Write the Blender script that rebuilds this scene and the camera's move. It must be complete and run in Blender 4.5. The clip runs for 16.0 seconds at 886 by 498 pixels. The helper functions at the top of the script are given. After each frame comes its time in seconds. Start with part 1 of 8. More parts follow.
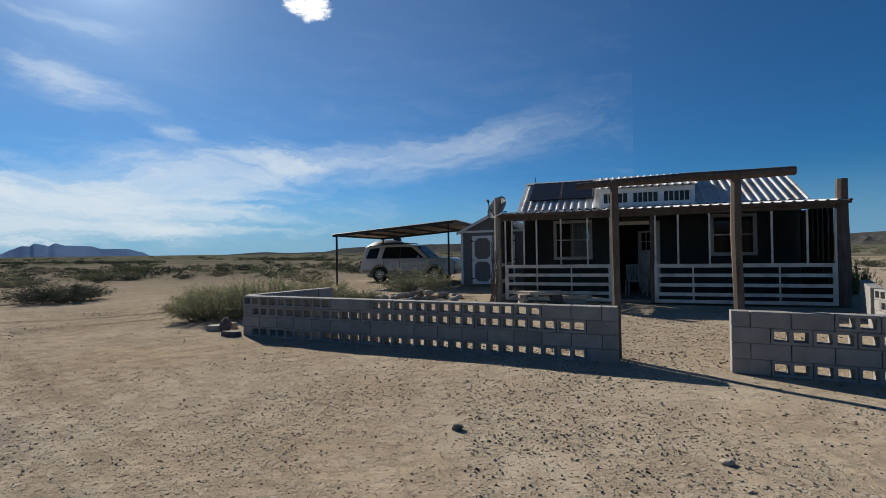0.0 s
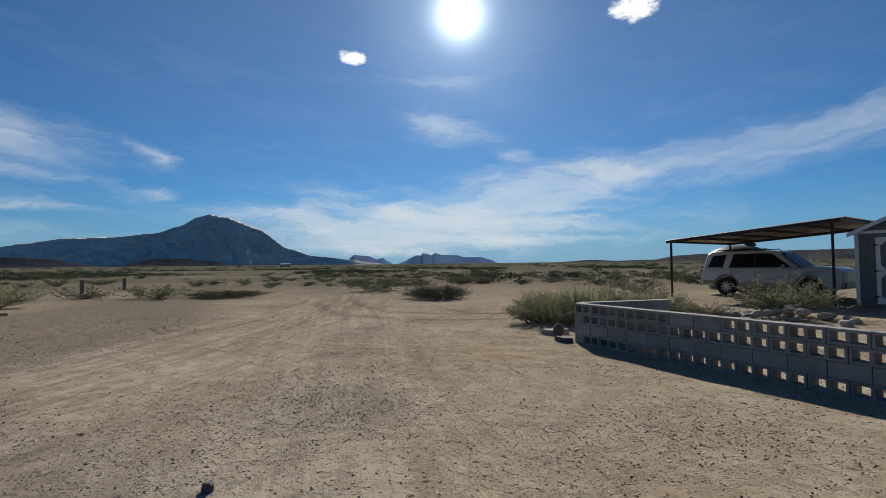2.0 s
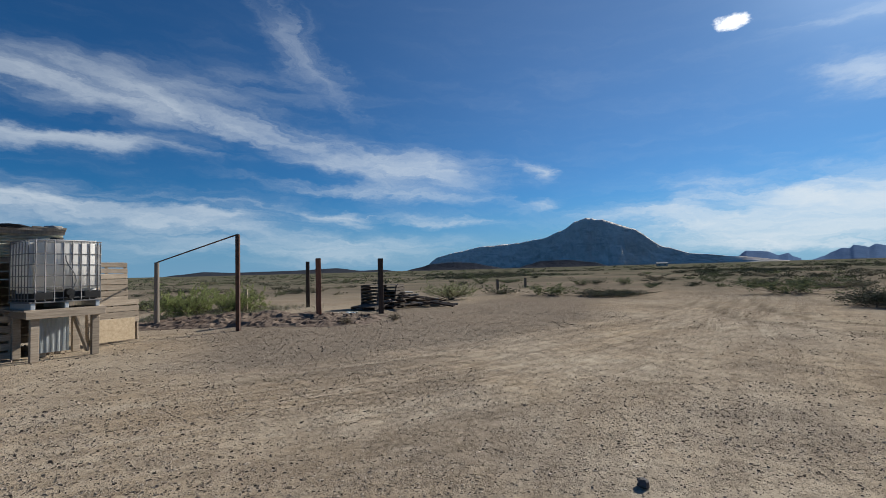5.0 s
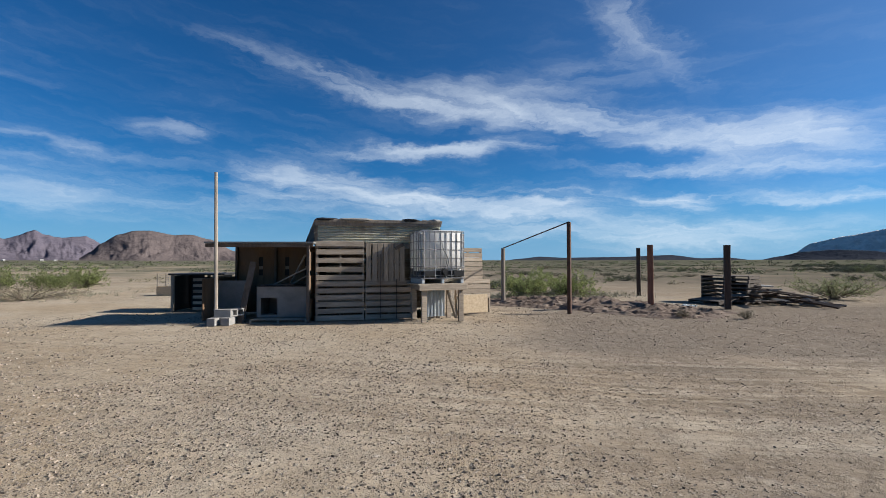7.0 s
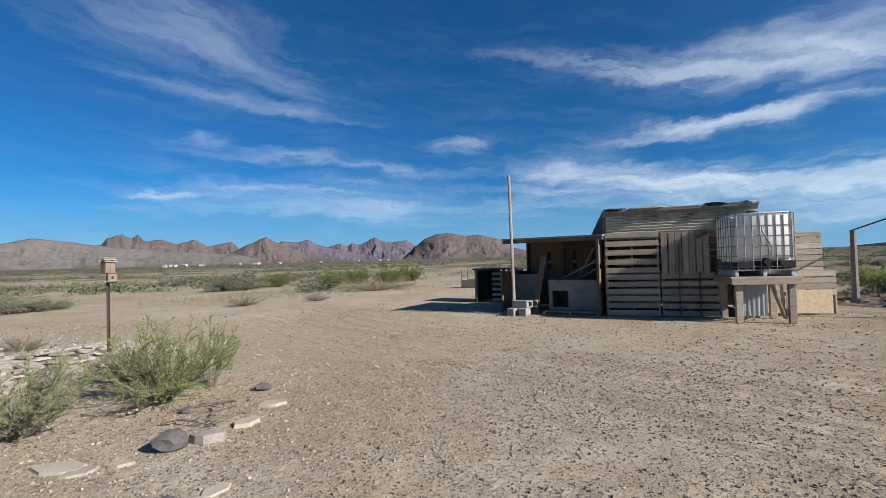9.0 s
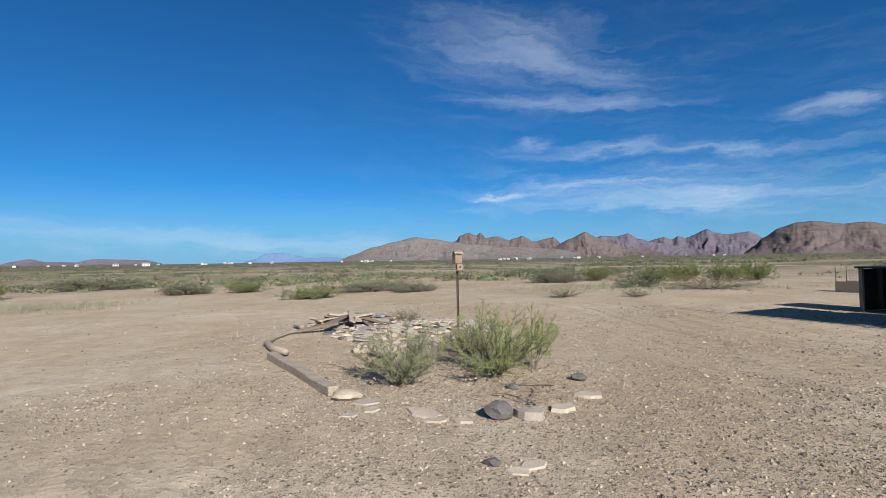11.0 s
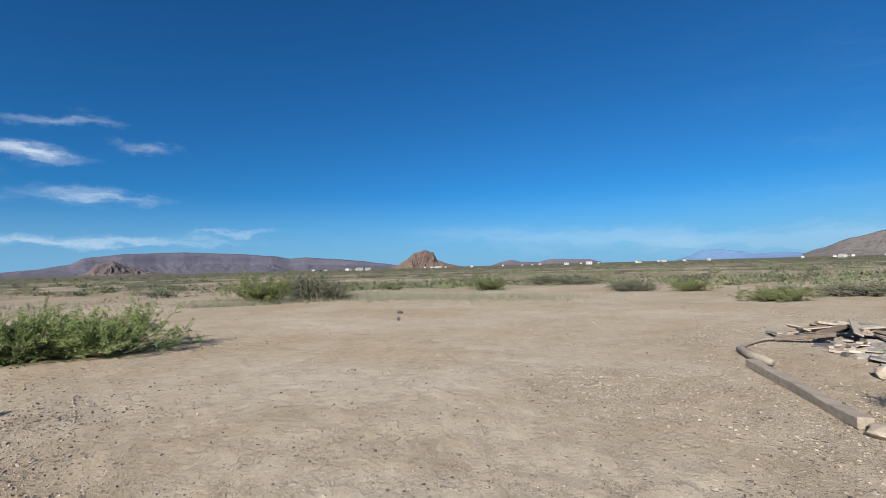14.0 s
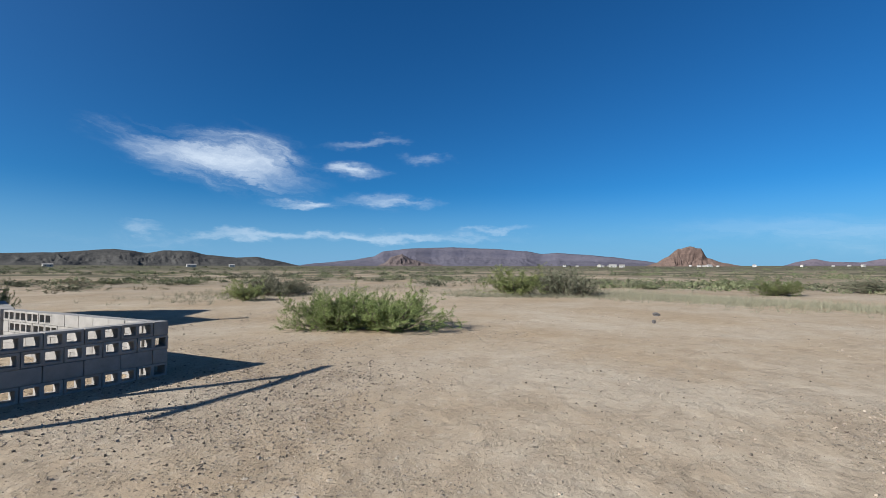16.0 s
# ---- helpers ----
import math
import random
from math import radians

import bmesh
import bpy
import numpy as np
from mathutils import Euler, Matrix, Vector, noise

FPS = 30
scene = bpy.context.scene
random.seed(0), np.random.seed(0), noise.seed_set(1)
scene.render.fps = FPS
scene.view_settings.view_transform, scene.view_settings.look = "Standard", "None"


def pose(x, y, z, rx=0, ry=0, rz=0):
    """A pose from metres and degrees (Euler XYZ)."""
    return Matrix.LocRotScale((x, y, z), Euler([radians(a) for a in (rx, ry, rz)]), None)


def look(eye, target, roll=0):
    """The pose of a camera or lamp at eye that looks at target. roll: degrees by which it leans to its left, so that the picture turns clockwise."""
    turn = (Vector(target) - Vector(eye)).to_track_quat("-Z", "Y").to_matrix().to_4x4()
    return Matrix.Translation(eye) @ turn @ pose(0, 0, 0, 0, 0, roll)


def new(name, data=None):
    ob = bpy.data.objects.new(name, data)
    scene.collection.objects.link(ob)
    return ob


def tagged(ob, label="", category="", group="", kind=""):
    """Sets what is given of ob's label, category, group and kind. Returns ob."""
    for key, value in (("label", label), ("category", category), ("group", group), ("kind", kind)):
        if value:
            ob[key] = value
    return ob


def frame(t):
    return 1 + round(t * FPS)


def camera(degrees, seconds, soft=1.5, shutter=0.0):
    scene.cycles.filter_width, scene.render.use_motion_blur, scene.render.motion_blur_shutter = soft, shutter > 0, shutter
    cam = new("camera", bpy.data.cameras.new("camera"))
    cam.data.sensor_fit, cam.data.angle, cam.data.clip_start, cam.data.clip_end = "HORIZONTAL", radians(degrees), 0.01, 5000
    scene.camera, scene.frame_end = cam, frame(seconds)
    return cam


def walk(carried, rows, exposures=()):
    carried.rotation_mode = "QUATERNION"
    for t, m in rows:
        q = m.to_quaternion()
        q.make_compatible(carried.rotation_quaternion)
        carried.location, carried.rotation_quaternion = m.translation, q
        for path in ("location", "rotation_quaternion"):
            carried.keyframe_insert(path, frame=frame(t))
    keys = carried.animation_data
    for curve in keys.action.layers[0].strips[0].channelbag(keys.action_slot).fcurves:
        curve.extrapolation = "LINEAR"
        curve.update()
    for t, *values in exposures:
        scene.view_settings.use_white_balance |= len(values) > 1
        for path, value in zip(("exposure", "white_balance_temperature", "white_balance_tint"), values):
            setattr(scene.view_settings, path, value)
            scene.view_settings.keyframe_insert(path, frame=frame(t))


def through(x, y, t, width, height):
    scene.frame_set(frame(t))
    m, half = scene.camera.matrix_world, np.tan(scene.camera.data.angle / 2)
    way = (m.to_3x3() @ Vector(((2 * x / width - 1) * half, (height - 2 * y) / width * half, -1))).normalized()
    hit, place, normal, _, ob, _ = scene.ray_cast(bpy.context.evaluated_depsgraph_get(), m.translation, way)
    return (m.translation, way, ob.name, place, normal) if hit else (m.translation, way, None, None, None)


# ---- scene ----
cam = camera(87.71, 16.0, soft=0.62)
PATH = [
    (0.0, pose(0.020, -0.061, 1.490, 90.50, 0.88, 2.62)),
    (0.5, pose(-0.062, -0.053, 1.491, 91.06, 1.01, 10.52)),
    (1.0, pose(-0.090, 0.013, 1.492, 91.38, 1.31, 20.98)),
    (1.5, pose(-0.100, 0.086, 1.499, 91.75, 0.97, 31.49)),
    (2.0, pose(-0.141, 0.192, 1.497, 91.98, 0.60, 41.72)),
    (2.5, pose(-0.163, 0.205, 1.491, 92.08, 0.27, 50.85)),
    (3.0, pose(-0.190, 0.165, 1.492, 92.31, 0.17, 55.78)),
    (3.2, pose(-0.207, 0.143, 1.492, 92.38, -0.04, 57.63)),
    (5.3, pose(-0.342, -0.066, 1.492, 92.80, 1.61, 92.05)),
    (5.5, pose(-0.355, -0.060, 1.494, 92.74, 1.55, 96.20)),
    (6.0, pose(-0.431, -0.015, 1.509, 92.36, 1.24, 106.54)),
    (6.5, pose(-0.440, -0.044, 1.512, 92.01, 0.46, 116.52)),
    (7.0, pose(-0.414, -0.088, 1.516, 91.59, 0.06, 125.23)),
    (7.5, pose(-0.343, -0.145, 1.510, 91.45, 0.38, 133.56)),
    (8.0, pose(-0.255, -0.229, 1.501, 91.49, 0.82, 142.11)),
    (8.5, pose(-0.167, -0.276, 1.501, 91.56, 1.37, 150.41)),
    (11.0, pose(-0.226, -0.384, 1.483, 91.53, 0.98, 196.66)),
    (11.5, pose(-0.197, -0.377, 1.473, 91.24, 0.98, 207.99)),
    (12.0, pose(-0.136, -0.366, 1.480, 91.10, 1.20, 215.57)),
    (12.5, pose(-0.032, -0.315, 1.485, 91.27, 1.48, 221.46)),
    (13.0, pose(0.080, -0.235, 1.489, 91.63, 1.61, 229.47)),
    (13.5, pose(0.135, -0.160, 1.490, 92.14, 1.76, 237.91)),
    (14.0, pose(0.169, -0.124, 1.485, 92.42, 1.55, 246.97)),
    (14.5, pose(0.189, -0.144, 1.488, 92.66, 1.09, 257.78)),
    (15.0, pose(0.209, -0.185, 1.485, 92.57, 0.62, 265.86)),
    (15.5, pose(0.223, -0.227, 1.482, 92.41, 0.17, 271.39)),
    (16.0, pose(0.214, -0.219, 1.485, 92.29, -0.05, 277.42)),
]
walk(cam, PATH, [(0.0, 0.42, 6700, 9), (1.0, 0.35, 6700, 9), (3.2, 0.26, 6680, 9), (5.5, 0.52, 6550, 9), (7.0, 0.78, 6450, 10),
                 (8.5, 0.80, 6400, 10), (11.0, 0.85, 6500, 10), (16.0, 0.82, 6350, 10)])

# ---- sky and sun ----
SUN_AZ, SUN_EL = 39.3, 28.9          # degrees, counter-clockwise from +y; above the horizon
SUN_DIR = Vector((-math.sin(radians(SUN_AZ)) * math.cos(radians(SUN_EL)),
                  math.cos(radians(SUN_AZ)) * math.cos(radians(SUN_EL)),
                  math.sin(radians(SUN_EL))))


def heading(az, el):
    """Unit vector for an azimuth counter-clockwise from +y and an elevation."""
    a, e = radians(az), radians(el)
    return (-math.sin(a) * math.cos(e), math.cos(a) * math.cos(e), math.sin(e))


world = bpy.data.worlds.new("sky")
scene.world = world
world.use_nodes = True
wn, wl = world.node_tree.nodes, world.node_tree.links
wn.clear()


def wnode(kind, **values):
    n = wn.new(kind)
    for k, v in values.items():
        n.inputs[k].default_value = v
    return n


def wmath(op, a, b=None, c=None):
    n = wn.new("ShaderNodeMath")
    n.operation = op
    for i, v in enumerate((a, b, c)):
        if v is None:
            continue
        if isinstance(v, (int, float)):
            n.inputs[i].default_value = v
        else:
            wl.new(v, n.inputs[i])
    return n.outputs[0]


def wramp(value, lo, hi):
    n = wn.new("ShaderNodeMapRange")
    n.interpolation_type = "SMOOTHSTEP"
    wl.new(value, n.inputs["Value"])
    n.inputs["From Min"].default_value, n.inputs["From Max"].default_value = lo, hi
    return n.outputs["Result"]


def wdot(direction, vector):
    n = wn.new("ShaderNodeVectorMath")
    n.operation = "DOT_PRODUCT"
    wl.new(direction, n.inputs[0])
    n.inputs[1].default_value = vector
    return n.outputs["Value"]


sky = wn.new("ShaderNodeTexSky")
sky.sky_type = "NISHITA"
sky.sun_disc = False
sky.sun_elevation, sky.sun_rotation = radians(SUN_EL), radians(-SUN_AZ)
sky.altitude, sky.air_density, sky.dust_density, sky.ozone_density = 900.0, 1.0, 0.1, 1.0

coord = wn.new("ShaderNodeTexCoord").outputs["Generated"]
xyz = wn.new("ShaderNodeSeparateXYZ")
wl.new(coord, xyz.inputs[0])
# azimuth and elevation of the view, in degrees, ruffled by wind so that no cloud has a clean outline
TURN = 160.0
across = wdot(coord, (math.cos(radians(TURN)), math.sin(radians(TURN)), 0))
ahead = wdot(coord, (-math.sin(radians(TURN)), math.cos(radians(TURN)), 0))
azimuth = wmath("SUBTRACT", TURN, wmath("MULTIPLY", wmath("ARCTAN2", across, ahead), 180 / math.pi))
elevation = wmath("MULTIPLY", wmath("ARCSINE", xyz.outputs["Z"]), 180 / math.pi)


def ruffle(scale, seed):
    m = wn.new("ShaderNodeMapping")
    m.inputs["Location"].default_value = (seed, seed * 2, seed * 3)
    m.inputs["Scale"].default_value = (1.0, 1.0, 2.6)
    wl.new(coord, m.inputs[0])
    n = wnode("ShaderNodeTexNoise", Scale=scale, Detail=6.0, Roughness=0.62)
    wl.new(m.outputs[0], n.inputs["Vector"])
    c = wn.new("ShaderNodeSeparateColor")
    wl.new(n.outputs["Color"], c.inputs[0])
    return wmath("SUBTRACT", c.outputs[0], 0.5), wmath("SUBTRACT", c.outputs[1], 0.5)


slow, quick = ruffle(4.0, 1.3), ruffle(17.0, 5.1)
azimuth = wmath("ADD", azimuth, wmath("ADD", wmath("MULTIPLY", slow[0], 14.0), wmath("MULTIPLY", quick[0], 4.0)))
elevation = wmath("ADD", elevation, wmath("ADD", wmath("MULTIPLY", slow[1], 4.6), wmath("MULTIPLY", quick[1], 1.9)))


def fibres(tilt, seed, length, width):
    """Ice fibres combed out along one direction."""
    c, d = math.cos(radians(tilt)), math.sin(radians(tilt))
    along = wmath("SUBTRACT", wmath("MULTIPLY", elevation, d), wmath("MULTIPLY", azimuth, c))
    aside = wmath("ADD", wmath("MULTIPLY", elevation, c), wmath("MULTIPLY", azimuth, d))
    v = wn.new("ShaderNodeCombineXYZ")
    wl.new(wmath("DIVIDE", along, length), v.inputs[0])
    wl.new(wmath("DIVIDE", aside, width), v.inputs[1])
    v.inputs[2].default_value = seed
    n = wnode("ShaderNodeTexNoise", Scale=1.0, Detail=7.0, Roughness=0.60, Distortion=0.35)
    wl.new(v.outputs[0], n.inputs["Vector"])
    return n.outputs["Fac"]


COMBED = {-50: fibres(-50, 2.0, 11.0, 2.4), -13: fibres(-13, 4.0, 13.0, 2.0), 0: fibres(-3, 9.0, 13.0, 1.9), 13: fibres(11, 6.0, 13.0, 2.0)}


def cirrus_bank(az, el, tilt, half, thick, weight):
    """One streak or sheet of cirrus: its middle, its slant, half its length and half its thickness in degrees."""
    c, d = math.cos(radians(tilt)), math.sin(radians(tilt))
    right = wmath("MULTIPLY", wmath("SUBTRACT", az if az < 340 else az - 360, azimuth), math.cos(radians(el)))
    up = wmath("SUBTRACT", elevation, el)
    u = wmath("ADD", wmath("MULTIPLY", right, c / half), wmath("MULTIPLY", up, d / half))
    v = wmath("SUBTRACT", wmath("MULTIPLY", up, c / thick), wmath("MULTIPLY", right, d / thick))
    e = wmath("POWER", wmath("ADD", wmath("MULTIPLY", u, u), wmath("MULTIPLY", v, v)), 0.5)
    comb = COMBED[min(COMBED, key=lambda k: abs(k - tilt))]
    body = wmath("ADD", wmath("SUBTRACT", 1.0, e), wmath("MULTIPLY", wmath("SUBTRACT", comb, 0.46), 3.4))
    return wmath("MULTIPLY", wmath("MULTIPLY", wramp(body, -0.55, 1.75), wramp(e, 1.9, 0.35)), weight)


# cirrus of each quarter of the sky: azimuth, elevation, slant, half length, half thickness, weight
NORTH_CIRRUS = ((40.9, 5.4, -1, 24, 3.2, 1.0), (47.7, 2.7, 0, 20, 1.6, 0.8), (22.7, 11.0, -7, 5.7, 2.4, 0.85), (34.1, 13.1, -5, 3.6, 0.8, 0.5),
                (42.3, 22.0, 0, 7.1, 0.9, 0.3), (41.7, 16.8, -4, 3.5, 1.9, 0.42), (359.3, 11.9, 12, 16.2, 2.1, 0.42), (16.4, 10.9, 6, 11.5, 2.0, 0.42),
                (46.8, 4.7, 0, 16.6, 3.0, 0.8), (33.2, 8.0, 9, 17.2, 3.6, 0.7), (40.4, 16.7, -20, 4.5, 1.8, 0.3), (2.0, 13.5, 12, 17, 1.3, 0.3))
WEST_CIRRUS = ((91.6, 12.8, -11, 9.9, 2.3, 0.60), (97.5, 6.9, -5, 3.7, 0.9, 0.60), (95.8, 2.5, 2, 12, 1.5, 0.43), (74.8, 12.2, -17, 2.9, 0.9, 0.65),
               (72.5, 8.0, 5, 3.7, 0.9, 0.69), (118.5, 18.2, -9, 24.7, 1.9, 0.56), (93.2, 13.3, -6, 12.8, 1.8, 0.60), (102.2, 24.8, -51, 7.3, 2.3, 0.39),
               (127.3, 13.9, 0, 12, 1.1, 0.47), (131.5, 8.4, -4, 16.7, 1.6, 0.60), (91.2, 9.8, -5, 15.4, 0.9, 0.52), (84.9, 6.2, -6, 8.9, 0.7, 0.56),
               (97.7, 6.4, -6, 4.3, 1.1, 0.52), (105.5, 3.9, -1, 17.4, 1.7, 0.60))
SOUTH_CIRRUS = ((122.8, 18.1, -8, 16.4, 1.0, 0.37), (116.4, 20.1, 0, 14.6, 2.3, 0.28), (124.6, 14.0, 3, 12.6, 0.9, 0.37), (124.2, 6.8, 0, 24, 2.2, 0.59),
                (110.1, 7.2, -3, 5.3, 1.2, 0.44), (171.3, 11.6, -5, 18.2, 0.8, 0.32), (170.7, 7.2, -3, 19.2, 2.3, 0.42), (181, 8.7, -2, 8.2, 0.8, 0.27),
                (182, 18.4, -6, 15.3, 1.1, 0.22), (185.9, 14.1, 3, 2.3, 0.7, 0.27), (156.7, 14, -8, 4.2, 1.1, 0.37), (142.7, 10.5, -1, 9, 2.4, 0.41),
                (186.0, 24.0, -12, 14, 3.8, 0.27))
EAST_CIRRUS = ((221.3, 2.7, -2, 26, 1.7, 0.24), (271.4, 4.7, 2, 4.5, 0.4, 0.35), (187.9, 8.1, -4, 3.1, 0.4, 0.4), (303, 12.2, -7, 8.1, 2.6, 1.0),
               (287.9, 11.7, -2, 3.0, 0.9, 0.85), (294.5, 7.7, -2, 3.3, 0.5, 0.75), (283.8, 7.9, -1, 5.0, 0.8, 0.55), (291.1, 3.5, 1, 19.2, 0.5, 0.5),
               (287, 15.1, 7, 4.5, 0.5, 0.35), (279.1, 13.4, -4, 2.3, 0.6, 0.3), (309.4, 4, 3, 2.5, 0.5, 0.5))
cirrus = None
for bank in NORTH_CIRRUS + WEST_CIRRUS + SOUTH_CIRRUS + EAST_CIRRUS:
    w = cirrus_bank(*bank)
    cirrus = w if cirrus is None else wmath("SUBTRACT", wmath("ADD", cirrus, w), wmath("MULTIPLY", cirrus, w))
# a thin veil of ice over the western half of the sky
veil = wmath("MULTIPLY", wmath("MULTIPLY", wramp(COMBED[0], 0.36, 0.80), wramp(COMBED[-13], 0.30, 0.70)), wmath("MULTIPLY", wramp(elevation, 40.0, 6.0), wramp(azimuth, 230.0, 170.0)))
cirrus = wmath("ADD", wmath("MULTIPLY", wmath("MINIMUM", cirrus, 1.0), 0.92), wmath("MULTIPLY", veil, 0.10))
cirrus = wmath("MINIMUM", cirrus, 0.95)


def puff(az, el, size, flat):
    """A small fair-weather cloud with ragged edges."""
    near = wdot(coord, heading(az, el))
    rise = wdot(coord, heading(az, el + 90))
    away = wmath("ADD", wmath("SUBTRACT", 1.0, near), wmath("MULTIPLY", wmath("MULTIPLY", rise, rise), 0.5 * (flat * flat - 1)))
    m = wn.new("ShaderNodeMapping")
    m.inputs["Scale"].default_value = (1.0, 1.0, 2.2)
    wl.new(coord, m.inputs[0])
    n = wnode("ShaderNodeTexNoise", Scale=34.0, Detail=7.0, Roughness=0.65)
    wl.new(m.outputs[0], n.inputs["Vector"])
    r = 1.0 - math.cos(radians(size))
    edge = wmath("SUBTRACT", wmath("MULTIPLY", wmath("SUBTRACT", n.outputs["Fac"], 0.5), 2.6 * r), away)
    return wramp(edge, -r * 1.05, -r * 0.1)


puffs = wmath("MAXIMUM", puff(18.6, 27.6, 2.5, 1.5), wmath("MAXIMUM", puff(52.7, 24.2, 1.75, 2.0), puff(-2.0, 30.5, 0.9, 1.5)))

glow = wmath("MAXIMUM", wdot(coord, tuple(SUN_DIR)), 0.0)
mix = wn.new("ShaderNodeMix")
mix.data_type = "RGBA"
wl.new(cirrus, mix.inputs["Factor"])
clean = wn.new("ShaderNodeMix")
clean.data_type, clean.blend_type = "RGBA", "MULTIPLY"
clean.inputs["Factor"].default_value = 1.0
wl.new(sky.outputs[0], clean.inputs[6])
clean.inputs[7].default_value = (0.0064, 0.0286, 0.0512, 1.0)      # dry, clean desert air
haze = wn.new("ShaderNodeMix")
haze.data_type = "RGBA"
wl.new(wmath("MULTIPLY", wramp(xyz.outputs["Z"], 0.17, -0.02), 0.85), haze.inputs["Factor"])
wl.new(clean.outputs[2], haze.inputs[6])
haze.inputs[7].default_value = (0.130, 0.250, 0.400, 1.0)
wl.new(haze.outputs[2], mix.inputs[6])
mix.inputs[7].default_value = (0.47, 0.525, 0.58, 1.0)
white = wn.new("ShaderNodeMix")
white.data_type = "RGBA"
wl.new(puffs, white.inputs["Factor"])
wl.new(mix.outputs[2], white.inputs[6])
white.inputs[7].default_value = (0.88, 0.90, 0.93, 1.0)
back = wnode("ShaderNodeBackground", Strength=1.0)
wl.new(white.outputs[2], back.inputs["Color"])
# the bright ring of forward-scattered light round the sun, and the sun's own disc
ring = wmath("ADD", wmath("ADD", wmath("MULTIPLY", wmath("POWER", glow, 4.0), 0.070), wmath("MULTIPLY", glow, 0.016)), wmath("MULTIPLY", wmath("POWER", glow, 90.0), 0.20))
ring = wmath("ADD", ring, wmath("MULTIPLY", wmath("POWER", glow, 1100.0), 1.4))
ring = wmath("ADD", ring, wmath("MULTIPLY", wramp(glow, math.cos(radians(1.5)), math.cos(radians(1.0))), 12.0))
halo = wnode("ShaderNodeBackground", Color=(0.84, 0.94, 1.0, 1.0))
wl.new(ring, halo.inputs["Strength"])
both = wn.new("ShaderNodeAddShader")
wl.new(back.outputs[0], both.inputs[0])
wl.new(halo.outputs[0], both.inputs[1])
wl.new(both.outputs[0], wn.new("ShaderNodeOutputWorld").inputs["Surface"])

sun = new("sun", bpy.data.lights.new("sun", "SUN"))
sun.data.energy, sun.data.angle, sun.data.color = 4.8, radians(0.55), (1.0, 0.95, 0.88)
sun.matrix_world = look(SUN_DIR * 60, (0, 0, 0))


# ---- materials ----
def surface(name, a, b, scale=6.0, rough=0.85, metal=0.0, bump=0.25, grain=60.0, stretch=(1, 1, 1), vary=0.12, spec=0.3,
            bump_size=0.01, stain=None, stain_scale=1.3, island=False, seed=0.0):
    """A weathered solid surface: two colours mixed by a coarse and a fine pattern, fine relief, and a shade of its own for each piece."""
    m = bpy.data.materials.new(name)
    m.use_nodes = True
    nd, ln = m.node_tree.nodes, m.node_tree.links
    bs = nd["Principled BSDF"]
    bs.inputs["Roughness"].default_value, bs.inputs["Metallic"].default_value = rough, metal
    bs.inputs["Specular IOR Level"].default_value = spec
    tc, mp, info = nd.new("ShaderNodeTexCoord"), nd.new("ShaderNodeMapping"), nd.new("ShaderNodeObjectInfo")
    mp.inputs["Scale"].default_value = stretch
    ln.new(tc.outputs["Object"], mp.inputs["Vector"])
    if island:
        own = nd.new("ShaderNodeNewGeometry").outputs["Random Per Island"]
    else:
        own = info.outputs["Random"]
    shift = nd.new("ShaderNodeMath")
    shift.operation = "MULTIPLY_ADD"
    ln.new(info.outputs["Random"], shift.inputs[0])
    shift.inputs[1].default_value, shift.inputs[2].default_value = 37.0, seed
    n1, n2 = nd.new("ShaderNodeTexNoise"), nd.new("ShaderNodeTexNoise")
    for n, s, d in ((n1, scale, 5.0), (n2, grain, 4.0)):
        n.noise_dimensions = "4D"
        ln.new(shift.outputs[0], n.inputs["W"])
        n.inputs["Scale"].default_value, n.inputs["Detail"].default_value = s, d
        n.inputs["Roughness"].default_value = 0.62
        ln.new(mp.outputs[0], n.inputs["Vector"])
    addn = nd.new("ShaderNodeMath")
    addn.operation = "MULTIPLY_ADD"
    ln.new(n2.outputs["Fac"], addn.inputs[0])
    addn.inputs[1].default_value = 0.55
    ln.new(n1.outputs["Fac"], addn.inputs[2])
    rg = nd.new("ShaderNodeMapRange")
    ln.new(addn.outputs[0], rg.inputs["Value"])
    rg.inputs["From Min"].default_value, rg.inputs["From Max"].default_value = 0.52, 1.02
    mx = nd.new("ShaderNodeMix")
    mx.data_type = "RGBA"
    ln.new(rg.outputs[0], mx.inputs["Factor"])
    mx.inputs[6].default_value, mx.inputs[7].default_value = (*a, 1), (*b, 1)
    colour = mx.outputs[2]
    if stain:
        n3 = nd.new("ShaderNodeTexNoise")
        n3.inputs["Scale"].default_value, n3.inputs["Detail"].default_value = stain_scale, 6.0
        ln.new(tc.outputs["Object"], n3.inputs["Vector"])
        r3 = nd.new("ShaderNodeMapRange")
        ln.new(n3.outputs["Fac"], r3.inputs["Value"])
        r3.inputs["From Min"].default_value, r3.inputs["From Max"].default_value = 0.5, 0.68
        r3.inputs["To Max"].default_value = 0.8
        m3 = nd.new("ShaderNodeMix")
        m3.data_type = "RGBA"
        ln.new(r3.outputs[0], m3.inputs["Factor"])
        ln.new(colour, m3.inputs[6])
        m3.inputs[7].default_value = (*stain, 1)
        colour = m3.outputs[2]
    hs = nd.new("ShaderNodeHueSaturation")
    ln.new(colour, hs.inputs["Color"])
    rv = nd.new("ShaderNodeMapRange")
    ln.new(own, rv.inputs["Value"])
    rv.inputs["To Min"].default_value, rv.inputs["To Max"].default_value = 1 - vary, 1 + vary
    ln.new(rv.outputs[0], hs.inputs["Value"])
    ln.new(hs.outputs[0], bs.inputs["Base Color"])
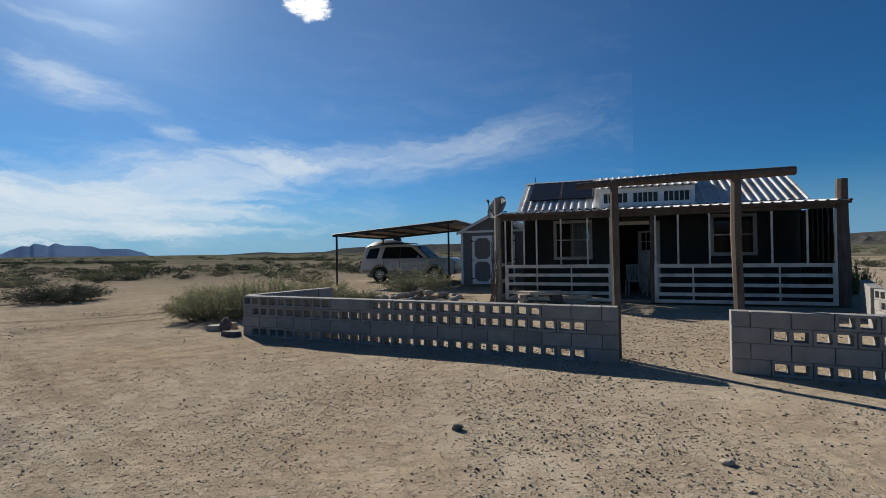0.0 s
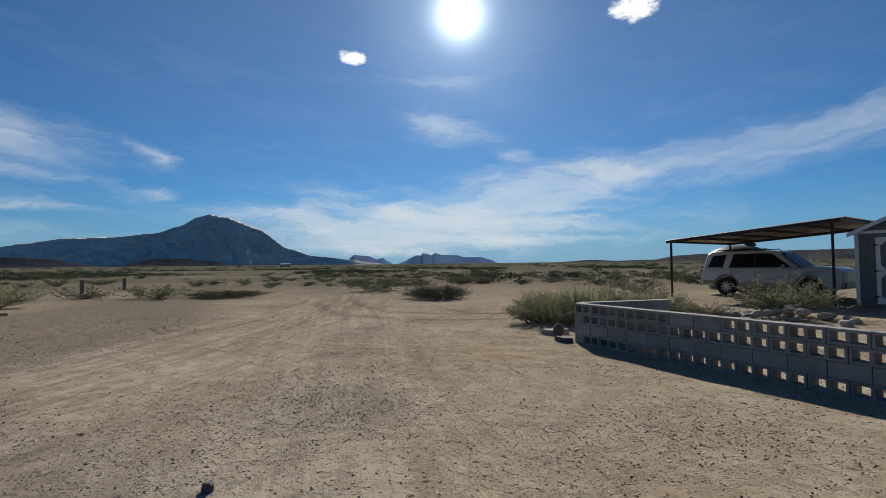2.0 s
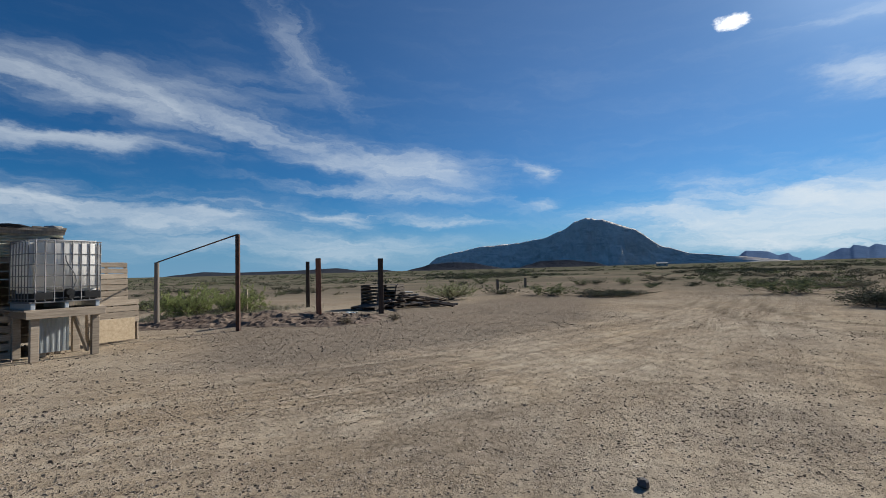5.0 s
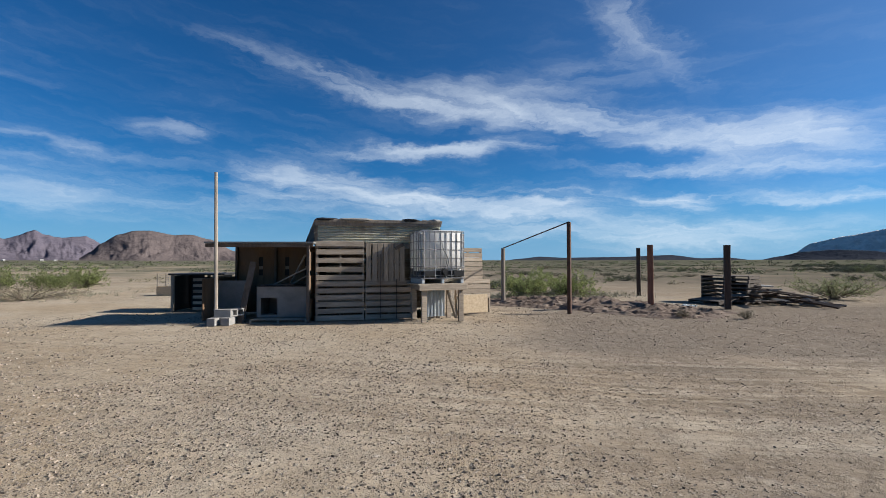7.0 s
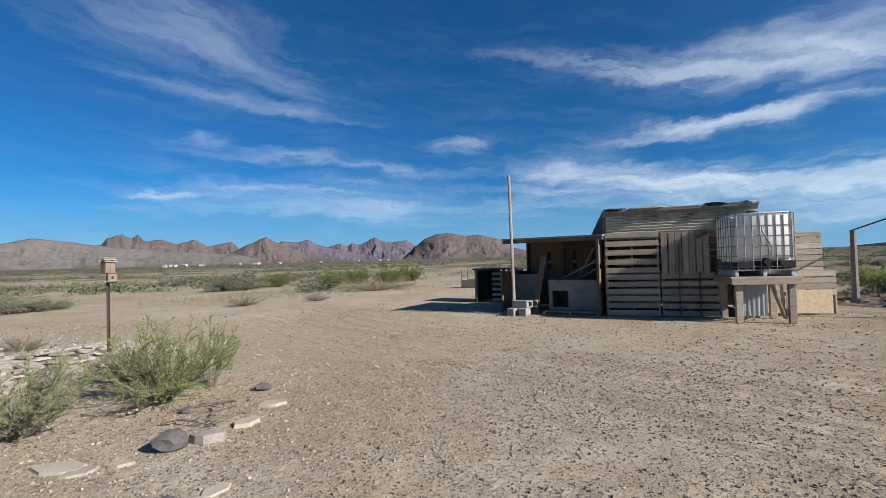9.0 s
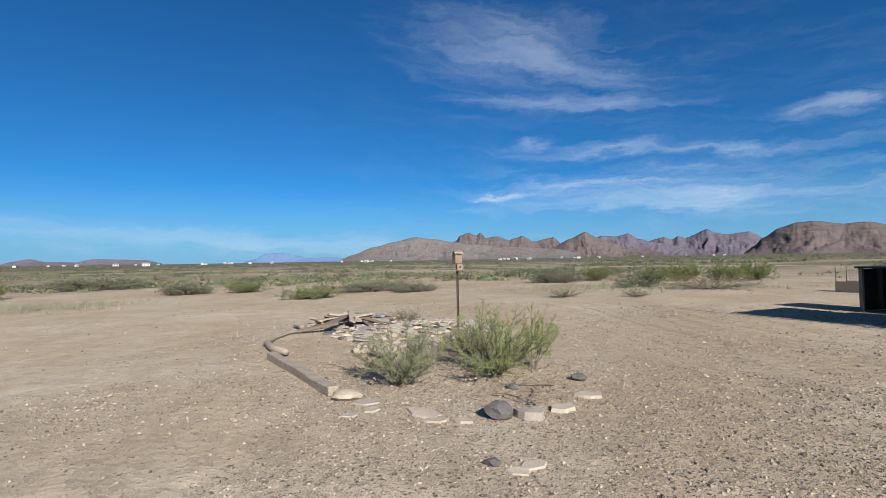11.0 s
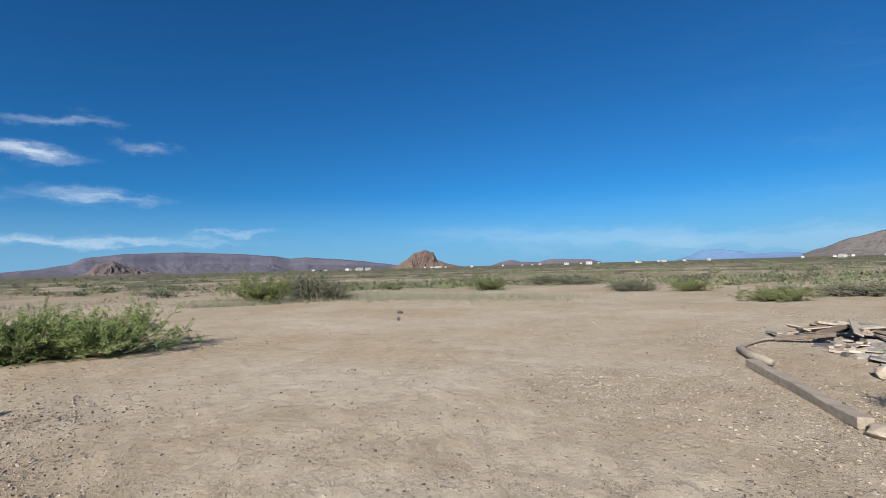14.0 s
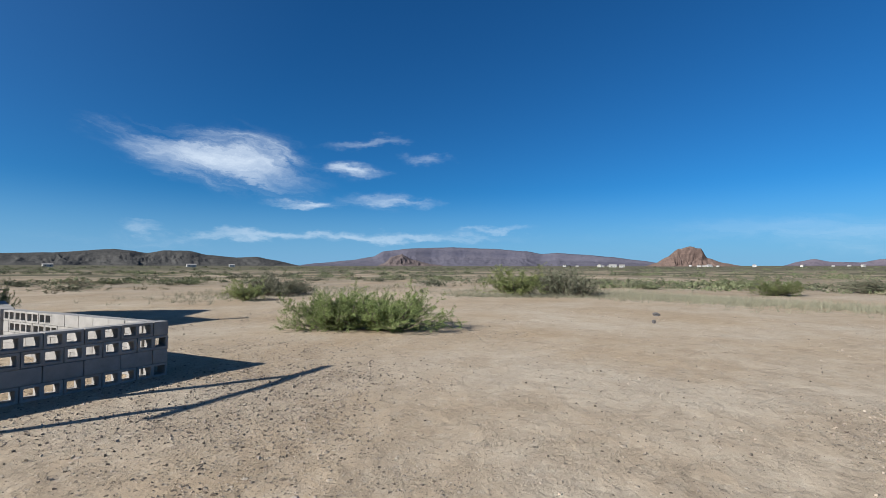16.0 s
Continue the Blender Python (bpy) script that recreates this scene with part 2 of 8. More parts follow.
    if bump:
        bp = nd.new("ShaderNodeBump")
        bp.inputs["Strength"].default_value, bp.inputs["Distance"].default_value = bump, bump_size
        ln.new(addn.outputs[0], bp.inputs["Height"])
        ln.new(bp.outputs[0], bs.inputs["Normal"])
    return m


def clear_glass(name, tint, rough=0.03):
    m = bpy.data.materials.new(name)
    m.use_nodes = True
    nd, ln = m.node_tree.nodes, m.node_tree.links
    nd.clear()
    tr, gl, fr, mx, out = (nd.new("ShaderNodeBsdfTransparent"), nd.new("ShaderNodeBsdfGlossy"), nd.new("ShaderNodeFresnel"),
                           nd.new("ShaderNodeMixShader"), nd.new("ShaderNodeOutputMaterial"))
    tr.inputs[0].default_value = (*tint, 1)
    gl.inputs["Roughness"].default_value = rough
    ln.new(fr.outputs[0], mx.inputs[0])
    ln.new(tr.outputs[0], mx.inputs[1])
    ln.new(gl.outputs[0], mx.inputs[2])
    ln.new(mx.outputs[0], out.inputs[0])
    return m


def leaf_stuff(name, a, b, through=0.35):
    """Leaves: each leaf or clump has its own shade, and some light passes through."""
    m = bpy.data.materials.new(name)
    m.use_nodes = True
    nd, ln = m.node_tree.nodes, m.node_tree.links
    nd.clear()
    geo, mx, df, tr, sh, out = (nd.new("ShaderNodeNewGeometry"), nd.new("ShaderNodeMix"), nd.new("ShaderNodeBsdfDiffuse"),
                                nd.new("ShaderNodeBsdfTranslucent"), nd.new("ShaderNodeMixShader"), nd.new("ShaderNodeOutputMaterial"))
    info, hs = nd.new("ShaderNodeObjectInfo"), nd.new("ShaderNodeHueSaturation")
    mx.data_type = "RGBA"
    ln.new(geo.outputs["Random Per Island"], mx.inputs["Factor"])
    mx.inputs[6].default_value, mx.inputs[7].default_value = (*a, 1), (*b, 1)
    rv = nd.new("ShaderNodeMapRange")
    ln.new(info.outputs["Random"], rv.inputs["Value"])
    rv.inputs["To Min"].default_value, rv.inputs["To Max"].default_value = 0.8, 1.2
    ln.new(rv.outputs[0], hs.inputs["Value"])
    ln.new(mx.outputs[2], hs.inputs["Color"])
    for s in (df, tr):
        ln.new(hs.outputs[0], s.inputs["Color"])
    sh.inputs[0].default_value = through
    ln.new(df.outputs[0], sh.inputs[1])
    ln.new(tr.outputs[0], sh.inputs[2])
    ln.new(sh.outputs[0], out.inputs[0])
    return m


CONCRETE = surface("concrete_block", (0.195, 0.187, 0.175), (0.30, 0.288, 0.268), 5, 0.95, bump=0.5, grain=110, vary=0.10, bump_size=0.004)
PALLET_WOOD = surface("pallet_wood", (0.215, 0.172, 0.128), (0.43, 0.36, 0.28), 5, 0.9, stretch=(0.6, 7, 7), grain=26, vary=0.22, bump=0.4, bump_size=0.004)
GREY_WOOD = surface("grey_wood", (0.16, 0.135, 0.11), (0.33, 0.285, 0.235), 4, 0.9, stretch=(5, 5, 0.5), grain=24, vary=0.18, bump=0.5, bump_size=0.006)
BEAM_WOOD = surface("beam_wood", (0.10, 0.075, 0.055), (0.24, 0.19, 0.145), 4, 0.88, stretch=(0.5, 6, 6), grain=24, vary=0.12, bump=0.5, bump_size=0.006)
OLD_PALLET = surface("old_dark_pallet", (0.055, 0.045, 0.037), (0.15, 0.122, 0.098), 5, 0.9, stretch=(0.6, 7, 7), grain=26, vary=0.3, bump=0.4, bump_size=0.004)
LOG_WOOD = surface("log_wood", (0.19, 0.155, 0.12), (0.37, 0.315, 0.25), 4, 0.9, stretch=(0.4, 6, 6), grain=20, vary=0.1, bump=0.6, bump_size=0.008)
REDWOOD = surface("reddish_wood", (0.13, 0.055, 0.035), (0.30, 0.14, 0.09), 4, 0.85, stretch=(6, 6, 0.5), grain=22, vary=0.1, bump=0.4, bump_size=0.004)
DARK_STEEL = surface("rusty_steel", (0.045, 0.03, 0.025), (0.13, 0.07, 0.05), 6, 0.7, metal=0.3, vary=0.1, bump=0.2, bump_size=0.002)
BLACK_STEEL = surface("black_steel", (0.02, 0.02, 0.021), (0.045, 0.042, 0.042), 5, 0.5, metal=0.2, vary=0.05, bump=0.1, bump_size=0.001)
WHITE_PAINT = surface("white_paint", (0.50, 0.46, 0.39), (0.68, 0.63, 0.545), 3, 0.75, vary=0.05, bump=0.2, grain=40, bump_size=0.002, stain=(0.36, 0.32, 0.27), stain_scale=3)
PALE_PLASTIC = surface("dusty_pale_plastic", (0.20, 0.195, 0.19), (0.27, 0.265, 0.255), 5, 0.6, vary=0.04, bump=0.05, bump_size=0.002)
CLEAN_WHITE = surface("clean_white_trim", (0.68, 0.68, 0.66), (0.80, 0.80, 0.78), 3, 0.6, vary=0.03, bump=0.1, bump_size=0.002)
GREEN_WALL = surface("dark_green_siding", (0.052, 0.060, 0.054), (0.088, 0.098, 0.088), 3, 0.8, vary=0.05, bump=0.2, stretch=(1, 1, 0.3), bump_size=0.003)
METAL_ROOF = surface("galvanised_roof", (0.38, 0.38, 0.375), (0.54, 0.54, 0.53), 2.5, 0.66, metal=0.15, vary=0.05, bump=0.08, stain=(0.30, 0.24, 0.19), stain_scale=1.6, bump_size=0.003)
BROWN_METAL = surface("brown_roof_edge", (0.07, 0.045, 0.035), (0.13, 0.09, 0.07), 3, 0.6, metal=0.3, vary=0.05, bump=0.15, bump_size=0.003)
SOLAR = surface("solar_cells", (0.008, 0.009, 0.013), (0.016, 0.017, 0.021), 12, 0.32, vary=0.05, bump=0.0, spec=0.15)
SHED_GREY = surface("grey_shed_siding", (0.135, 0.13, 0.125), (0.19, 0.185, 0.18), 4, 0.8, vary=0.04, bump=0.25, stretch=(8, 8, 0.4), bump_size=0.004)
PLYWOOD = surface("plywood", (0.105, 0.062, 0.036), (0.215, 0.135, 0.078), 3, 0.85, vary=0.12, stretch=(1, 1, 0.25), bump=0.2, bump_size=0.003, stain=(0.15, 0.11, 0.08))
OSB = surface("strand_board", (0.36, 0.27, 0.17), (0.56, 0.45, 0.31), 16, 0.85, vary=0.05, bump=0.3, grain=50, bump_size=0.003)
TANK_WHITE = leaf_stuff("cloudy_plastic", (0.93, 0.92, 0.89), (0.95, 0.94, 0.92), 0.50)
CAGE = surface("galvanised_tube", (0.15, 0.15, 0.155), (0.26, 0.26, 0.26), 8, 0.6, metal=0.3, vary=0.05, bump=0.0)
BLACK_PLASTIC = surface("black_plastic", (0.014, 0.014, 0.014), (0.03, 0.03, 0.03), 6, 0.5, vary=0.05, bump=0.05)
PALE_SHEET = surface("pale_corrugated_sheet", (0.74, 0.72, 0.60), (0.90, 0.87, 0.74), 3, 0.5, vary=0.05, bump=0.1, stain=(0.36, 0.29, 0.20), stain_scale=2.2)
GREY_SHEET = surface("bluish_metal_sheet", (0.50, 0.55, 0.58), (0.66, 0.70, 0.72), 3, 0.4, metal=0.5, vary=0.05, bump=0.1)
DOG_BOX = surface("weathered_board", (0.17, 0.165, 0.155), (0.30, 0.29, 0.27), 3, 0.9, vary=0.08, bump=0.3, bump_size=0.003)
CAR_PAINT = surface("silver_paint", (0.44, 0.43, 0.405), (0.49, 0.48, 0.455), 2, 0.32, metal=0.1, vary=0.0, bump=0.0, spec=0.5)
CAR_TAN = surface("tan_cladding", (0.26, 0.215, 0.16), (0.31, 0.26, 0.20), 2, 0.45, metal=0.2, vary=0.0, bump=0.0)
CAR_GLASS = surface("tinted_car_glass", (0.010, 0.012, 0.014), (0.014, 0.016, 0.018), 2, 0.06, vary=0.0, bump=0.0, spec=0.22)
RUBBER = surface("tyre_rubber", (0.016, 0.016, 0.016), (0.03, 0.029, 0.028), 9, 0.85, vary=0.05, bump=0.2, bump_size=0.003)
ALLOY = surface("alloy", (0.45, 0.45, 0.45), (0.55, 0.55, 0.55), 4, 0.3, metal=0.85, vary=0.0, bump=0.0)
RED_LAMP = surface("red_lamp", (0.30, 0.012, 0.010), (0.36, 0.02, 0.015), 4, 0.2, vary=0.0, bump=0.0)
LAMP_GLASS = surface("lamp_glass", (0.50, 0.50, 0.50), (0.60, 0.60, 0.60), 4, 0.1, vary=0.0, bump=0.0)
DISH = surface("dish_enamel", (0.30, 0.31, 0.33), (0.38, 0.39, 0.41), 3, 0.45, vary=0.0, bump=0.0)
BIRD_WOOD = surface("birdhouse_wood", (0.13, 0.093, 0.07), (0.27, 0.20, 0.15), 5, 0.85, vary=0.05, bump=0.2, bump_size=0.002)
PALE_STONE = surface("pale_flagstone", (0.27, 0.225, 0.178), (0.45, 0.385, 0.31), 4, 0.95, vary=0.16, bump=0.5, bump_size=0.008)
GREY_STONE = surface("grey_slate", (0.19, 0.165, 0.142), (0.37, 0.325, 0.28), 4, 0.9, vary=0.22, bump=0.5, bump_size=0.008)
DARK_STONE = surface("dark_basalt", (0.055, 0.052, 0.052), (0.13, 0.12, 0.115), 5, 0.9, vary=0.15, bump=0.5, bump_size=0.008)
TAN_STONE = surface("tan_rock", (0.29, 0.235, 0.175), (0.44, 0.37, 0.285), 4, 0.95, vary=0.15, bump=0.5, bump_size=0.01)
INTERIOR = surface("house_interior", (0.30, 0.29, 0.26), (0.40, 0.38, 0.35), 3, 0.85, vary=0.0, bump=0.1)
PORCH_FLOOR = surface("porch_boards", (0.13, 0.11, 0.09), (0.22, 0.19, 0.155), 4, 0.9, vary=0.1, stretch=(6, 0.6, 6), bump=0.3, bump_size=0.004)
CURTAIN = surface("pale_curtain", (0.60, 0.60, 0.57), (0.74, 0.73, 0.69), 5, 0.9, vary=0.0, bump=0.0)
BROWN_BARK = surface("bark", (0.10, 0.075, 0.055), (0.22, 0.175, 0.135), 9, 0.95, vary=0.1, stretch=(4, 4, 0.6), bump=0.7, bump_size=0.012)
FAR_WHITE = surface("far_white_wall", (0.38, 0.37, 0.35), (0.50, 0.49, 0.47), 1, 0.8, vary=0.1, bump=0.0)
FAR_ROOF = surface("far_roof", (0.20, 0.19, 0.18), (0.34, 0.32, 0.30), 1, 0.8, vary=0.3, bump=0.0)
TARP = surface("pale_tarp", (0.42, 0.48, 0.48), (0.58, 0.63, 0.62), 6, 0.6, vary=0.05, bump=0.2, bump_size=0.006)
GLASS = clear_glass("window_glass", (0.82, 0.86, 0.86))
SCREEN = bpy.data.materials.new("insect_screen")
SCREEN.use_nodes = True
SCREEN.node_tree.nodes.clear()
see = SCREEN.node_tree.nodes.new("ShaderNodeBsdfTransparent")
see.inputs[0].default_value = (0.80, 0.80, 0.80, 1)
SCREEN.node_tree.links.new(see.outputs[0], SCREEN.node_tree.nodes.new("ShaderNodeOutputMaterial").inputs[0])
DARK_WOOD = surface("dark_timber", (0.035, 0.026, 0.021), (0.085, 0.060, 0.046), 4, 0.85, stretch=(6, 6, 0.5), grain=22, vary=0.1, bump=0.4, bump_size=0.004)
SOIL = surface("dug_earth", (0.085, 0.060, 0.045), (0.185, 0.135, 0.102), 3, 0.97, vary=0.12, bump=0.9, grain=22, bump_size=0.03, stain=(0.215, 0.165, 0.125), stain_scale=1.1)
GATE_WOOD = surface("dark_gate_timber", (0.056, 0.043, 0.034), (0.14, 0.108, 0.085), 4, 0.9, stretch=(5, 5, 0.5), grain=26, vary=0.12, bump=0.6, bump_size=0.006, stain=(0.15, 0.125, 0.105), stain_scale=2)
LEAF_SAGE = leaf_stuff("sage_leaf", (0.17, 0.18, 0.095), (0.34, 0.34, 0.20), 0.45)
LEAF_FEATHER = leaf_stuff("feathery_leaf", (0.20, 0.22, 0.11), (0.40, 0.41, 0.24), 0.40)
LEAF_DEEP = leaf_stuff("deep_green_leaves", (0.11, 0.145, 0.05), (0.245, 0.29, 0.12))
LEAF_LIVELY = leaf_stuff("lively_leaf", (0.150, 0.185, 0.065), (0.34, 0.375, 0.165), 0.40)
LEAF_BRIGHT = leaf_stuff("bright_shrub_leaf", (0.125, 0.152, 0.055), (0.265, 0.295, 0.128), 0.45)
LEAF_PALE = leaf_stuff("pale_leaf", (0.15, 0.165, 0.095), (0.30, 0.30, 0.20))
LEAF_GREEN = leaf_stuff("mesquite_leaf", (0.094, 0.111, 0.058), (0.188, 0.204, 0.116), 0.16)
LEAF_OLIVE = leaf_stuff("creosote_leaf", (0.078, 0.086, 0.056), (0.150, 0.154, 0.106), 0.05)
LEAF_DRY = leaf_stuff("dry_leaf", (0.15, 0.135, 0.085), (0.27, 0.245, 0.165), 0.12)
GRASS_DRY = leaf_stuff("dry_grass", (0.20, 0.195, 0.135), (0.33, 0.315, 0.23), 0.15)
TWIG = surface("twig", (0.10, 0.08, 0.06), (0.20, 0.165, 0.13), 9, 0.95, vary=0.1, bump=0.0)
PEBBLE = surface("pebbles", (0.150, 0.122, 0.098), (0.330, 0.280, 0.224), 5, 0.95, vary=0.60, spec=0.0, bump=0.2, island=True)


# wheel lanes worn across the yard, each as a run of places on the plan
LANE_PLANS = (((-60, 38), (-40, 25.4), (-22, 16), (-14, 9.4), (-10.3, 4.8), (-7.6, 1.2), (-5.8, -2.2), (-4.2, -6), (-2.2, -11), (-0.4, -16.5), (6, -22.5), (17, -30)),
              ((-40, 27), (-22, 17), (-14, 10.4), (-8, 6), (-4, 3), (0, 0.6), (5, -1.4), (10, -5), (14, -11), (19, -22), (28, -42)))
LOOP_PLAN = ((-18, 12.6), (-13, 9.9), (-10.5, 9.7), (-7.9, 11.2), (-6.6, 14.5), (-5.2, 19.0))


def smooth_run(plan, step=10):
    """A smooth line through places on the plan, with its direction and length at each point."""
    p = [np.array(q, float) for q in (plan[0], *plan, plan[-1])]
    out = []
    for a, b, c, d in zip(p, p[1:], p[2:], p[3:]):
        for k in range(step):
            t = k / step
            out.append(0.5 * (2 * b + (c - a) * t + (2 * a - 5 * b + 4 * c - d) * t * t + (3 * b - a - 3 * c + d) * t ** 3))
    out = np.array(out + [p[-1]])
    way = np.gradient(out, axis=0)
    way /= np.linalg.norm(way, axis=1)[:, None]
    gone = np.concatenate([[0], np.cumsum(np.linalg.norm(np.diff(out, axis=0), axis=1))])
    return out, way, gone


def lane_at(x, y, run):
    """How far beside a lane's middle a place lies, and how far along it."""
    out, way, gone = run
    beside, along = np.empty(len(x)), np.empty(len(x))
    for i in range(0, len(x), 20000):
        px, py = x[i:i + 20000], y[i:i + 20000]
        k = ((px[:, None] - out[None, :, 0]) ** 2 + (py[:, None] - out[None, :, 1]) ** 2).argmin(1)
        dx, dy = px - out[k, 0], py - out[k, 1]
        beside[i:i + 20000] = way[k, 0] * dy - way[k, 1] * dx
        along[i:i + 20000] = gone[k] + way[k, 0] * dx + way[k, 1] * dy
    return beside, along


LANES = [smooth_run(p) for p in LANE_PLANS]
LOOP = smooth_run(LOOP_PLAN)


def noise_sheet(freq, seed, reach=60.0, cells=300):
    """A patchy pattern over the yard, looked up for many places at once."""
    g = np.array([[noise.fractal(((i / cells * 2 - 1) * reach * freq, (j / cells * 2 - 1) * reach * freq, seed), 0.8, 2.1, 4) for j in range(cells + 1)] for i in range(cells + 1)])

    def sample(x, y):
        u = ((x / reach + 1) / 2 * cells).clip(0, cells - 1e-3)
        v = ((y / reach + 1) / 2 * cells).clip(0, cells - 1e-3)
        i, j = u.astype(int), v.astype(int)
        f, g2 = u - i, v - j
        return (g[i, j] * (1 - f) + g[i + 1, j] * f) * (1 - g2) + (g[i, j + 1] * (1 - f) + g[i + 1, j + 1] * f) * g2
    return sample


PATCH = noise_sheet(0.30, 3.0)
PATCH_FINE = noise_sheet(0.95, 8.0)


def soft_step(v, lo, hi):
    t = ((v - lo) / (hi - lo)).clip(0, 1)
    return t * t * (3 - 2 * t)


def cover_at(x, y):
    """How thick the gravel lies (0 to 1), and how much of it is the dark grey kind west of the lane."""
    r = np.hypot(x, y)
    az = np.degrees(np.arctan2(-x, y)) % 360
    south = soft_step(az, 92, 128) * soft_step(-az, -222, -196)
    s0, _ = lane_at(x, y, LANES[0])
    s1, _ = lane_at(x, y, LANES[1])
    east_lane = np.exp(-((s1 - 0.6) / 2.6) ** 2) * soft_step(x, 1.0, 4.5)
    thick = 0.40 + 0.55 * south * soft_step(-r, -17, -9) + 0.55 * PATCH(x, y) + 0.35 * PATCH_FINE(x, y)
    for px, py, spread in GRAVEL_SPOTS:
        thick += 0.5 * np.exp(-((x - px) ** 2 + (y - py) ** 2) / spread)
    thick -= 0.55 * east_lane
    thick -= 0.25 * soft_step(x, 5.5, 9) * soft_step(-y, -6, 1)                                  # smooth sand out east
    thick -= 0.40 * np.exp(-((x - 1.2) ** 2 + (y + 4.9) ** 2) / 1.6)                              # swept dirt before the bed
    thick -= 0.30 * np.exp(-((x - 3.4) ** 2 + (y + 6.2) ** 2) / 1.5)
    dark = soft_step(-s0, 0.6, 3.2) * soft_step(s0, -13, -8) * soft_step(-x, 5.0, 9.0) * soft_step(-az, -124, -104) * soft_step(az, 62, 74)
    dark = np.maximum(dark, soft_step(PATCH(x, y), 0.22, 0.5) * 0.40 * (1 - south) * soft_step(-x, 0.5, 2.5) * soft_step(y, -1.0, 0.8))
    for px, py, spread, much in ((-4.3, 0.2, 2.6, 0.55), (-8.2, -1.2, 4.0, 0.7), (-6.5, -0.2, 2.0, 0.55), (-5.2, 2.6, 1.2, 0.3)):
        dark = np.maximum(dark, much * np.exp(-((x - px) ** 2 + (y - py) ** 2) / spread))
    thick += 0.40 * dark
    return thick.clip(0.11, 1.0), dark.clip(0, 1)


GRAVEL_SPOTS = ((4.4, 1.6, 2.6), (6.0, 3.4, 4.0), (5.0, -3.9, 1.2), (-2.4, 3.4, 1.0), (-5.0, 2.2, 1.5), (-1.2, 4.6, 1.6), (3.0, 8.6, 3.0), (4.4, 9.6, 5.0))      # gravelly patches: middle and spread


def ground_material():
    m = bpy.data.materials.new("desert_ground")
    m.use_nodes = True
    nd, ln = m.node_tree.nodes, m.node_tree.links
    bs = nd["Principled BSDF"]
    bs.inputs["Roughness"].default_value, bs.inputs["Specular IOR Level"].default_value = 0.96, 0.0
    pos = nd.new("ShaderNodeTexCoord").outputs["Object"]

    def attribute(name):
        a = nd.new("ShaderNodeAttribute")
        a.attribute_name = name
        q = nd.new("ShaderNodeSeparateXYZ")
        ln.new(a.outputs["Vector"], q.inputs[0])
        return a.outputs["Vector"], q.outputs

    def noise_of(scale, detail=5.0, rough=0.6, src=None, stretch=None):
        n = nd.new("ShaderNodeTexNoise")
        n.inputs["Scale"].default_value, n.inputs["Detail"].default_value, n.inputs["Roughness"].default_value = scale, detail, rough
        src = pos if src is None else src
        if stretch:
            mp = nd.new("ShaderNodeMapping")
            mp.inputs["Scale"].default_value = stretch
            ln.new(src, mp.inputs[0])
            src = mp.outputs[0]
        ln.new(src, n.inputs["Vector"])
        return n.outputs["Fac"]

    def ramp(v, lo, hi, top=1.0):
        r = nd.new("ShaderNodeMapRange")
        ln.new(v, r.inputs["Value"])
        r.inputs["From Min"].default_value, r.inputs["From Max"].default_value, r.inputs["To Max"].default_value = lo, hi, top
        return r.outputs[0]

    def mixc(f, a, b):
        x = nd.new("ShaderNodeMix")
        x.data_type = "RGBA"
        ln.new(f, x.inputs["Factor"])
        for i, c in ((6, a), (7, b)):
            if isinstance(c, tuple):
                x.inputs[i].default_value = (*c, 1)
            else:
                ln.new(c, x.inputs[i])
        return x.outputs[2]

    def arith(op, a, b=0.0):
        x = nd.new("ShaderNodeMath")
        x.operation = op
        for i, v in enumerate((a, b)):
            if isinstance(v, (int, float)):
                x.inputs[i].default_value = v
            else:
                ln.new(v, x.inputs[i])
        return x.outputs[0]

    def pebbles(scale, seed):
        """Cells of one size of stone: how far in, and two numbers of its own for each stone."""
        v = nd.new("ShaderNodeTexVoronoi")
        v.inputs["Scale"].default_value = scale
        v.inputs["Randomness"].default_value = 1.0
        j = nd.new("ShaderNodeTexNoise")
        j.inputs["Scale"].default_value, j.inputs["Detail"].default_value = scale * 0.8, 2.0
        ln.new(pos, j.inputs["Vector"])
        a = nd.new("ShaderNodeVectorMath")
        a.operation = "MULTIPLY_ADD"
        ln.new(j.outputs["Color"], a.inputs[0])
        a.inputs[1].default_value = (0.35 / scale, 0.35 / scale, 0.35 / scale)
        ln.new(pos, a.inputs[2])
        ln.new(a.outputs[0], v.inputs["Vector"])
        c = nd.new("ShaderNodeSeparateColor")
        ln.new(v.outputs["Color"], c.inputs[0])
        return v.outputs["Distance"], c.outputs[0], c.outputs[1], c.outputs[2]

    _, zone = attribute("cover")
    thick, dark, loop = zone["X"], zone["Y"], zone["Z"]
    fine = noise_of(130.0, 3.0, 0.7)
    # fine tan dust, in broad warm and pale drifts
    base = mixc(ramp(noise_of(0.22, 5.0, 0.6), 0.38, 0.64), (0.361, 0.282, 0.189), (0.438, 0.375, 0.285))
    base = mixc(ramp(noise_of(1.1, 7.0, 0.68), 0.46, 0.72, 0.50), base, (0.278, 0.208, 0.137))
    base = mixc(ramp(noise_of(2.7, 7.0, 0.7), 0.52, 0.70, 0.34), base, (0.472, 0.417, 0.324))
    base = mixc(ramp(noise_of(34.0, 5.0, 0.75), 0.52, 0.72, 0.45), base, (0.198, 0.158, 0.115))
    base = mixc(ramp(fine, 0.50, 0.68, 0.34), base, (0.152, 0.122, 0.091))
